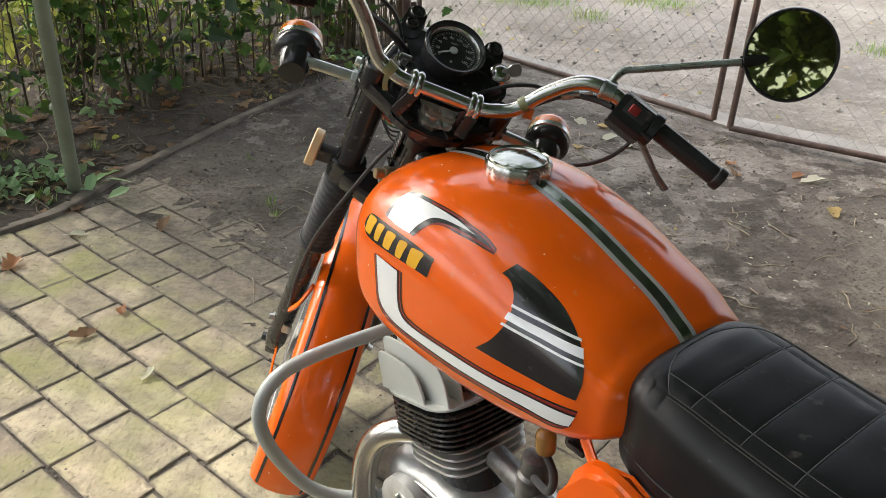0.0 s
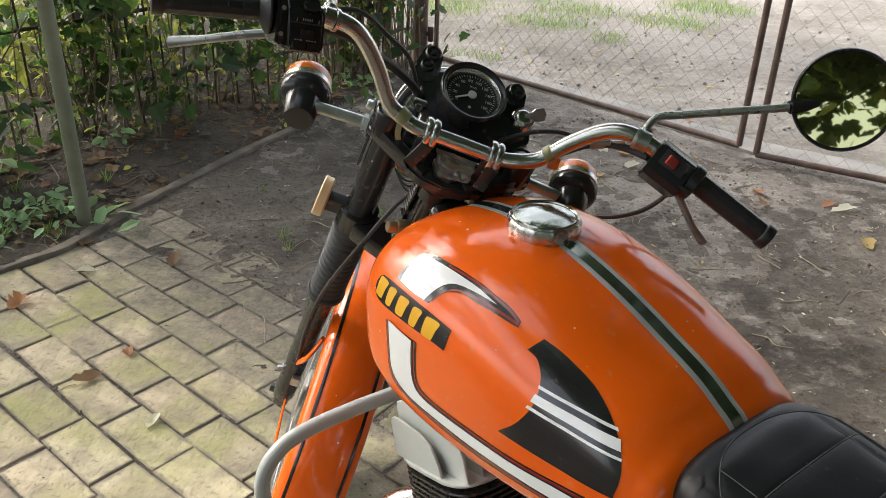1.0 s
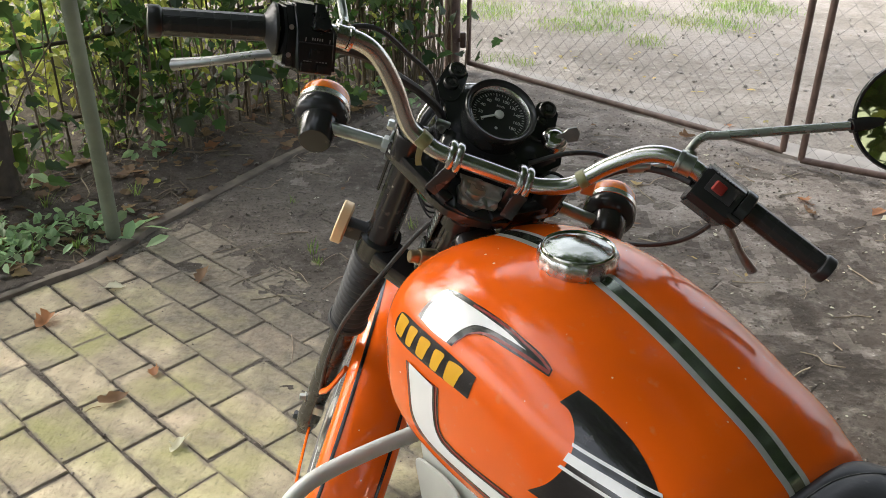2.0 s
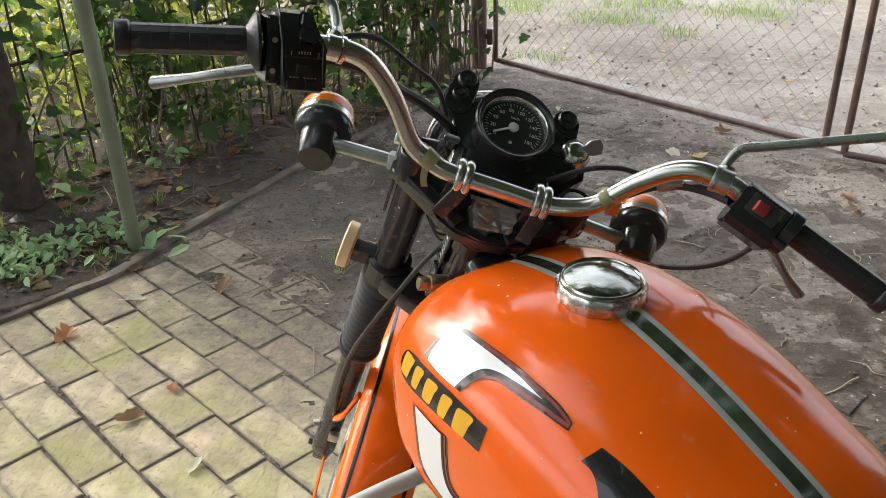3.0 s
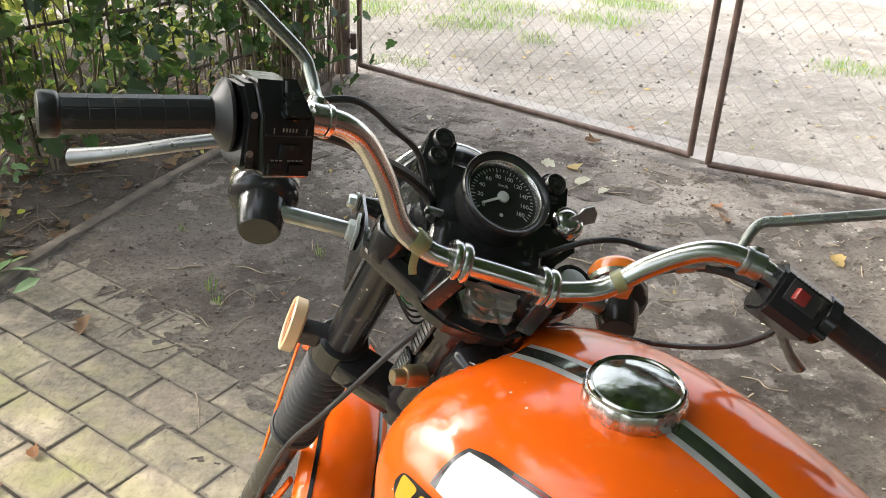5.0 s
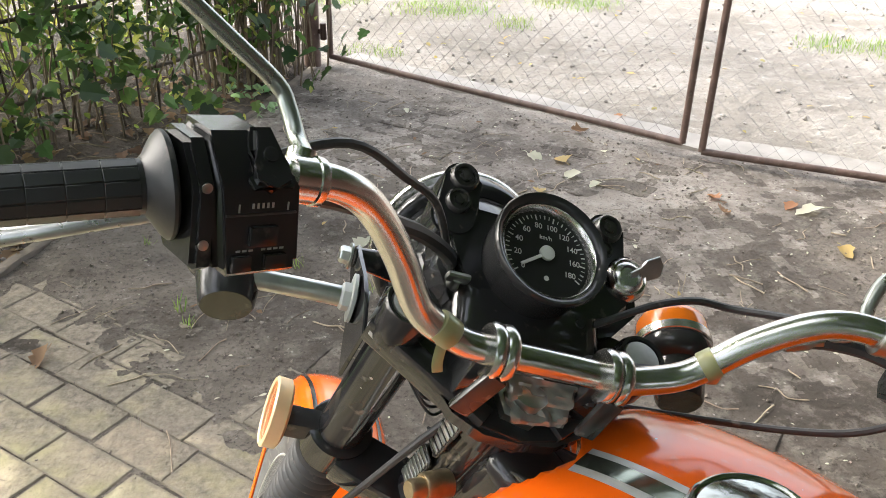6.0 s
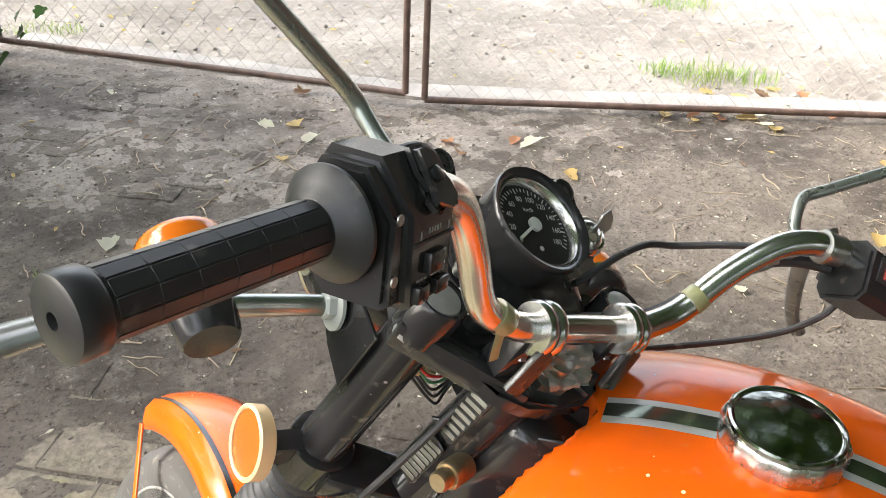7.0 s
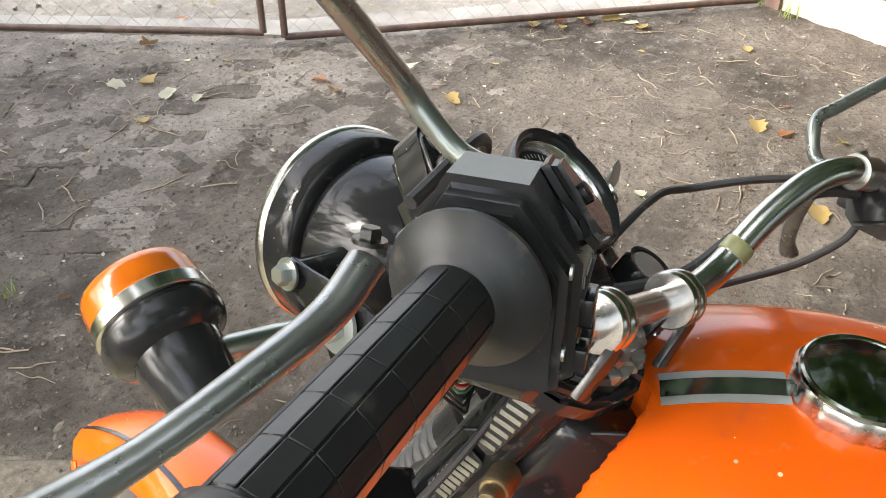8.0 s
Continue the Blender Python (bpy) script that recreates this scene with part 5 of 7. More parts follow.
def along(sx, x):
    """The bar's middle at x metres from its centre, and its direction outwards."""
    ps = [Vector(p) for p in (BAR if sx > 0 else BAR_LEFT)]
    for a, b in zip(ps, ps[1:]):
        if a.x <= x <= b.x:
            p = a.lerp(b, (x - a.x) / (b.x - a.x))
            d = (b - a).normalized()
            break
    else:
        d = (ps[-1] - ps[-2]).normalized()
        p = ps[-1] + d * (x - ps[-1].x) / d.x
    return Vector((sx * p.x, p.y, p.z)), Vector((sx * d.x, d.y, d.z))


def switch_frame(sx, x0, length, roll, drop=0.0):
    """The middle of a switch housing: z outwards along the bar, x up, y away from the rider on the left side."""
    p, d = along(sx, x0)
    up = Matrix.Rotation(roll, 3, d) @ UPRIGHT
    return axis_matrix(p + d * length / 2 - up * drop, d, up)


# left: a sloped top with a dip lever, a panel with buttons, a narrower neck towards the grip
ML = switch_frame(-1, 0.2295, 0.054, 0.10, 0.007)


def sloped(shape):
    """Cuts the inner top corner and the outer bottom corner of the housing back."""
    out = []
    for v in shape[0]:
        z = v[2]
        if z < 0 and v[0] > 0.004:
            z += (v[0] - 0.004) * 0.50
        if z > 0 and v[0] < -0.016:
            z -= (-0.016 - v[0]) * 0.30
        out.append(Vector((v[0], v[1], z)))
    return out, shape[1]


box_l = fpart("left_switch_box", moved(sloped(plate([(0.038, 0.018), (0.037, -0.010), (0.012, -0.030), (-0.034, -0.030), (-0.037, -0.026), (-0.037, 0.012), (-0.02, 0.026), (0.020, 0.028)], 0.054, None, 0.005, 3)), ML), PLASTIC, bar, "black moulded switch box")
fpart("box_neck", plate([(0.034, 0.016), (0.033, -0.009), (0.011, -0.0265), (-0.030, -0.0265), (-0.033, -0.022), (-0.033, 0.010), (-0.018, 0.023), (0.018, 0.025)], 0.013, ML @ pose(0, 0, 0.0285), 0.003, 2), PLASTIC, box_l)
slope = ML @ axis_matrix((0.0245, -0.0215, 0.0), (0.64, -0.77, 0), (0, 0, 1))
fpart("dip_lever", join(plate([(-0.006, -0.017), (0.006, -0.017), (0.009, -0.004), (0.006, 0.006), (0.013, 0.011), (0.011, 0.017), (0.0, 0.015), (-0.011, 0.017), (-0.013, 0.011), (-0.006, 0.006), (-0.009, -0.004)], 0.009, slope @ pose(-0.004, 0, 0.001), 0.003, 3), lathe([(0.0042, 0), (0.0042, 0.0016), (0.003, 0.002)], slope @ Vector((-0.004, 0.0, 0.0055)), slope.to_3x3() @ Vector((0, 0, 1)), 16)), PLASTIC, box_l, "black winged dip switch")
panel = ML @ axis_matrix((-0.010, -0.0302, 0.0), (0, -1, 0), (0, 0, 1))
for px, py, w, h in ((-0.001, 0.0035, 0.016, 0.011), (0.0105, 0.018, 0.011, 0.009), (-0.009, 0.018, 0.013, 0.008)):
    fpart("button", block((w, h, 0.006), 0.0012, panel @ pose(px, py, 0.001), 2), PLASTIC, box_l)
fpart("panel_step", block((0.040, 0.0012, 0.0016), 0, panel @ pose(0, -0.008, 0.0002)), RUBBER, box_l)
for k in range(5):
    fpart("print_bar", block((0.0012, 0.0028, 0.0004), 0, panel @ pose(-0.006 + k * 0.0028, -0.0125, 0.0001)), BOXPRINT, box_l)
for k in (-0.015, 0.013):
    fpart("print_bar", block((0.0009, 0.0045, 0.0004), 0, panel @ pose(k, -0.0115, 0.0001)), BOXPRINT, box_l)
for k in range(8):
    if k != 4:
        fpart("print_bar", block((0.0024, 0.0011, 0.0004), 0, panel @ pose(-0.0135 + k * 0.0036, 0.0118, 0.0001)), BOXPRINT, box_l)
for x in (-0.018, 0.012):
    fpart("box_screw", lathe([(0.0028, 0), (0.0028, 0.001), (0, 0.0012)], ML @ Vector((x, -0.0266, 0.0295)), ML.to_3x3() @ Vector((0, -1, 0)), 12), ZINC, box_l)
# right: smaller, set lower, red rocker
MR = switch_frame(1, 0.236, 0.056, -0.35, 0.010)
box_r = fpart("right_switch_box", plate([(0.027, -0.018), (0.027, 0.012), (0.018, 0.024), (-0.020, 0.025), (-0.028, 0.018), (-0.028, -0.018), (-0.018, -0.025), (0.016, -0.025)], 0.056, MR, 0.003, 2), PLASTIC, bar, "black switch box with red rocker")
rp = MR @ axis_matrix((0.004, 0.0248, 0.0), (0, 1, 0), (0, 0, 1))
fpart("switch_well", block((0.036, 0.022, 0.002), 0.0006, rp @ pose(0.0, 0, 0.0004)), RUBBER, box_r)
fpart("red_rocker", block((0.015, 0.013, 0.008), 0.002, rp @ pose(-0.004, -0.001, 0.003, 0, 12, 0), 2), REDPLASTIC, box_r, "faded red rocker switch")
for k in range(7):
    fpart("print_bar", block((0.0022, 0.0010, 0.0004), 0, rp @ pose(-0.016 + k * 0.0042, 0.0135, 0.0002)), BOXPRINT, box_r)
fpart("throttle_housing", join(lathe([(0.024, -0.008), (0.0265, -0.006), (0.0265, 0.006), (0.024, 0.008)], MR @ Vector((0.004, 0, 0.034)), MR.to_3x3() @ Vector((0, 0, 1)), 28), lathe([(0.004, 0), (0.004, 0.016), (0.003, 0.017)], MR @ Vector((-0.014, 0.022, 0.022)), MR.to_3x3() @ Vector((0, 0, 1)), 12)), PLASTIC, box_r)
for sx in (-1, 1):
    p, d = along(sx, 0.2955 if sx < 0 else 0.298)
    ln = 0.1245
    gp = [(0.0175, 0.0), (0.0175, 0.002)]
    grip = fpart("grip", lathe([(0.0143, -0.004), (0.0143, ln - 0.0145), (0.0156, ln - 0.0138), (0.0170, ln - 0.012), (0.0173, ln - 0.003), (0.0166, ln - 0.0008), (0.0150, ln), (0.0035, ln + 0.0008), (0.003, ln - 0.004), (0, ln - 0.004)], p, d, 40), GRIPRUBBER, bar, "ribbed black rubber grip")
    if sx < 0:
        fpart("grip_collar", lathe([(0.012, -0.0105), (0.0270, -0.0100), (0.0286, -0.0085), (0.0286, -0.0066), (0.0262, -0.0042), (0.0215, -0.0012), (0.0172, 0.0012), (0.0152, 0.0030), (0.0143, 0.0034)], p, d, 44), COLLAR, bar, "flared rubber grip collar")
    for i in range(12):
        a = 2 * math.pi * i / 12
        m = axis_matrix(p, d)
        o = Vector((0.0142 * math.cos(a), 0.0142 * math.sin(a), 0))
        for j in range(6):
            z0 = 0.006 + j * 0.0172
            fpart("rib", moved(block((0.0006, 0.0070, 0.0169), 0.0003, pose(0, 0, 0, 0, 0, 0), 1), m @ Matrix.Translation(o + Vector((0, 0, z0 + 0.0082))) @ pose(0, 0, 0, 0, 0, math.degrees(a))), GRIPRUBBER, grip)

# mirror clamps, stems, heads; levers
for sx in (-1, 1):
    p, d = along(sx, 0.2175)
    clampm = fpart("mirror_clamp", join(lathe([(0.0112, -0.0105), (0.0145, -0.0100), (0.0149, -0.0085), (0.0149, -0.0050), (0.0140, -0.0040), (0.0140, 0.0100), (0.0112, 0.0105)], p, d, 28), tube([p + UPRIGHT * 0.004 + LEVEL * 0.006 + d * 0.004, p + UPRIGHT * 0.013 + LEVEL * 0.012 + d * 0.004], 0.0092, 16, 3)), CHROME if sx < 0 else ZINC, bar, "bright metal mirror clamp")
    stem = MIRROR_STEM[sx]
    fpart("mirror_stem", tube([(sx * x, y, z) for x, y, z in stem], 0.0056, 14, 4), STEM, bar, "grey-green mirror stem")
    hub = Vector((sx * stem[-1][0], stem[-1][1], stem[-1][2]))
    face = Vector((sx * -0.22, -0.80, 0.54)).normalized()
    ctr = hub + Vector((sx * 0.060, 0.012, 0.033))
    head_m = fpart("mirror_head", join(lathe([(0.0, -0.030), (0.03, -0.028), (0.055, -0.018), (0.066, -0.004), (0.0675, 0.004), (0.066, 0.007), (0.0625, 0.006), (0.0622, 0.002)], ctr, face, 48, close=False), tube([hub, ctr - face * 0.012], 0.009, 12, 3)), PLASTIC, bar, "round black mirror housing")
    fpart("mirror_glass", lathe([(0.0622, 0.0025), (0.0622, 0.0042), (0, 0.0046)], ctr, face, 48), MIRRORGLASS, bar, "round mirror glass")
    lev = LEVER_R if sx > 0 else LEVER_L
    fpart("lever", tube([(sx * x, y, z) for x, y, z in lev], LEVER_RAD, 14, 5, flat=0.72, normal=(0, 0.5, 1)), LEVERMETAL, bar, "worn aluminium lever")
    q, d2 = along(sx, 0.268)
    fpart("lever_bracket", join(block((0.030, 0.034, 0.020), 0.004, axis_matrix(q + LEVEL * 0.022 - UPRIGHT * 0.012, d2, UPRIGHT)), bolt(Vector((sx * lev[0][0], lev[0][1], lev[0][2])) + UPRIGHT * 0.009, UPRIGHT, 0.005, 0.006)), BLACKSATIN, bar)

# tape round the bar
for sx, x0, mat, w in ((-1, 0.088, TAPE, 0.016), (1, 0.120, ZINC, 0.012)):
    p, d = along(sx, x0)
    fpart("tape", lathe([(0.0116, -w / 2), (0.0120, -w / 2 + 0.001), (0.0120, w / 2 - 0.001), (0.0116, w / 2)], p, d, 24), TAPE, bar, "yellowed tape round the bar")
p, d = along(-1, 0.092)
fpart("tape_tail", tube([p + Vector((0.004, -0.010, -0.006)), p + Vector((0.006, -0.016, -0.020)), p + Vector((0.010, -0.018, -0.030))], 0.004, 8, 4, flat=0.12, normal=(0, 1, 0)), TAPE, bar)
p, d = along(1, 0.125)
fpart("tape_tail", tube([p + Vector((0.006, 0.0, -0.010)), p + Vector((0.010, -0.002, -0.030))], 0.008, 8, 4, flat=0.12, normal=(0, 1, 0)), ZINC, bar)

# -- headlamp, instruments --
HL = Vector((0, 0.166, -0.13))
lamp = fpart("headlamp", lathe([(0.0, -0.085), (0.03, -0.081), (0.052, -0.070), (0.068, -0.048), (0.076, -0.015), (0.079, 0.025), (0.0795, 0.040), (0.0860, 0.0415), (0.0900, 0.046), (0.0915, 0.060), (0.0915, 0.076)], HL, LEVEL, 56), LAMPBLACK, bike, "glossy black headlamp shell")
fpart("lamp_rim", lathe([(0.0917, 0.075), (0.0935, 0.078), (0.0930, 0.084), (0.090, 0.088), (0.084, 0.086)], HL, LEVEL, 64, close=False), CHROME, lamp, "chrome headlamp rim")
fpart("lamp_glass", lathe([(0.086, 0.084), (0.06, 0.098), (0.03, 0.104), (0, 0.106)], HL, LEVEL, 48), GLASS, lamp)
fpart("reflector_bowl", lathe([(0.084, 0.080), (0.07, 0.045), (0.04, 0.015), (0.012, 0.005), (0, 0.004)], HL, LEVEL, 48), CHROME, lamp)
for sx in (-1, 1):
    fpart("lamp_bolt", bolt(HL + Vector((sx * 0.125, -0.004, 0.002)), (sx, 0, 0), 0.0085, 0.010), ZINC, lamp, "silver hexagon lamp bolt")
    fpart("lamp_boss", lathe([(0.017, -0.05), (0.011, -0.012), (0.010, 0.0)], HL + Vector((sx * 0.121, -0.004, 0.002)), (sx, 0, 0), 20), BLACKGLOSS, lamp)

SPN = Vector((0.0, -0.25, 0.97)).normalized()
SPO = Vector((0.0014, 0.0930, 0.0170))
SPD = Vector((0.02, -0.17, 0.985)).normalized()
DS = 1.05        # the clock against the drawing of its parts


def clock(profile):
    return [(r * DS, h * DS) for r, h in profile]


sm = axis_matrix(SPO, SPD, UPRIGHT)
DSM = sm @ Matrix.Scale(DS, 4)
speedo = fpart("speedometer", lathe(clock([(0.030, -0.062), (0.038, -0.055), (0.0435, -0.035), (0.0455, -0.012), (0.0470, 0.001), (0.0484, 0.008), (0.0486, 0.0120), (0.0474, 0.0140), (0.0445, 0.0132), (0.0410, 0.0095), (0.0400, 0.0005)]), SPO, SPD, 56, close=False), PLASTIC, bike, "black cased speedometer")
fpart("bezel", lathe(clock([(0.0410, 0.003), (0.0410, 0.0082), (0.0402, 0.0087), (0.0393, 0.0079), (0.0372, 0.0016), (0.0369, 0.0005)]), SPO, SPD, 56, close=False), CHROME, speedo, "bright chrome bezel")
fpart("dial", lathe(clock([(0.0395, 0.0), (0, 0.0002)]), SPO, SPD, 56), DIAL, speedo)


def dial_angle(v):
    return radians(-126 + v * 250 / 180.0)


def dial_dir(a):
    """A point on the dial at that angle, clockwise from the top."""
    return Vector((math.cos(a), -math.sin(a), 0))


for i in range(37):
    a = dial_angle(i * 5)
    ln = 0.0048 if i % 4 == 0 else 0.0032
    fpart("dial_mark", block((ln, 0.0011 if i % 2 == 0 else 0.0006, 0.0003), 0, DSM @ Matrix.Translation(dial_dir(a) * (0.0348 - ln / 2) + Vector((0, 0, 0.0008))) @ Matrix.Rotation(-a, 4, "Z")), DIALPRINT, speedo)


def lettering(text, size, m, mat, parent, name="lettering"):
    """Built-in font, turned into a flat mesh."""
    c = bpy.data.curves.new(name, "FONT")
    c.body, c.size, c.align_x, c.align_y = text, size, "CENTER", "CENTER"
    c.offset = size * 0.012
    tmp = bpy.data.objects.new(name, c)
    me = bpy.data.meshes.new_from_object(tmp)
    bpy.data.objects.remove(tmp)
    me.transform(m)
    me.materials.clear()
    me.materials.append(mat)
    ob = new(name, me)
    ob.parent = parent
    return ob


for v in range(0, 181, 20):
    a = dial_angle(v)
    lettering(str(v), 0.0068, FORK @ DSM @ Matrix.Translation(dial_dir(a) * 0.0248 + Vector((0, 0, 0.001))) @ Matrix.Rotation(radians(-90), 4, "Z"), DIALPRINT, speedo, "dial_number")
lettering("km/h", 0.0055, FORK @ DSM @ Matrix.Translation(Vector((0.0145, 0, 0.001))) @ Matrix.Rotation(radians(-90), 4, "Z"), DIALPRINT, speedo, "dial_text")
fpart("dial_mark", lathe([(0.0022, 0.0005), (0.0022, 0.001), (0.0012, 0.001)], DSM @ Vector((-0.021, 0, 0)), SPD, 16), DIALPRINT, speedo)
na = dial_angle(2)
nd = dial_dir(na)
fpart("needle", join(lathe(clock([(0.0062, 0.0015), (0.0062, 0.004), (0.005, 0.0048), (0, 0.005)]), SPO, SPD, 24), moved(block((0.026, 0.0026, 0.0012), 0.0003, Matrix.Translation(nd * 0.014 + Vector((0, 0, 0.003))) @ Matrix.Rotation(-na, 4, "Z")), DSM)), DIALPRINT, speedo, "white needle")
# cowl that joins clock, warning lamps and lock to the shell
cm = axis_matrix(Vector((0.0017, 0.0985, 0.0185)) - SPN * 0.055, SPN, (1, 0, 0))
cowl = fpart("instrument_cowl", plate([(-0.078, 0.010), (-0.080, -0.020), (-0.066, -0.048), (-0.040, -0.058), (0.050, -0.058), (0.085, -0.046), (0.108, -0.022), (0.106, 0.004), (0.080, 0.016), (0.078, 0.034), (0.060, 0.040), (-0.058, 0.040), (-0.078, 0.032)], 0.066, cm, 0.014, 3), BLACKGLOSS, bike, "glossy black instrument cowl")
fpart("cowl_skirt", block((0.150, 0.080, 0.075), 0.018, Matrix.Translation((0.004, 0.060, -0.052)) @ pose(0, 0, 0, 12), 3, (0.86, 0.8)), BLACKGLOSS, cowl)
for p in ((-0.062, 0.072, -0.024), (0.047, 0.058, -0.018)):
    fpart("cowl_screw", lathe([(0.0055, 0), (0.0055, 0.003), (0.004, 0.005), (0, 0.0055)], p, SPN, 16), ZINC if p[0] < 0 else PLASTIC, cowl)


def capsule(centres, n=10):
    """The rounded outline round a row of circles (x, y, radius), from first to last."""
    (x0, y0, r0), (x1, y1, r1) = centres[0], centres[-1]
    out = [(x0 + r0 * math.cos(math.pi * k / n), y0 + r0 * math.sin(math.pi * k / n)) for k in range(n + 1)]
    out += [(x1 - r1 * math.cos(math.pi * k / n), y1 - r1 * math.sin(math.pi * k / n)) for k in range(n + 1)]
    return out


for o, lamps in ((Vector((-0.0680, 0.1562, 0.0160)), ((0.0, 0.0, 0.0115), (-0.0035, -0.0235, 0.0100))), (Vector((0.0690, 0.1450, 0.0150)), ((0.0, 0.0, 0.0115), (-0.004, -0.022, 0.007)))):
    tm = axis_matrix(o, SPN, (1, 0, 0))
    fpart("lamp_tab", plate(capsule([(lamps[0][0], lamps[0][1], 0.0165), (lamps[-1][0], lamps[-1][1] - 0.012, 0.021)]), 0.036, tm @ pose(0, 0, -0.0205), 0.004, 3), BLACKGLOSS, cowl)
    for x, y, r in lamps:
        fpart("warning_lamp", lathe([(r * 1.15, -0.012), (r * 1.12, 0.0005), (r * 0.98, 0.0032), (r * 0.80, 0.0030), (r * 0.74, 0.0008), (r * 0.46, 0.0010), (r * 0.40, 0.0030), (0, 0.0036)], tm @ Vector((x, y, 0)), SPN, 28), BLACKSATIN, cowl, "round black warning lamp")
lock = fpart("ignition_lock", lathe([(0.020, -0.03), (0.020, -0.002), (0.0185, 0.002), (0.0165, 0.004), (0.0150, 0.0025), (0.013, 0.005), (0.010, 0.0065), (0.0085, 0.004), (0.0, 0.004)], (0.0885, 0.104, 0.003), SPN, 36), CHROME, cowl, "chrome ignition lock")
fpart("key", join(plate([(0, -0.004), (0.010, -0.0045), (0.016, -0.010), (0.030, -0.010), (0.034, 0.0), (0.030, 0.010), (0.016, 0.010), (0.010, 0.0045), (0, 0.004)], 0.0022, axis_matrix((0.090, 0.104, 0.007), (0.2, -0.75, 0.5), (1.0, 0.20, 0.45)), 0.0006)), ZINC, cowl, "flat metal ignition key")
fpart("wing_nut", join(lathe([(0.005, 0), (0.005, 0.014)], (-0.066, 0.070, -0.020), SPN, 12), block((0.020, 0.006, 0.012), 0.003, axis_matrix(Vector((-0.066, 0.070, -0.020)) + SPN * 0.014, SPN, (1, 0, 0)))), ZINC, cowl)

# -- indicators --
for sx in (-1, 1):
    o = Vector((sx * 0.232, 0.1395, -0.127 if sx > 0 else -0.134))
    fwd = Vector((sx * 0.09, 1.0, 0.0)).normalized()
    ind = fpart("indicator", lathe([(0.0, -0.060), (0.0220, -0.060), (0.0240, -0.057), (0.0288, -0.026), (0.0288, -0.020), (0.0374, -0.015), (0.0405, -0.008), (0.0405, 0.000), (0.0380, 0.002), (0.0380, 0.005)], o, fwd, 44), PLASTIC, bike, "black indicator body")
    fpart("indicator_band", lathe([(0.0380, 0.004), (0.0405, 0.006), (0.0405, 0.015), (0.0385, 0.017)], o, fwd, 48), CHROME, ind, "chrome band")
    fpart("indicator_lens", lathe([(0.0391, 0.016), (0.0385, 0.030), (0.0371, 0.036), (0.0320, 0.040), (0, 0.042)], o, fwd, 96, 0.004, 48), AMBER, ind, "ribbed amber lens")
    fpart("stalk", tube([(sx * 0.108, 0.103, -0.113), (sx * 0.15, 0.105, -0.117), (sx * 0.212, 0.107, -0.123)], 0.0095, 16, 3), ZINC, ind, "grey metal stalk")
    fpart("washer", lathe([(0.022, -0.002), (0.022, 0.001), (0.009, 0.0015)], (sx * 0.1235, 0.103, -0.113), (sx, 0.04, -0.08), 32), GREYPAINT, ind, "large grey washer")
    fpart("nut", lathe([(0.013, 0.001), (0.013, 0.008), (0.011, 0.010)], (sx * 0.1235, 0.103, -0.113), (sx, 0.04, -0.08), 6), GREYPAINT, ind)

# -- front wheel and mudguard --
AXLE = Matrix.Translation((0, 0.06, -0.925))
WM = FORK @ AXLE @ Matrix(((0, 1, 0, 0), (1, 0, 0, 0), (0, 0, 1, 0), (0, 0, 0, 1)))
wheel(WM, "front_wheel")
GUARD = AXLE @ Matrix.Translation((0.008, 0.0, 0.004))
guard = fpart("front_mudguard", mudguard(0.380, 0.066, 29, 172, GUARD), ORANGE, bike, "glossy orange front mudguard", smooth=50)
for sx in (-1, 1):
    fpart("pinstripe", mudguard_line(0.380, sx * 0.047, 30, 171), BLACKDECAL, guard, "black pinstripe")
    for a, b in ((35, 0.0), (150, 0.0)):
        aa = radians(a)
        fpart("stay", tube([(sx * 0.070, 0.06 + 0.345 * math.cos(aa), -0.925 + 0.345 * math.sin(aa)), (sx * 0.078, 0.06 + 0.18 * math.cos(aa), -0.925 + 0.18 * math.sin(aa)), (sx * 0.082, 0.06, -0.915)], 0.007, 10, 3, flat=0.45, normal=(1, 0, 0)), ORANGE, guard)
    fpart("guard_bridge", tube([(sx * 0.06, 0.02, -0.61), (sx * 0.075, 0.0, -0.66), (sx * 0.086, 0.02, -0.72)], 0.009, 10, 3, flat=0.5, normal=(1, 0, 0)), ORANGE, guard)

# -- cables and wires --


def cable(pts, r=0.0034, mat=RUBBER, name="cable", label=""):
    return fpart(name, tube(pts, r, 8, 6), mat, bike, label)


cable([(0.020, 0.055, -0.050), (0.062, 0.062, -0.018), (0.089, 0.070, 0.001), (0.112, 0.077, 0.013), (0.143, 0.083, 0.021), (0.176, 0.080, 0.026), (0.205, 0.055, 0.060), (0.232, 0.022, 0.095)])
cable([(0.288, -0.018, 0.075), (0.284, -0.020, 0.052), (0.276, -0.010, 0.012), (0.260, 0.012, -0.035), (0.229, 0.030, -0.070), (0.171, 0.035, -0.085), (0.10, 0.040, -0.10), (0.04, 0.045, -0.12)])
cable([(0.236, -0.006, 0.106), (0.215, 0.006, 0.098), (0.185, 0.012, 0.088), (0.16, 0.014, 0.070), (0.135, 0.014, 0.040), (0.105, 0.012, 0.008), (0.07, 0.020, -0.012), (0.04, 0.040, -0.04)], 0.0058)
cable([(-0.236, 0.004, 0.100), (-0.205, 0.014, 0.098), (-0.175, 0.026, 0.086), (-0.145, 0.045, 0.060), (-0.11, 0.068, 0.030), (-0.075, 0.085, -0.005), (-0.055, 0.10, -0.05)], 0.0064)
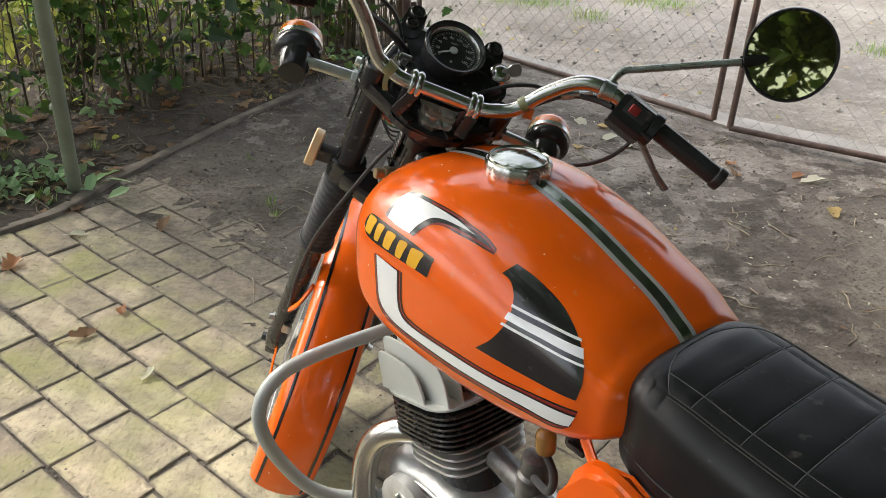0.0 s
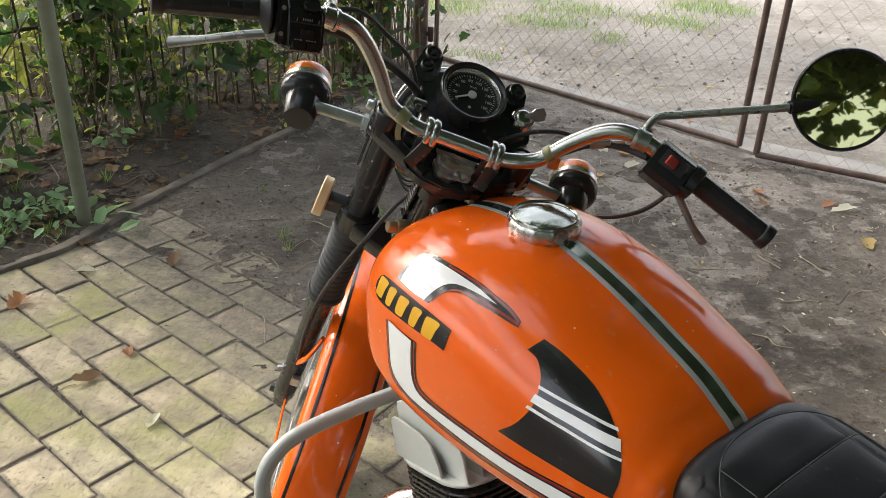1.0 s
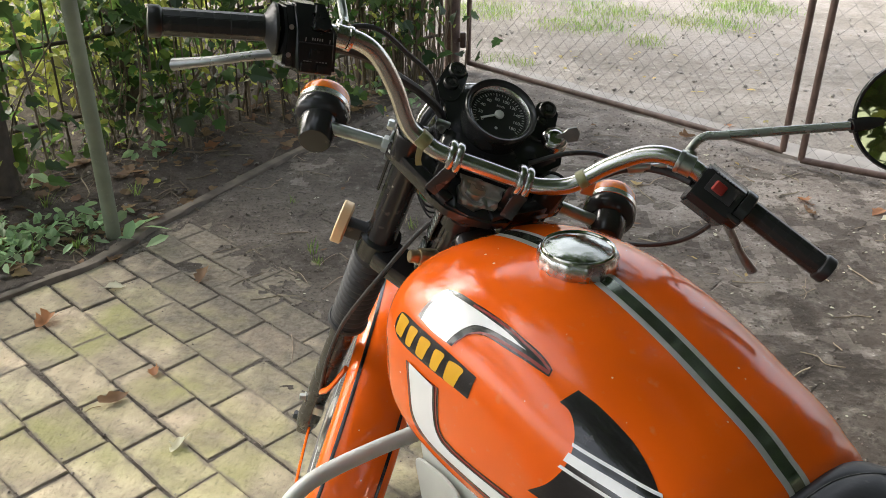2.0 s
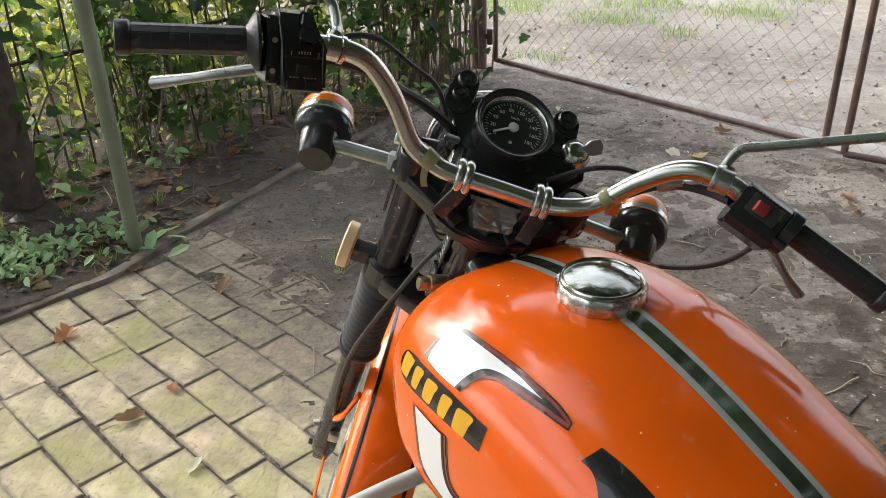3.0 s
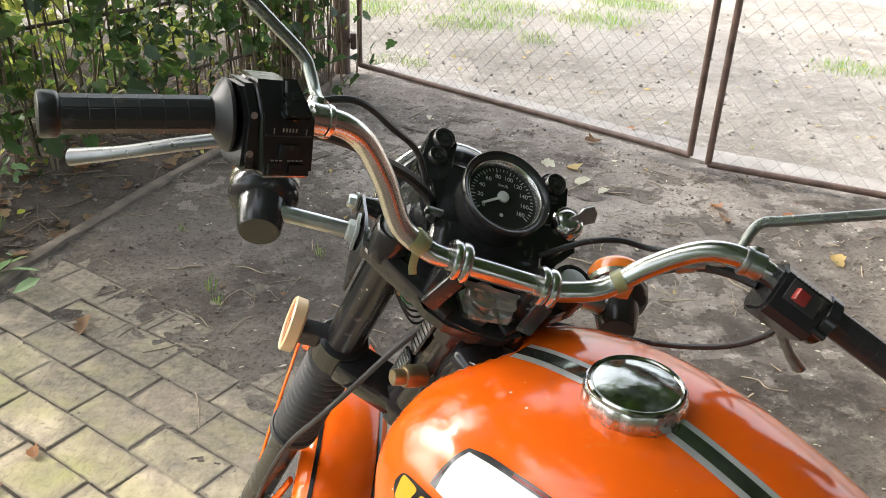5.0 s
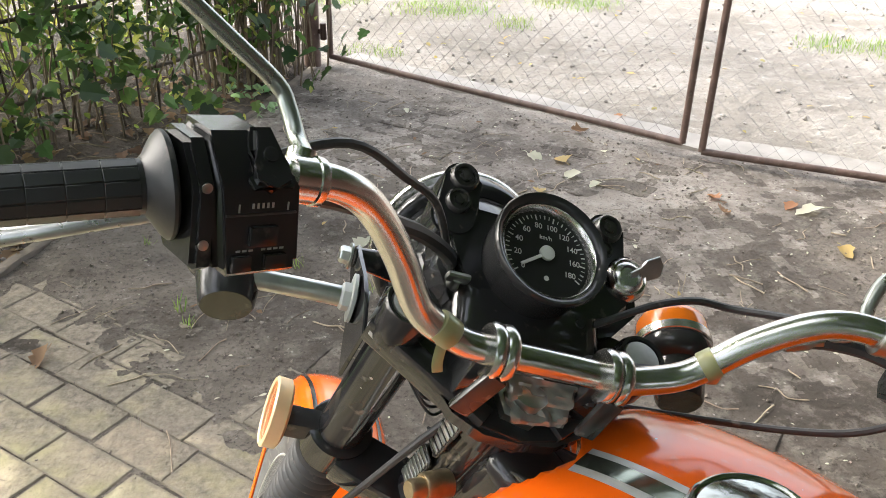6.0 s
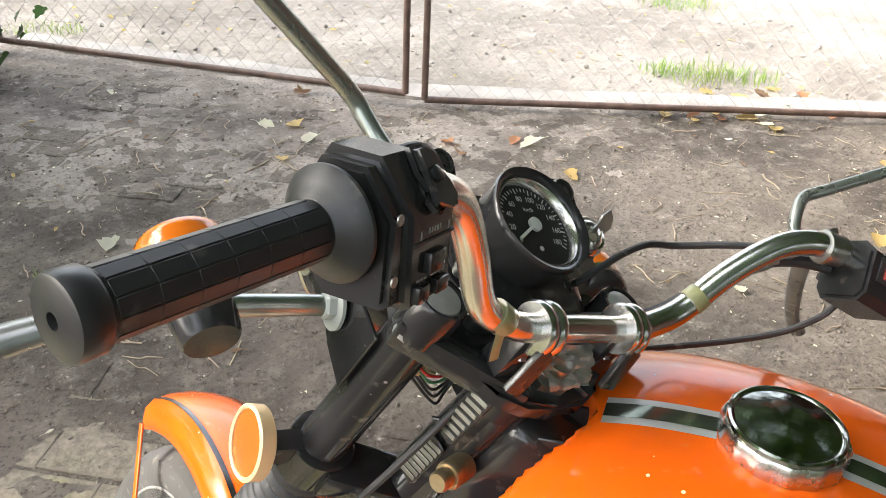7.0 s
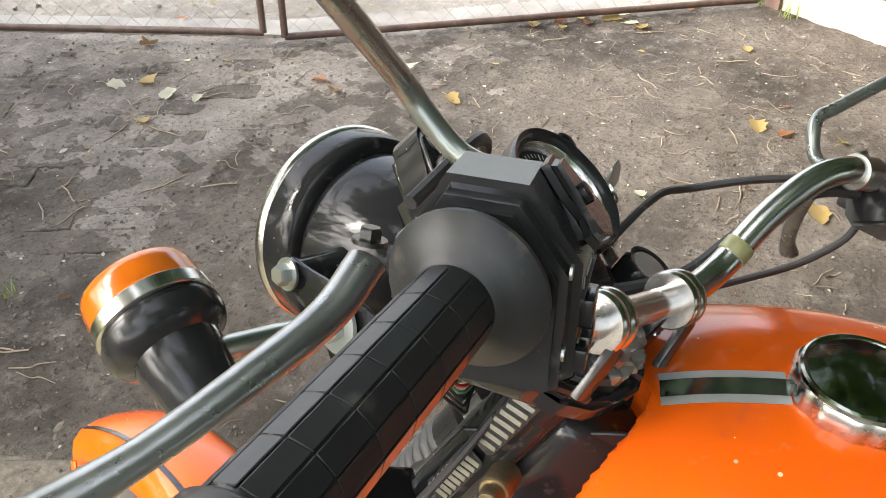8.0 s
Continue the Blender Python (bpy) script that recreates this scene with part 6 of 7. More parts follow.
cable([(-0.245, 0.030, 0.098), (-0.19, 0.055, 0.110), (-0.14, 0.075, 0.075), (-0.10, 0.095, 0.035), (-0.066, 0.080, -0.02), (-0.03, 0.045, -0.07)])
cable([(-0.012, 0.012, -0.060), (-0.025, 0.006, -0.107), (-0.047, -0.006, -0.161), (-0.066, -0.013, -0.241), (-0.086, -0.015, -0.34), (-0.098, 0.002, -0.46), (-0.098, 0.012, -0.60), (-0.090, 0.025, -0.74), (-0.105, 0.035, -0.86)], 0.0036)
cable([(0.03, 0.06, -0.06), (0.05, 0.03, -0.16), (0.06, -0.02, -0.30), (0.05, -0.08, -0.45)], 0.0036)
for k, mat in enumerate((REDWIRE, GREENWIRE, RUBBER, RUBBER, RUBBER)):
    cable([(-0.030 - 0.006 * k, 0.095, -0.075), (-0.058 - 0.004 * k, 0.060, -0.095 - 0.004 * k), (-0.066 + 0.006 * k, 0.032 - 0.003 * k, -0.104 - 0.008 * k), (-0.040 + 0.005 * k, 0.030, -0.112 - 0.007 * k), (-0.020 + 0.004 * k, 0.050, -0.104 - 0.004 * k), (-0.004, 0.085, -0.10)], 0.0014, mat, "wire")
fpart("connector", block((0.022, 0.014, 0.014), 0.003, Matrix.Translation((-0.054, 0.040, -0.114)) @ pose(0, 0, 0, 20, 30, 10)), CREAM, bike)

adj = fpart("cable_adjuster", join(lathe([(0.0045, -0.022), (0.0045, -0.008), (0.0072, -0.007), (0.0072, 0.010), (0.0055, 0.012), (0.0055, 0.020), (0.0035, 0.022)], (0.172, 0.013, 0.080), (0.78, -0.06, 0.55), 20, 0.05, 8), lathe([(0.0035, 0.020), (0.0035, 0.040)], (0.172, 0.013, 0.080), (0.78, -0.06, 0.55), 10)), ZINC, bar, "ribbed zinc cable adjuster")


# ---- planting ----
def leaf_template(kind):
    """A small folded leaf along +x: verts and faces."""
    if kind == "lobed":
        o = [(0.03, 0.0), (0.0, 0.20), (0.10, 0.38), (0.26, 0.44), (0.35, 0.31), (0.52, 0.41), (0.66, 0.32), (0.70, 0.18), (0.87, 0.12), (1.0, 0.0)]
    elif kind == "fallen":
        o = [(0.0, 0.0), (0.04, 0.17), (0.16, 0.33), (0.30, 0.30), (0.44, 0.38), (0.56, 0.27), (0.72, 0.25), (0.84, 0.12), (1.0, 0.0)]
    elif kind == "oval":
        o = [(0.0, 0.0), (0.28, 0.24), (0.66, 0.22), (1.0, 0.0)]
    else:
        o = [(0.0, 0.0), (0.2, 0.035), (0.6, 0.03), (1.0, 0.0)]
    up = [(x, y, 0.22 * y + (-0.12 * x * x)) for x, y in o]
    lo = [(x, -y, 0.22 * y + (-0.12 * x * x)) for x, y in o[1:-1]]
    k = len(o)
    verts = up + lo
    mid = len(verts)
    verts.append((0.45, 0, -0.03))
    ring = list(range(k)) + list(range(mid - 1, k - 1, -1))
    faces = [(ring[i], ring[(i + 1) % len(ring)], mid) for i in range(len(ring))]
    return np.array(verts), faces


TEMPLATES = {k: leaf_template(k) for k in ("lobed", "fallen", "oval", "blade")}
rng = np.random.default_rng(7)


def leaf_cloud(name, places, sizes, mat, kind="lobed", droop=0.5, label="", category="", parent=None, flat=False, upright=False):
    """Many leaves joined in one mesh; each hangs or lies at its place with a turn of its own."""
    tv, tf = TEMPLATES[kind]
    verts, faces = [], []
    for p, s in zip(places, sizes):
        yaw = rng.uniform(0, 360)
        if upright:
            m = pose(*p, 0, -rng.uniform(50, 88), yaw)
        elif flat:
            m = pose(*p, rng.uniform(-16, 16), rng.uniform(-14, 14), yaw)
        else:
            m = pose(*p, rng.uniform(-60, 60), rng.uniform(-25, 75) * droop + 15, yaw)
        a = np.array(m)
        k = len(verts)
        verts.extend((tv * s) @ a[:3, :3].T + a[:3, 3])
        faces.extend(tuple(i + k for i in f) for f in tf)
    ob = part(name, (verts, faces), mat, parent, label, smooth=0)
    return tagged(ob, label, category, kind="stuff")


FENCE = [(-0.42, 5.70), (-0.80, 5.20), (-1.22, 4.66), (-1.62, 4.28), (-1.95, 3.92), (-2.6, 3.1), (-3.2, 2.3)]


def on_fence(s):
    """A point along the fence, s from 0 to 1."""
    k = s * (len(FENCE) - 1)
    i = min(int(k), len(FENCE) - 2)
    a, b = Vector(FENCE[i]), Vector(FENCE[i + 1])
    return a.lerp(b, k - i), Vector((-(b - a).y, (b - a).x)).normalized()


fence = tagged(new("garden_fence"), "thin dark iron fence overgrown by creepers behind the bed", "fence")
fence.matrix_world = pose(-1.22, 4.66, 0)
foff = Matrix.Translation((1.22, -4.66, 0))
for z in (0.27, 0.62, 1.25):
    part("rail", tube([(x, y, z + 0.02 * math.sin(i)) for i, (x, y) in enumerate(FENCE)], 0.010, 8, 4), BARK, fence, xf=foff)
for i in range(34):
    p, nv = on_fence((i + 0.5) / 34)
    q = rng.uniform(-0.03, 0.03, 4)
    part("bar", tube([(p.x + q[0], p.y + q[1], -0.02), (p.x + q[2], p.y + q[3], 0.7), (p.x, p.y, 1.4)], 0.0055, 6, 3), BARK, fence, xf=foff)

# stems of the creepers and dry canes
verts, faces = [], []
stems = []
for i in range(120):
    s = rng.uniform(0, 1)
    p, nv = on_fence(s)
    o = rng.normal(0, 0.10)
    x, y = p.x + nv.x * o, p.y + nv.y * o
    h = rng.uniform(0.5, 1.7)
    lean = rng.normal(0, 0.16, 2)
    r = rng.uniform(0.0025, 0.008)
    pts = [(x, y, 0.0), (x + lean[0] * 0.4 + rng.normal(0, 0.03), y + lean[1] * 0.4 + rng.normal(0, 0.03), h * 0.5), (x + lean[0], y + lean[1], h)]
    stems.append(tube(pts, [r, r * 0.8, r * 0.4], 5, 3, False))
for i in range(75):
    p, nv = on_fence(rng.uniform(0.0, 0.16))
    x, y = p.x + rng.normal(-0.05, 0.10), p.y + rng.normal(0, 0.12)
    h = rng.uniform(0.5, 1.6)
    lean = rng.normal(0, 0.14, 2)
    stems.append(tube([(x, y, 0), (x + lean[0] * 0.5, y + lean[1] * 0.5, h * 0.5), (x + lean[0], y + lean[1], h)], rng.uniform(0.003, 0.009), 5, 3, False))
tagged(part("creeper_stems", join(*stems), TWIG, smooth=60), "tangle of dry brown creeper stems and canes", "creeper", kind="stuff")


def hedge_places(n, s0, s1, z0, z1, spread, off=0.0):
    out = []
    while len(out) < n:
        s, z = rng.uniform(s0, s1), rng.uniform(z0, z1)
        p, nv = on_fence(s)
        o = off + rng.normal(0, spread)
        q = (p.x + nv.x * o, p.y + nv.y * o, z)
        if noise.noise((q[0] * 2.6, q[1] * 2.6, z * 2.6)) + 0.25 * (z - 0.5) + rng.uniform(-0.25, 0.25) > -0.06:
            out.append(q)
    return out


leaf_cloud("creeper_leaves", hedge_places(2900, 0.06, 1.0, 0.10, 1.9, 0.15), rng.uniform(0.05, 0.10, 2900), LEAFGREEN, label="broad green creeper leaves on the fence", category="creeper")
leaf_cloud("creeper_leaves", hedge_places(900, 0.0, 1.0, 0.06, 1.8, 0.22), rng.uniform(0.04, 0.08, 900), LEAFSHADED, label="creeper leaves low on the fence, green darkened as if shaded", category="creeper")
leaf_cloud("creeper_leaves", hedge_places(2200, 0.10, 1.0, 0.05, 1.3, 0.24), rng.uniform(0.025, 0.055, 2200), LEAFYELLOW, "oval", label="yellowing small leaves among the creepers", category="creeper")
# darker leaf colour here paints the shade behind the fence
leaf_cloud("creeper_leaves", hedge_places(350, 0.0, 1.0, 0.15, 1.9, 0.14, 0.32), rng.uniform(0.06, 0.11, 350), LEAFSHADED, label="leaves behind the fence, shade put into their colour", category="creeper")
# the sunlit thicket behind the fence
back = []
while len(back) < 3800:
    s, o, z = rng.uniform(0.0, 1.0), rng.uniform(0.5, 3.2), rng.uniform(0.0, 1.7)
    p, nv = on_fence(s)
    q = (p.x - abs(nv.x) * o, p.y + abs(nv.y) * o, z)
    if noise.noise((q[0] * 1.4, q[1] * 1.4, z * 1.8)) > -0.02:
        back.append(q)
while len(back) < 7000:
    s, o, z = rng.uniform(0.25, 1.0), rng.uniform(0.7, 2.6), rng.uniform(0.0, 1.0) ** 1.3 * 1.5
    p, nv = on_fence(s)
    q = (p.x - abs(nv.x) * o, p.y + abs(nv.y) * o, z)
    if noise.noise((q[0] * 1.9, q[1] * 1.9, z * 2.2)) > -0.12:
        back.append(q)
leaf_cloud("thicket", back, rng.uniform(0.05, 0.11, len(back)), LEAFYELLOW, "oval", label="yellow-green thicket beyond the fence", category="shrub")


def tree(x, y, h, r, crown_r, n, mat, label, seed):
    g = np.random.default_rng(seed)
    t = tagged(new("tree"), label, "tree")
    t.matrix_world = pose(x, y, 0)
    lean = g.normal(0, 0.12, 2)
    top = Vector((lean[0], lean[1], h))
    limbs = [tube([(0, 0, -0.1), (0.02, 0.01, h * 0.3), (lean[0] * 0.6, lean[1] * 0.6, h * 0.7), top], [r * 1.25, r, r * 0.75, r * 0.45], 12, 4)]
    ends = []
    for i in range(13):
        a = g.uniform(0, 2 * math.pi)
        z = h * g.uniform(0.55, 1.0)
        b = Vector((lean[0] * z / h, lean[1] * z / h, z))
        e = b + Vector((math.cos(a), math.sin(a), g.uniform(0.2, 0.9))) * crown_r * g.uniform(0.55, 1.0)
        m = b.lerp(e, 0.5) + Vector(g.normal(0, 0.12, 3))
        limbs.append(tube([b, m, e], [r * 0.35, r * 0.22, r * 0.07], 7, 4, False))
        for _ in range(4):
            f = m.lerp(e, g.uniform(0, 1))
            e2 = f + Vector(g.normal(0, 0.38, 3)) * crown_r * 0.5
            limbs.append(tube([f, f.lerp(e2, 0.5) + Vector(g.normal(0, 0.05, 3)), e2], [r * 0.12, r * 0.07, r * 0.03], 5, 3, False))
            ends.append((f, e2))
    part("trunk", join(*limbs), BARK, t, "rough brown trunk and limbs", smooth=60)
    places = []
    for _ in range(n):
        f, e2 = ends[g.integers(len(ends))]
        places.append(tuple(f.lerp(e2, g.uniform(0.1, 1.15)) + Vector(g.normal(0, 0.16, 3))))
    leaf_cloud("crown", places, g.uniform(0.06, 0.13, n), mat, label="loose leafy crown", parent=t)
    return t


# added tree: its crown, out of view, keeps the sun off the right-hand ground
tree(-2.10, 4.55, 2.75, 0.075, 1.05, 2200, LEAFGREEN, "tree added by the fence, its unseen crown shading the yard", 21)
tree(-2.16, 3.34, 2.6, 0.082, 1.0, 260, LEAFGREEN, "old tree with thick dark bark beside the bed", 3)
# three added trees whose unseen crowns cut the sky's glare on tank and chrome
tree(-5.8, 8.4, 3.6, 0.12, 2.4, 2600, LEAFYELLOW, "yellowing tree added out of view beyond the thicket to break the sky", 11)
tree(-2.2, 8.2, 3.6, 0.12, 2.4, 2400, LEAFGREEN, "green tree added across the dirt road to break the sky", 12)
tree(-4.6, 1.2, 3.2, 0.11, 2.2, 2400, LEAFGREEN, "green tree added out of view beside the yard to break the sky", 13)
tree(2.3, -2.6, 3.0, 0.10, 2.2, 2600, LEAFYELLOW, "yellowing tree standing behind the camera", 4)
tree(-1.6, -2.8, 3.0, 0.11, 2.0, 2200, LEAFGREEN, "green tree standing behind the camera", 5)

# the hedge behind the yard
hedge = []
while len(hedge) < 7000:
    q = (rng.uniform(-3.5, 4.0), -3.3 + rng.normal(0, 0.35), rng.uniform(0.1, 3.0))
    if noise.noise((q[0] * 1.3, q[1] * 1.3, q[2] * 1.3)) > -0.12:
        hedge.append(q)
leaf_cloud("back_hedge", hedge, rng.uniform(0.10, 0.18, len(hedge)), LEAFGREEN, label="tall green hedge closing the yard behind", category="hedge")

# leafy roof of the arbour over the yard, out of view; extent and density shape the light
roof = []
while len(roof) < 12500:
    x, y = rng.uniform(-2.5, 4.2), rng.uniform(-3.6, 3.4)
    # strip beyond x -1.1 added to keep sun off the tank; left open towards the gates
    if (x < -1.1 and not 1.3 < y < 2.4) or (x < 1.5 and y > 2.7):
        continue
    if noise.noise((x * 1.1, y * 1.1, 3.3)) + 0.5 * noise.noise((x * 3.1, y * 3.1, 7.7)) > (-0.65 if x > 1.0 else -0.40):
        roof.append((x, y, 2.75 + rng.normal(0, 0.14) + 0.12 * noise.noise((x, y, 1))))
leaf_cloud("arbour_leaves", roof, rng.uniform(0.12, 0.20, len(roof)), LEAFGREEN, droop=0.35, label="green leaves of the vine arbour overhead", category="vine")
arbour = tagged(new("arbour"), "steel bars carrying the vine over the yard", "arbour")
arbour.matrix_world = pose(0.8, 0.6, 2.7)
for i in range(6):
    part("bar", tube([(-2.35, -2.6 + i * 1.05, 0), (0, -2.6 + i * 1.05, 0.03), (2.6, -2.6 + i * 1.05, 0)], 0.018, 8, 4), POLEGREEN, arbour)
for i in range(3):
    part("bar", tube([(-2.3 + i * 2.2, -2.7, -0.03), (-2.3 + i * 2.2, 2.8, -0.03)], 0.022, 8, 4), POLEGREEN, arbour)

# weeds at the pole
def rosette(x, y, n, size, mat, label):
    pl = [(x + rng.normal(0, 0.06), y + rng.normal(0, 0.06), ground_height(x, y) + rng.uniform(0.01, 0.07)) for _ in range(n)]
    ob = leaf_cloud("weed", pl, rng.uniform(size * 0.7, size * 1.3, n), mat, "oval", 0.3, label, "weed", flat=False)
    return ob


WEED = leaf_material("fresh_weed_leaf", (0.36, 0.50, 0.27), (0.25, 0.40, 0.18))
for x, y, n, s in ((-1.90, 2.88, 60, 0.05), (-1.80, 2.96, 52, 0.05), (-1.98, 3.00, 44, 0.045), (-1.72, 3.10, 34, 0.055), (-2.05, 2.82, 50, 0.05), (-1.97, 2.72, 44, 0.05), (-2.12, 2.70, 40, 0.05), (-2.2, 2.86, 40, 0.05), (-1.84, 2.80, 36, 0.045), (-1.86, 3.10, 22, 0.05), (-2.15, 3.0, 24, 0.05), (-1.60, 3.02, 12, 0.05), (-1.62, 3.16, 10, 0.075), (-1.445, 3.125, 7, 0.10), (-2.4, 3.3, 20, 0.07), (-2.1, 3.42, 12, 0.09), (-1.7, 3.9, 12, 0.06), (-0.62, 5.15, 26, 0.06), (-0.78, 5.22, 16, 0.05), (-0.55, 4.95, 14, 0.05)):
    rosette(x, y, n, s, WEED, "low green weed with small oval leaves")


def grass_patch(name, spots, n, h, mat, label):
    pl, sz = [], []
    for x, y, r in spots:
        for _ in range(int(n * r * r * 40) + 12):
            if noise.noise((x * 9 + rng.uniform(-1, 1), y * 9, 2)) < -0.35:
                continue
            a, q = rng.uniform(0, 2 * math.pi), r * math.sqrt(rng.uniform(0, 1)) * rng.uniform(0.6, 1.25)
            px, py = x + q * math.cos(a), y + q * math.sin(a)
            pl.append((px, py, ground_height(px, py) - 0.004))
            sz.append(h * rng.uniform(0.5, 1.3))
    return leaf_cloud(name, pl, sz, mat, "blade", label=label, category="grass", upright=True)


grass_patch("grass", [(-0.05, 6.15, 0.16), (0.12, 6.05, 0.1), (0.45, 7.25, 0.30), (0.75, 7.15, 0.25), (1.08, 6.80, 0.20), (0.9, 7.9, 0.5), (1.7, 7.5, 0.4), (-0.2, 7.9, 0.45), (2.2, 8.3, 0.5), (3.2, 6.1, 0.25), (3.6, 5.9, 0.3), (4.2, 5.3, 0.3)], 120, 0.055, GRASS, "tufts of road-side grass beyond the gates")
grass_patch("grass", [(3.12, 4.0, 0.22), (3.35, 3.85, 0.16), (2.95, 4.12, 0.10), (3.62, 3.05, 0.05), (3.55, 2.85, 0.05)], 110, 0.08, GRASS, "bright grass tuft by the wall's corner")
grass_patch("grass", [(-0.68, 2.96, 0.03), (-0.72, 3.04, 0.03), (-0.35, 3.3, 0.025), (-0.9, 3.5, 0.03), (-0.1, 3.1, 0.02)], 60, 0.05, GRASS, "tiny grass tuft in the trodden earth")
bedgrass = [(rng.uniform(-2.3, -1.5), rng.uniform(2.9, 3.9), 0.02) for _ in range(14)]
grass_patch("grass", [q for q in bedgrass if border_side(q[0], q[1]) > 0.05], 24, 0.07, GRASS, "thin grass in the bed")


# ---- litter ----
def scatter(n, x0, x1, y0, y1, ok=lambda x, y: True):
    out = []
    while len(out) < n:
        x, y = rng.uniform(x0, x1), rng.uniform(y0, y1)
        if ok(x, y):
            out.append((x, y))
    return out


def twig_shape(x, y, ln, r):
    a = rng.uniform(0, 2 * math.pi)
    pts = []
    for k in (-0.5, -0.15, 0.2, 0.5):
        px, py = x + ln * k * math.cos(a) + rng.normal(0, ln * 0.05), y + ln * k * math.sin(a) + rng.normal(0, ln * 0.05)
        pts.append((px, py, ground_height(px, py) + r + abs(rng.normal(0, 0.003))))
    return tube(pts, r, 5, 3, False)


yard = [twig_shape(x, y, rng.uniform(0.04, 0.16), rng.uniform(0.0011, 0.0028)) for x, y in scatter(320, -1.5, 3.3, 1.2, 5.2, lambda x, y: gate_side(x, y) < 0 and border_side(x, y) < 0 and mud(x, y) > 0.4)]
tagged(part("twigs", join(*yard), PALETWIG, smooth=60), "pale dry twigs scattered over the earth", "twigs", kind="stuff")
bed = [twig_shape(x, y, rng.uniform(0.06, 0.26), rng.uniform(0.0014, 0.0034)) for x, y in scatter(150, -2.4, -0.5, 2.6, 5.2, lambda x, y: 0.02 < border_side(x, y) < 0.75)]
flecks = [(x, y, ground_height(x, y) + rng.uniform(0.002, 0.006)) for x, y in scatter(420, -1.0, 3.4, 1.3, 5.2, lambda x, y: gate_side(x, y) < 0 and border_side(x, y) < -0.05 and mud(x, y) > 0.7)]
leaf_cloud("leaf_crumbs", flecks, rng.uniform(0.006, 0.020, len(flecks)), FALLENPALE, "oval", label="pale crumbs of dry leaves trodden into the earth", category="leaf litter", flat=True)
tagged(part("twigs", join(*bed), TWIG, smooth=60), "dry stalks lying in the bed", "twigs", kind="stuff")

CLOD = material("earth_clod", (0.21, 0.18, 0.148), 0.9, var=0.4, scale=20, island=0.45, bump=0.002, bump_scale=90)


ROADSTONE = material("pale_road_stone", (0.34, 0.31, 0.275), 0.9, var=0.35, scale=20, island=0.3, bump=0.002, bump_scale=90)


def clods(name, pts, lo, hi, label, mat=CLOD):
    verts, faces = [], []
    base = [Vector(v) for v in ((1, 0, 0), (-1, 0, 0), (0, 1, 0), (0, -1, 0), (0, 0, 1), (0, 0, -1), (0.6, 0.6, 0.5), (-0.6, 0.5, 0.5), (0.5, -0.6, 0.5), (-0.6, -0.6, 0.45))]
    tri = [(0, 6, 8), (0, 2, 6), (2, 7, 6), (2, 1, 7), (1, 9, 7), (1, 3, 9), (3, 8, 9), (3, 0, 8), (4, 6, 7), (4, 7, 9), (4, 9, 8), (4, 8, 6), (5, 2, 0), (5, 1, 2), (5, 3, 1), (5, 0, 3)]
    for x, y in pts:
        s = lo + (hi - lo) * rng.uniform(0, 1) ** 3
        m = pose(x, y, ground_height(x, y) + s * 0.25, rng.uniform(-20, 20), rng.uniform(-20, 20), rng.uniform(0, 360))
        q = rng.uniform(0.65, 1.2, 10)
        k = len(verts)
        verts += [m @ (v * float(s * w)) for v, w in zip(base, q)]
        faces += [tuple(i + k for i in f) for f in tri]
    tagged(part(name, (verts, faces), mat, smooth=50), label, "clods", kind="stuff")


crumbs = lambda x, y: noise.noise((x * 3.3, y * 3.3, 6.1)) + rng.uniform(-0.5, 0.3) > 0.0
clods("clods", scatter(3200, -1.9, 0.3, 1.0, 3.6, lambda x, y: border_side(x, y) < -0.03 and crumbs(x, y)), 0.0010, 0.0042, "dark crumbs of earth on the paving")
joints = []
while len(joints) < 3600:
    row, col = int(rng.integers(-14, 18)), int(rng.integers(-9, 9))
    u, v = U0 + col * LENGTH + (ODD if row % 2 else 0.0), V0 + row * COURSE
    if rng.uniform() < 0.66:
        u, v = u + rng.uniform(-0.5, 0.5) * LENGTH, v + COURSE / 2 + rng.normal(0, 0.006)
    else:
        u, v = u + LENGTH / 2 + rng.normal(0, 0.006), v + rng.uniform(-0.5, 0.5) * COURSE
    x, y = -1.0 + u * BX[0] + v * BY[0], 2.0 + u * BX[1] + v * BY[1]
    if -2.2 < x < 0.5 and 0.9 < y < 3.3 and border_side(x, y) < -0.03 and noise.noise((x * 5, y * 5, 4.4)) + rng.uniform(-0.4, 0.4) > -0.05:
        joints.append((x, y))
clods("clods", joints, 0.0014, 0.0060, "crumbs of soil caught in the joints of the paving")
clods("clods", scatter(6500, -1.2, 3.5, 1.0, 5.4, lambda x, y: gate_side(x, y) < 0.05 and border_side(x, y) < -0.02 and mud(x, y) > 0.6 and noise.noise((x * 2.7, y * 2.7, 9.1)) + rng.uniform(-0.5, 0.5) > -0.1), 0.0018, 0.0085, "crumbs of earth and grit on the yard")
clods("clods", scatter(900, -2.4, -0.5, 2.4, 5.2, lambda x, y: border_side(x, y) > 0.0), 0.003, 0.016, "crumbs of dark earth in the bed")
clods("road_stones", scatter(900, -0.3, 4.5, 3.4, 8.0, lambda x, y: gate_side(x, y) > 0.35), 0.004, 0.018, "small stones on the dirt road", ROADSTONE)


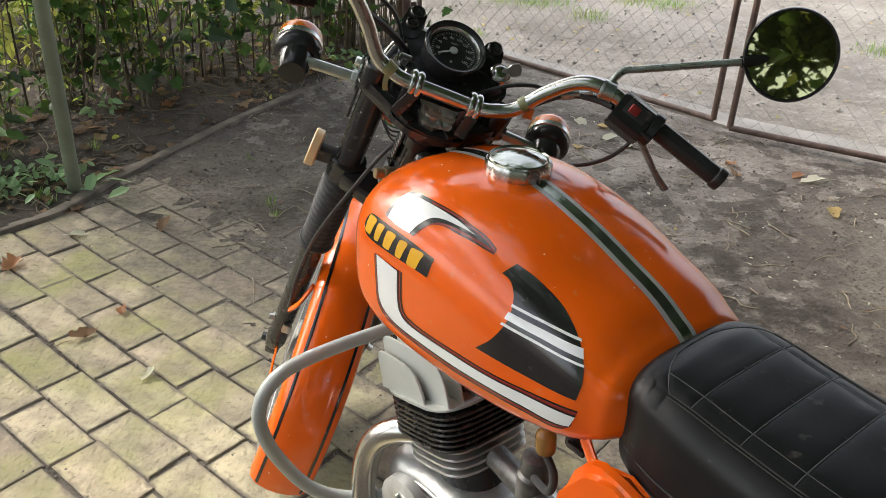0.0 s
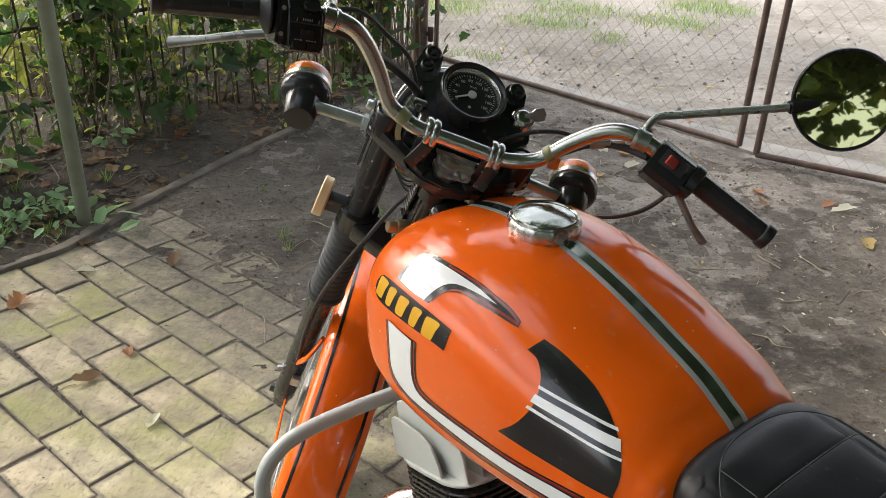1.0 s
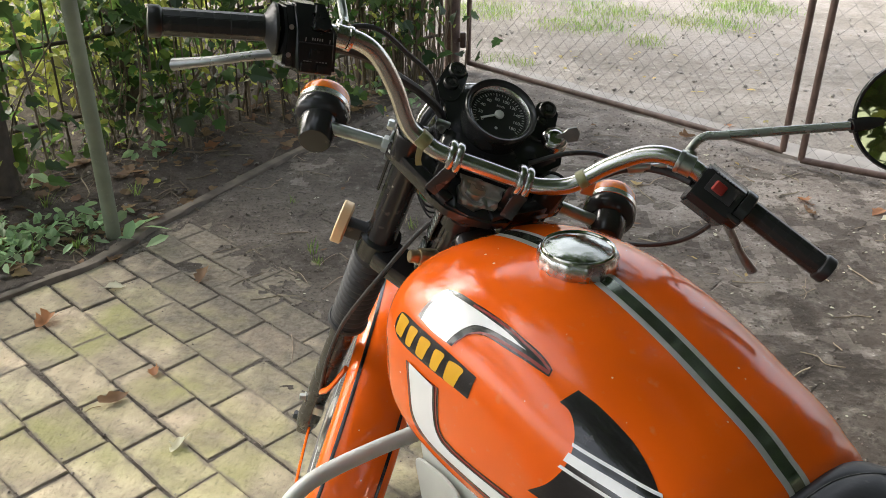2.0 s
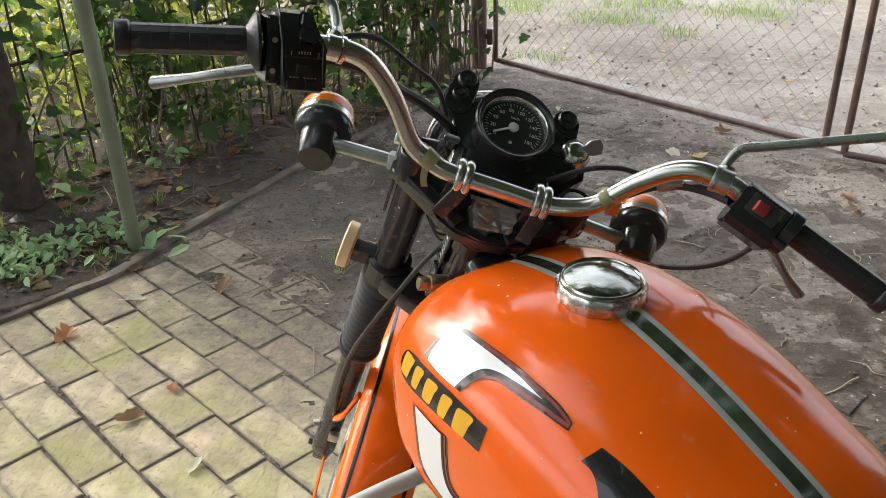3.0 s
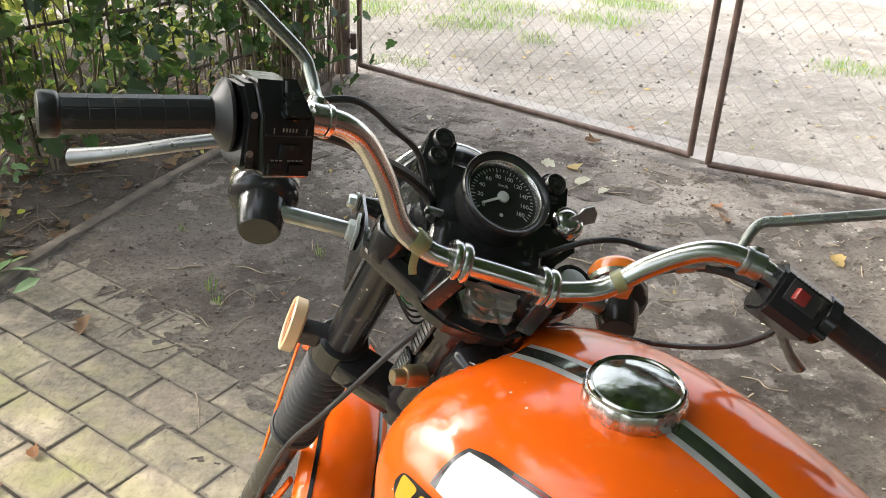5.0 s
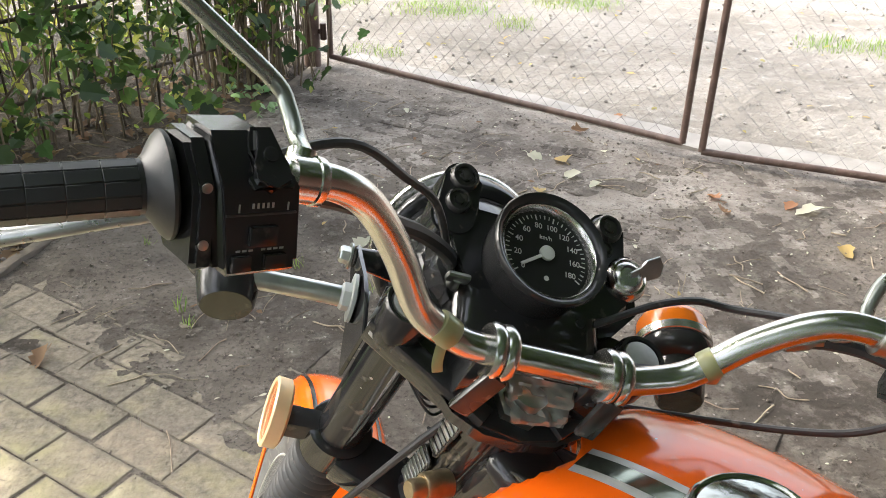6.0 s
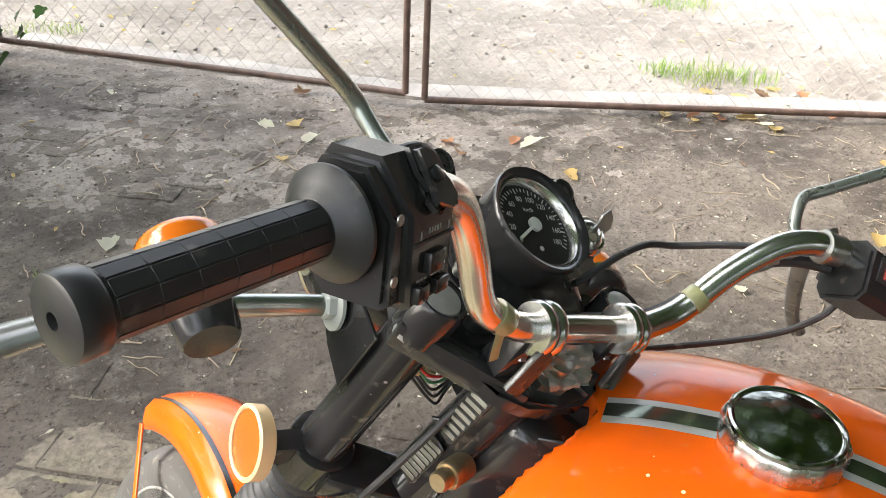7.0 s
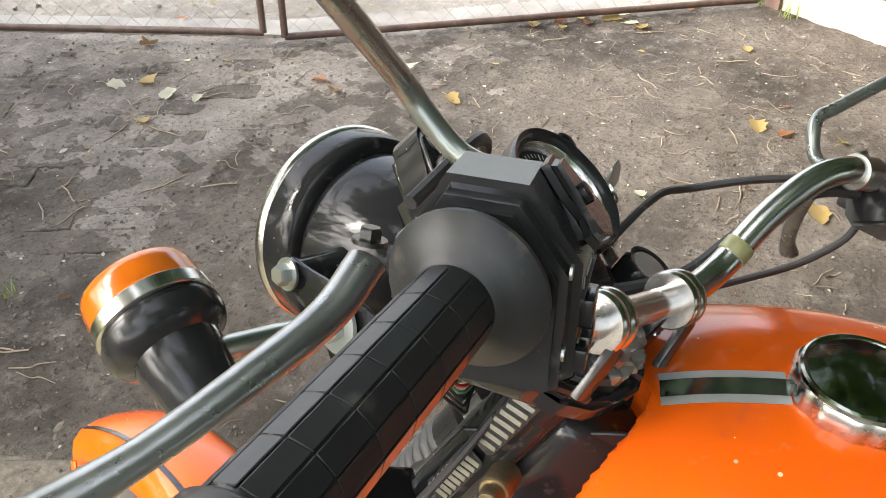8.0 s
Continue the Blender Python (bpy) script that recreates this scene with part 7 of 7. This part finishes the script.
def fallen_leaf(x, y, size, mat, label, curl=0.25, kind="lobed", z=0.0):
    """One dropped leaf, curled at its edges, with its stalk."""
    tv, tf = TEMPLATES["fallen" if kind == "lobed" else kind]
    size *= 0.85
    tv = tv * np.array([1.0, rng.uniform(0.75, 1.2), 1.0]) + np.c_[rng.normal(0, 0.035, (len(tv), 2)), np.zeros(len(tv))]
    n = rng.uniform(-1, 1, 2)
    verts = []
    for v in tv:
        u = v - np.array([0.5, 0, 0])
        verts.append(u * size + np.array([0, 0, size * curl * (u[0] * u[0] + 2.2 * u[1] * u[1] + 0.25 * n[0] * u[0] + 0.3 * n[1] * u[1])]))
    k = len(verts)
    stalk = tube([(-0.48 * size, 0, 0.02 * size), (-0.75 * size, 0.06 * size, 0.06 * size), (-1.0 * size, 0.02 * size, 0.03 * size)], size * 0.012, 5, 2)
    verts += [np.array(v) for v in stalk[0]]
    faces = list(tf) + [tuple(i + k for i in f) for f in stalk[1]]
    ob = part("fallen_leaf", (verts, faces), mat, smooth=60)
    ob.matrix_world = pose(x, y, z + max(ground_height(x, y), -0.004) + 0.006, rng.uniform(-8, 8), rng.uniform(-8, 8), rng.uniform(0, 360))
    return tagged(ob, label, "leaf", group="fallen leaves")


YEL, PAL, ORA, DRY = "yellow fallen leaf lying on the earth", "pale green-white fallen leaf on the earth", "orange fallen leaf lying on the earth", "curled dry brown leaf on the paving"
def drop_leaves(*rows):
    for x, y, s, m, lb, c in rows:
        fallen_leaf(x, y, s, m, lb, c)


drop_leaves((-0.824, 1.884, 0.07, FALLENPALE, "crumpled pale leaf on the brick paving", 0.9), (-1.075, 2.066, 0.10, DRYLEAF, DRY, 0.9), (-1.01, 2.203, 0.06, FALLENORANGE, DRY, 1.2), (-1.49, 2.45, 0.09, FALLENORANGE, DRY, 0.9),
            (-1.075, 2.797, 0.10, DRYLEAF, DRY, 0.8), (-1.358, 2.706, 0.08, FALLENPALE, "pale leaf on the brick paving", 0.4), (-1.449, 2.918, 0.08, DRYLEAF, DRY, 0.6), (-1.46, 4.06, 0.11, FALLENORANGE, "brown leaf lying in the bed", 0.4),
            (0.70, 4.215, 0.12, FALLENPALE, PAL, 0.3), (0.81, 4.18, 0.10, FALLENYELLOW, YEL, 0.4), (0.805, 4.0, 0.12, FALLENPALE, PAL, 0.3), (0.637, 3.852, 0.09, FALLENYELLOW, YEL, 0.5), (0.888, 3.899, 0.08, FALLENPALE, PAL, 0.3))
drop_leaves((1.035, 4.27, 0.06, FALLENPALE, PAL, 0.3), (0.99, 4.53, 0.11, DRYLEAF, "dark dry leaf near the gate", 1.0), (1.24, 4.72, 0.08, FALLENORANGE, ORA, 0.5), (1.69, 3.57, 0.16, FALLENPALE, PAL, 0.25), (1.64, 3.62, 0.09, FALLENORANGE, ORA, 0.3),
            (1.66, 3.22, 0.09, FALLENYELLOW, YEL, 0.5), (1.355, 3.735, 0.09, FALLENORANGE, ORA, 0.5), (1.345, 3.59, 0.08, DRYLEAF, DRY, 0.8), (2.586, 3.466, 0.09, FALLENYELLOW, YEL, 0.3), (2.748, 3.507, 0.10, FALLENYELLOW, YEL, 0.4),
            (2.85, 3.392, 0.13, FALLENYELLOW, YEL, 0.3), (2.889, 3.244, 0.11, FALLENYELLOW, YEL, 0.4), (3.036, 2.753, 0.10, FALLENYELLOW, YEL, 0.3), (3.303, 3.239, 0.10, FALLENORANGE, ORA, 0.5), (-0.121, 3.421, 0.10, FALLENPALE, PAL, 0.3))
drop_leaves((1.986, 1.833, 0.12, FALLENYELLOW, YEL, 0.25), (2.382, 2.294, 0.10, FALLENYELLOW, YEL, 0.4), (2.41, 2.192, 0.09, FALLENORANGE, ORA, 0.5), (2.512, 2.023, 0.09, FALLENYELLOW, YEL, 0.4), (1.647, 2.286, 0.06, FALLENPALE, PAL, 0.4),
            (3.066, 3.644, 0.13, FALLENYELLOW, YEL, 0.4), (3.416, 3.512, 0.12, FALLENORANGE, ORA, 0.4), (3.2, 3.6, 0.12, DRYLEAF, DRY, 0.7), (2.95, 3.75, 0.10, FALLENYELLOW, YEL, 0.4), (3.33, 3.66, 0.11, FALLENYELLOW, YEL, 0.4),
            (-0.80, 5.184, 0.09, FALLENPALE, PAL, 0.4), (-0.854, 4.71, 0.09, DRYLEAF, DRY, 0.8), (-0.40, 4.80, 0.06, FALLENPALE, PAL, 0.3), (0.15, 4.9, 0.06, FALLENPALE, PAL, 0.3))
for x, y in scatter(60, -0.9, 3.4, 1.2, 5.0, lambda x, y: gate_side(x, y) < -0.1 and border_side(x, y) < -0.05 and mud(x, y) > 0.8):
    k = rng.integers(4)
    fallen_leaf(x, y, rng.uniform(0.025, 0.05), (FALLENPALE, FALLENYELLOW, DRYLEAF, DRYLEAF)[k], (PAL, YEL, DRY, DRY)[k].replace("on the paving", "on the earth"), 0.5, "oval")
bedleaf = [(x, y, ground_height(x, y) + rng.uniform(0.004, 0.02)) for x, y in scatter(260, -2.4, -0.45, 2.6, 5.5, lambda x, y: 0.03 < border_side(x, y) < 0.8)]
leaf_cloud("leaf_litter", bedleaf, rng.uniform(0.03, 0.08, len(bedleaf)), DRYLEAF, "lobed", label="dry brown leaf litter in the bed", category="leaf litter", flat=True)
for x, y in ((2.62, 3.52), (2.74, 3.44), (2.80, 3.60), (2.96, 3.40), (3.02, 3.52), (3.12, 3.36), (2.50, 3.58), (3.18, 3.46), (2.88, 3.30)):
    k = int(rng.integers(3))
    fallen_leaf(x, y, rng.uniform(0.07, 0.11), (FALLENYELLOW, FALLENORANGE, FALLENPALE)[k], (YEL, ORA, PAL)[k], 0.5)
roadleaf = [(x, y, ground_height(x, y) + 0.008) for x, y in scatter(90, 0.0, 4.2, 3.3, 7.5, lambda x, y: gate_side(x, y) > 0.3)]
leaf_cloud("leaf_litter", roadleaf, rng.uniform(0.03, 0.06, len(roadleaf)), FALLENYELLOW, "oval", label="yellow leaves dropped on the road", category="leaf litter", flat=True)


# ---- paving bricks, part by part ----
def paving():
    pave = tagged(new("pavement"), "yellow-grey brick paving with moss, sinking under trodden earth", "paving", kind="structure")
    meshes = []
    for k in range(5):
        g = np.random.default_rng(40 + k)
        w, l, c = 0.1262, 0.2530, 0.0032
        j = g.uniform(-0.003, 0.003, (4, 2))
        corner = [(-l / 2, -w / 2), (l / 2, -w / 2), (l / 2, w / 2), (-l / 2, w / 2)]
        v = []
        for z, inset in ((-0.05, 0), (-0.003, 0), (0.0, c)):
            for (x, y), q in zip(corner, j):
                v.append((x + q[0] - math.copysign(inset, x), y + q[1] - math.copysign(inset, y), z + (g.uniform(-0.0015, 0.0015) if z == 0 else 0)))
        v.append((g.uniform(-0.02, 0.02), 0, g.uniform(-0.002, 0.001)))
        f = [(i + 4 * r, (i + 1) % 4 + 4 * r, (i + 1) % 4 + 4 * r + 4, i + 4 * r + 4) for r in (0, 1) for i in range(4)]
        f += [(8 + i, 8 + (i + 1) % 4, 12) for i in range(4)]
        meshes.append(mesh_data("brick", v, f, PAVER, 30))
    count = 0
    for row in range(-16, 26):
        for col in range(-14, 14):
            u = U0 + col * LENGTH + (ODD if row % 2 else 0.0) + 0.05 * noise.noise((row * 3.7, 1.0, 0.5)) * (row not in (0, 1))
            v = V0 + row * COURSE
            x, y = -1.0 + u * BX[0] + v * BY[0], 2.0 + u * BX[1] + v * BY[1]
            if border_side(x, y) > -0.05 or not (-2.3 < x < 0.6 and 0.75 < y < 3.6):
                continue
            g = mud(x, y)
            if g > 0.995:
                continue
            o = new("brick", meshes[rng.integers(5)])
            o.parent = pave
            o.matrix_basis = pose(x + rng.normal(0, 0.003), y + rng.normal(0, 0.003), 0.0005 + rng.normal(0, 0.0010) - 0.002 * g, rng.normal(0, 0.45), rng.normal(0, 0.25), -38 + rng.normal(0, 1.2))
            count += 1
    # the same courses go on under the trodden earth, worn through here and there
    sv, sf = [], []
    for row in range(-30, 40):
        for col in range(-16, 22):
            u = U0 + col * LENGTH + (ODD if row % 2 else 0.0) + 0.05 * noise.noise((row * 3.7, 1.0, 0.5)) * (row not in (0, 1))
            v = V0 + row * COURSE
            x, y = -1.0 + u * BX[0] + v * BY[0], 2.0 + u * BX[1] + v * BY[1]
            if not (-1.4 < x < 3.5 and 0.8 < y < 5.6) or border_side(x, y) > -0.08 or gate_side(x, y) > -0.15:
                continue
            if mud(x, y) <= 0.995 and -2.3 < x < 0.6 and 0.75 < y < 3.6:
                continue
            m = pose(x + rng.normal(0, 0.005), y + rng.normal(0, 0.005), 0.0005 + rng.normal(0, 0.0025), rng.normal(0, 1.0), rng.normal(0, 0.6), -38 + rng.normal(0, 1.6))
            me = meshes[rng.integers(5)]
            k = len(sv)
            sv += [m @ q.co for q in me.vertices]
            sf += [tuple(i + k for i in p.vertices) for p in me.polygons]
    ob = part("sunken_bricks", (sv, sf), EARTH, pave, "muddy bricks half buried in the earth", smooth=30)
    tagged(ob, kind="stuff")


paving()
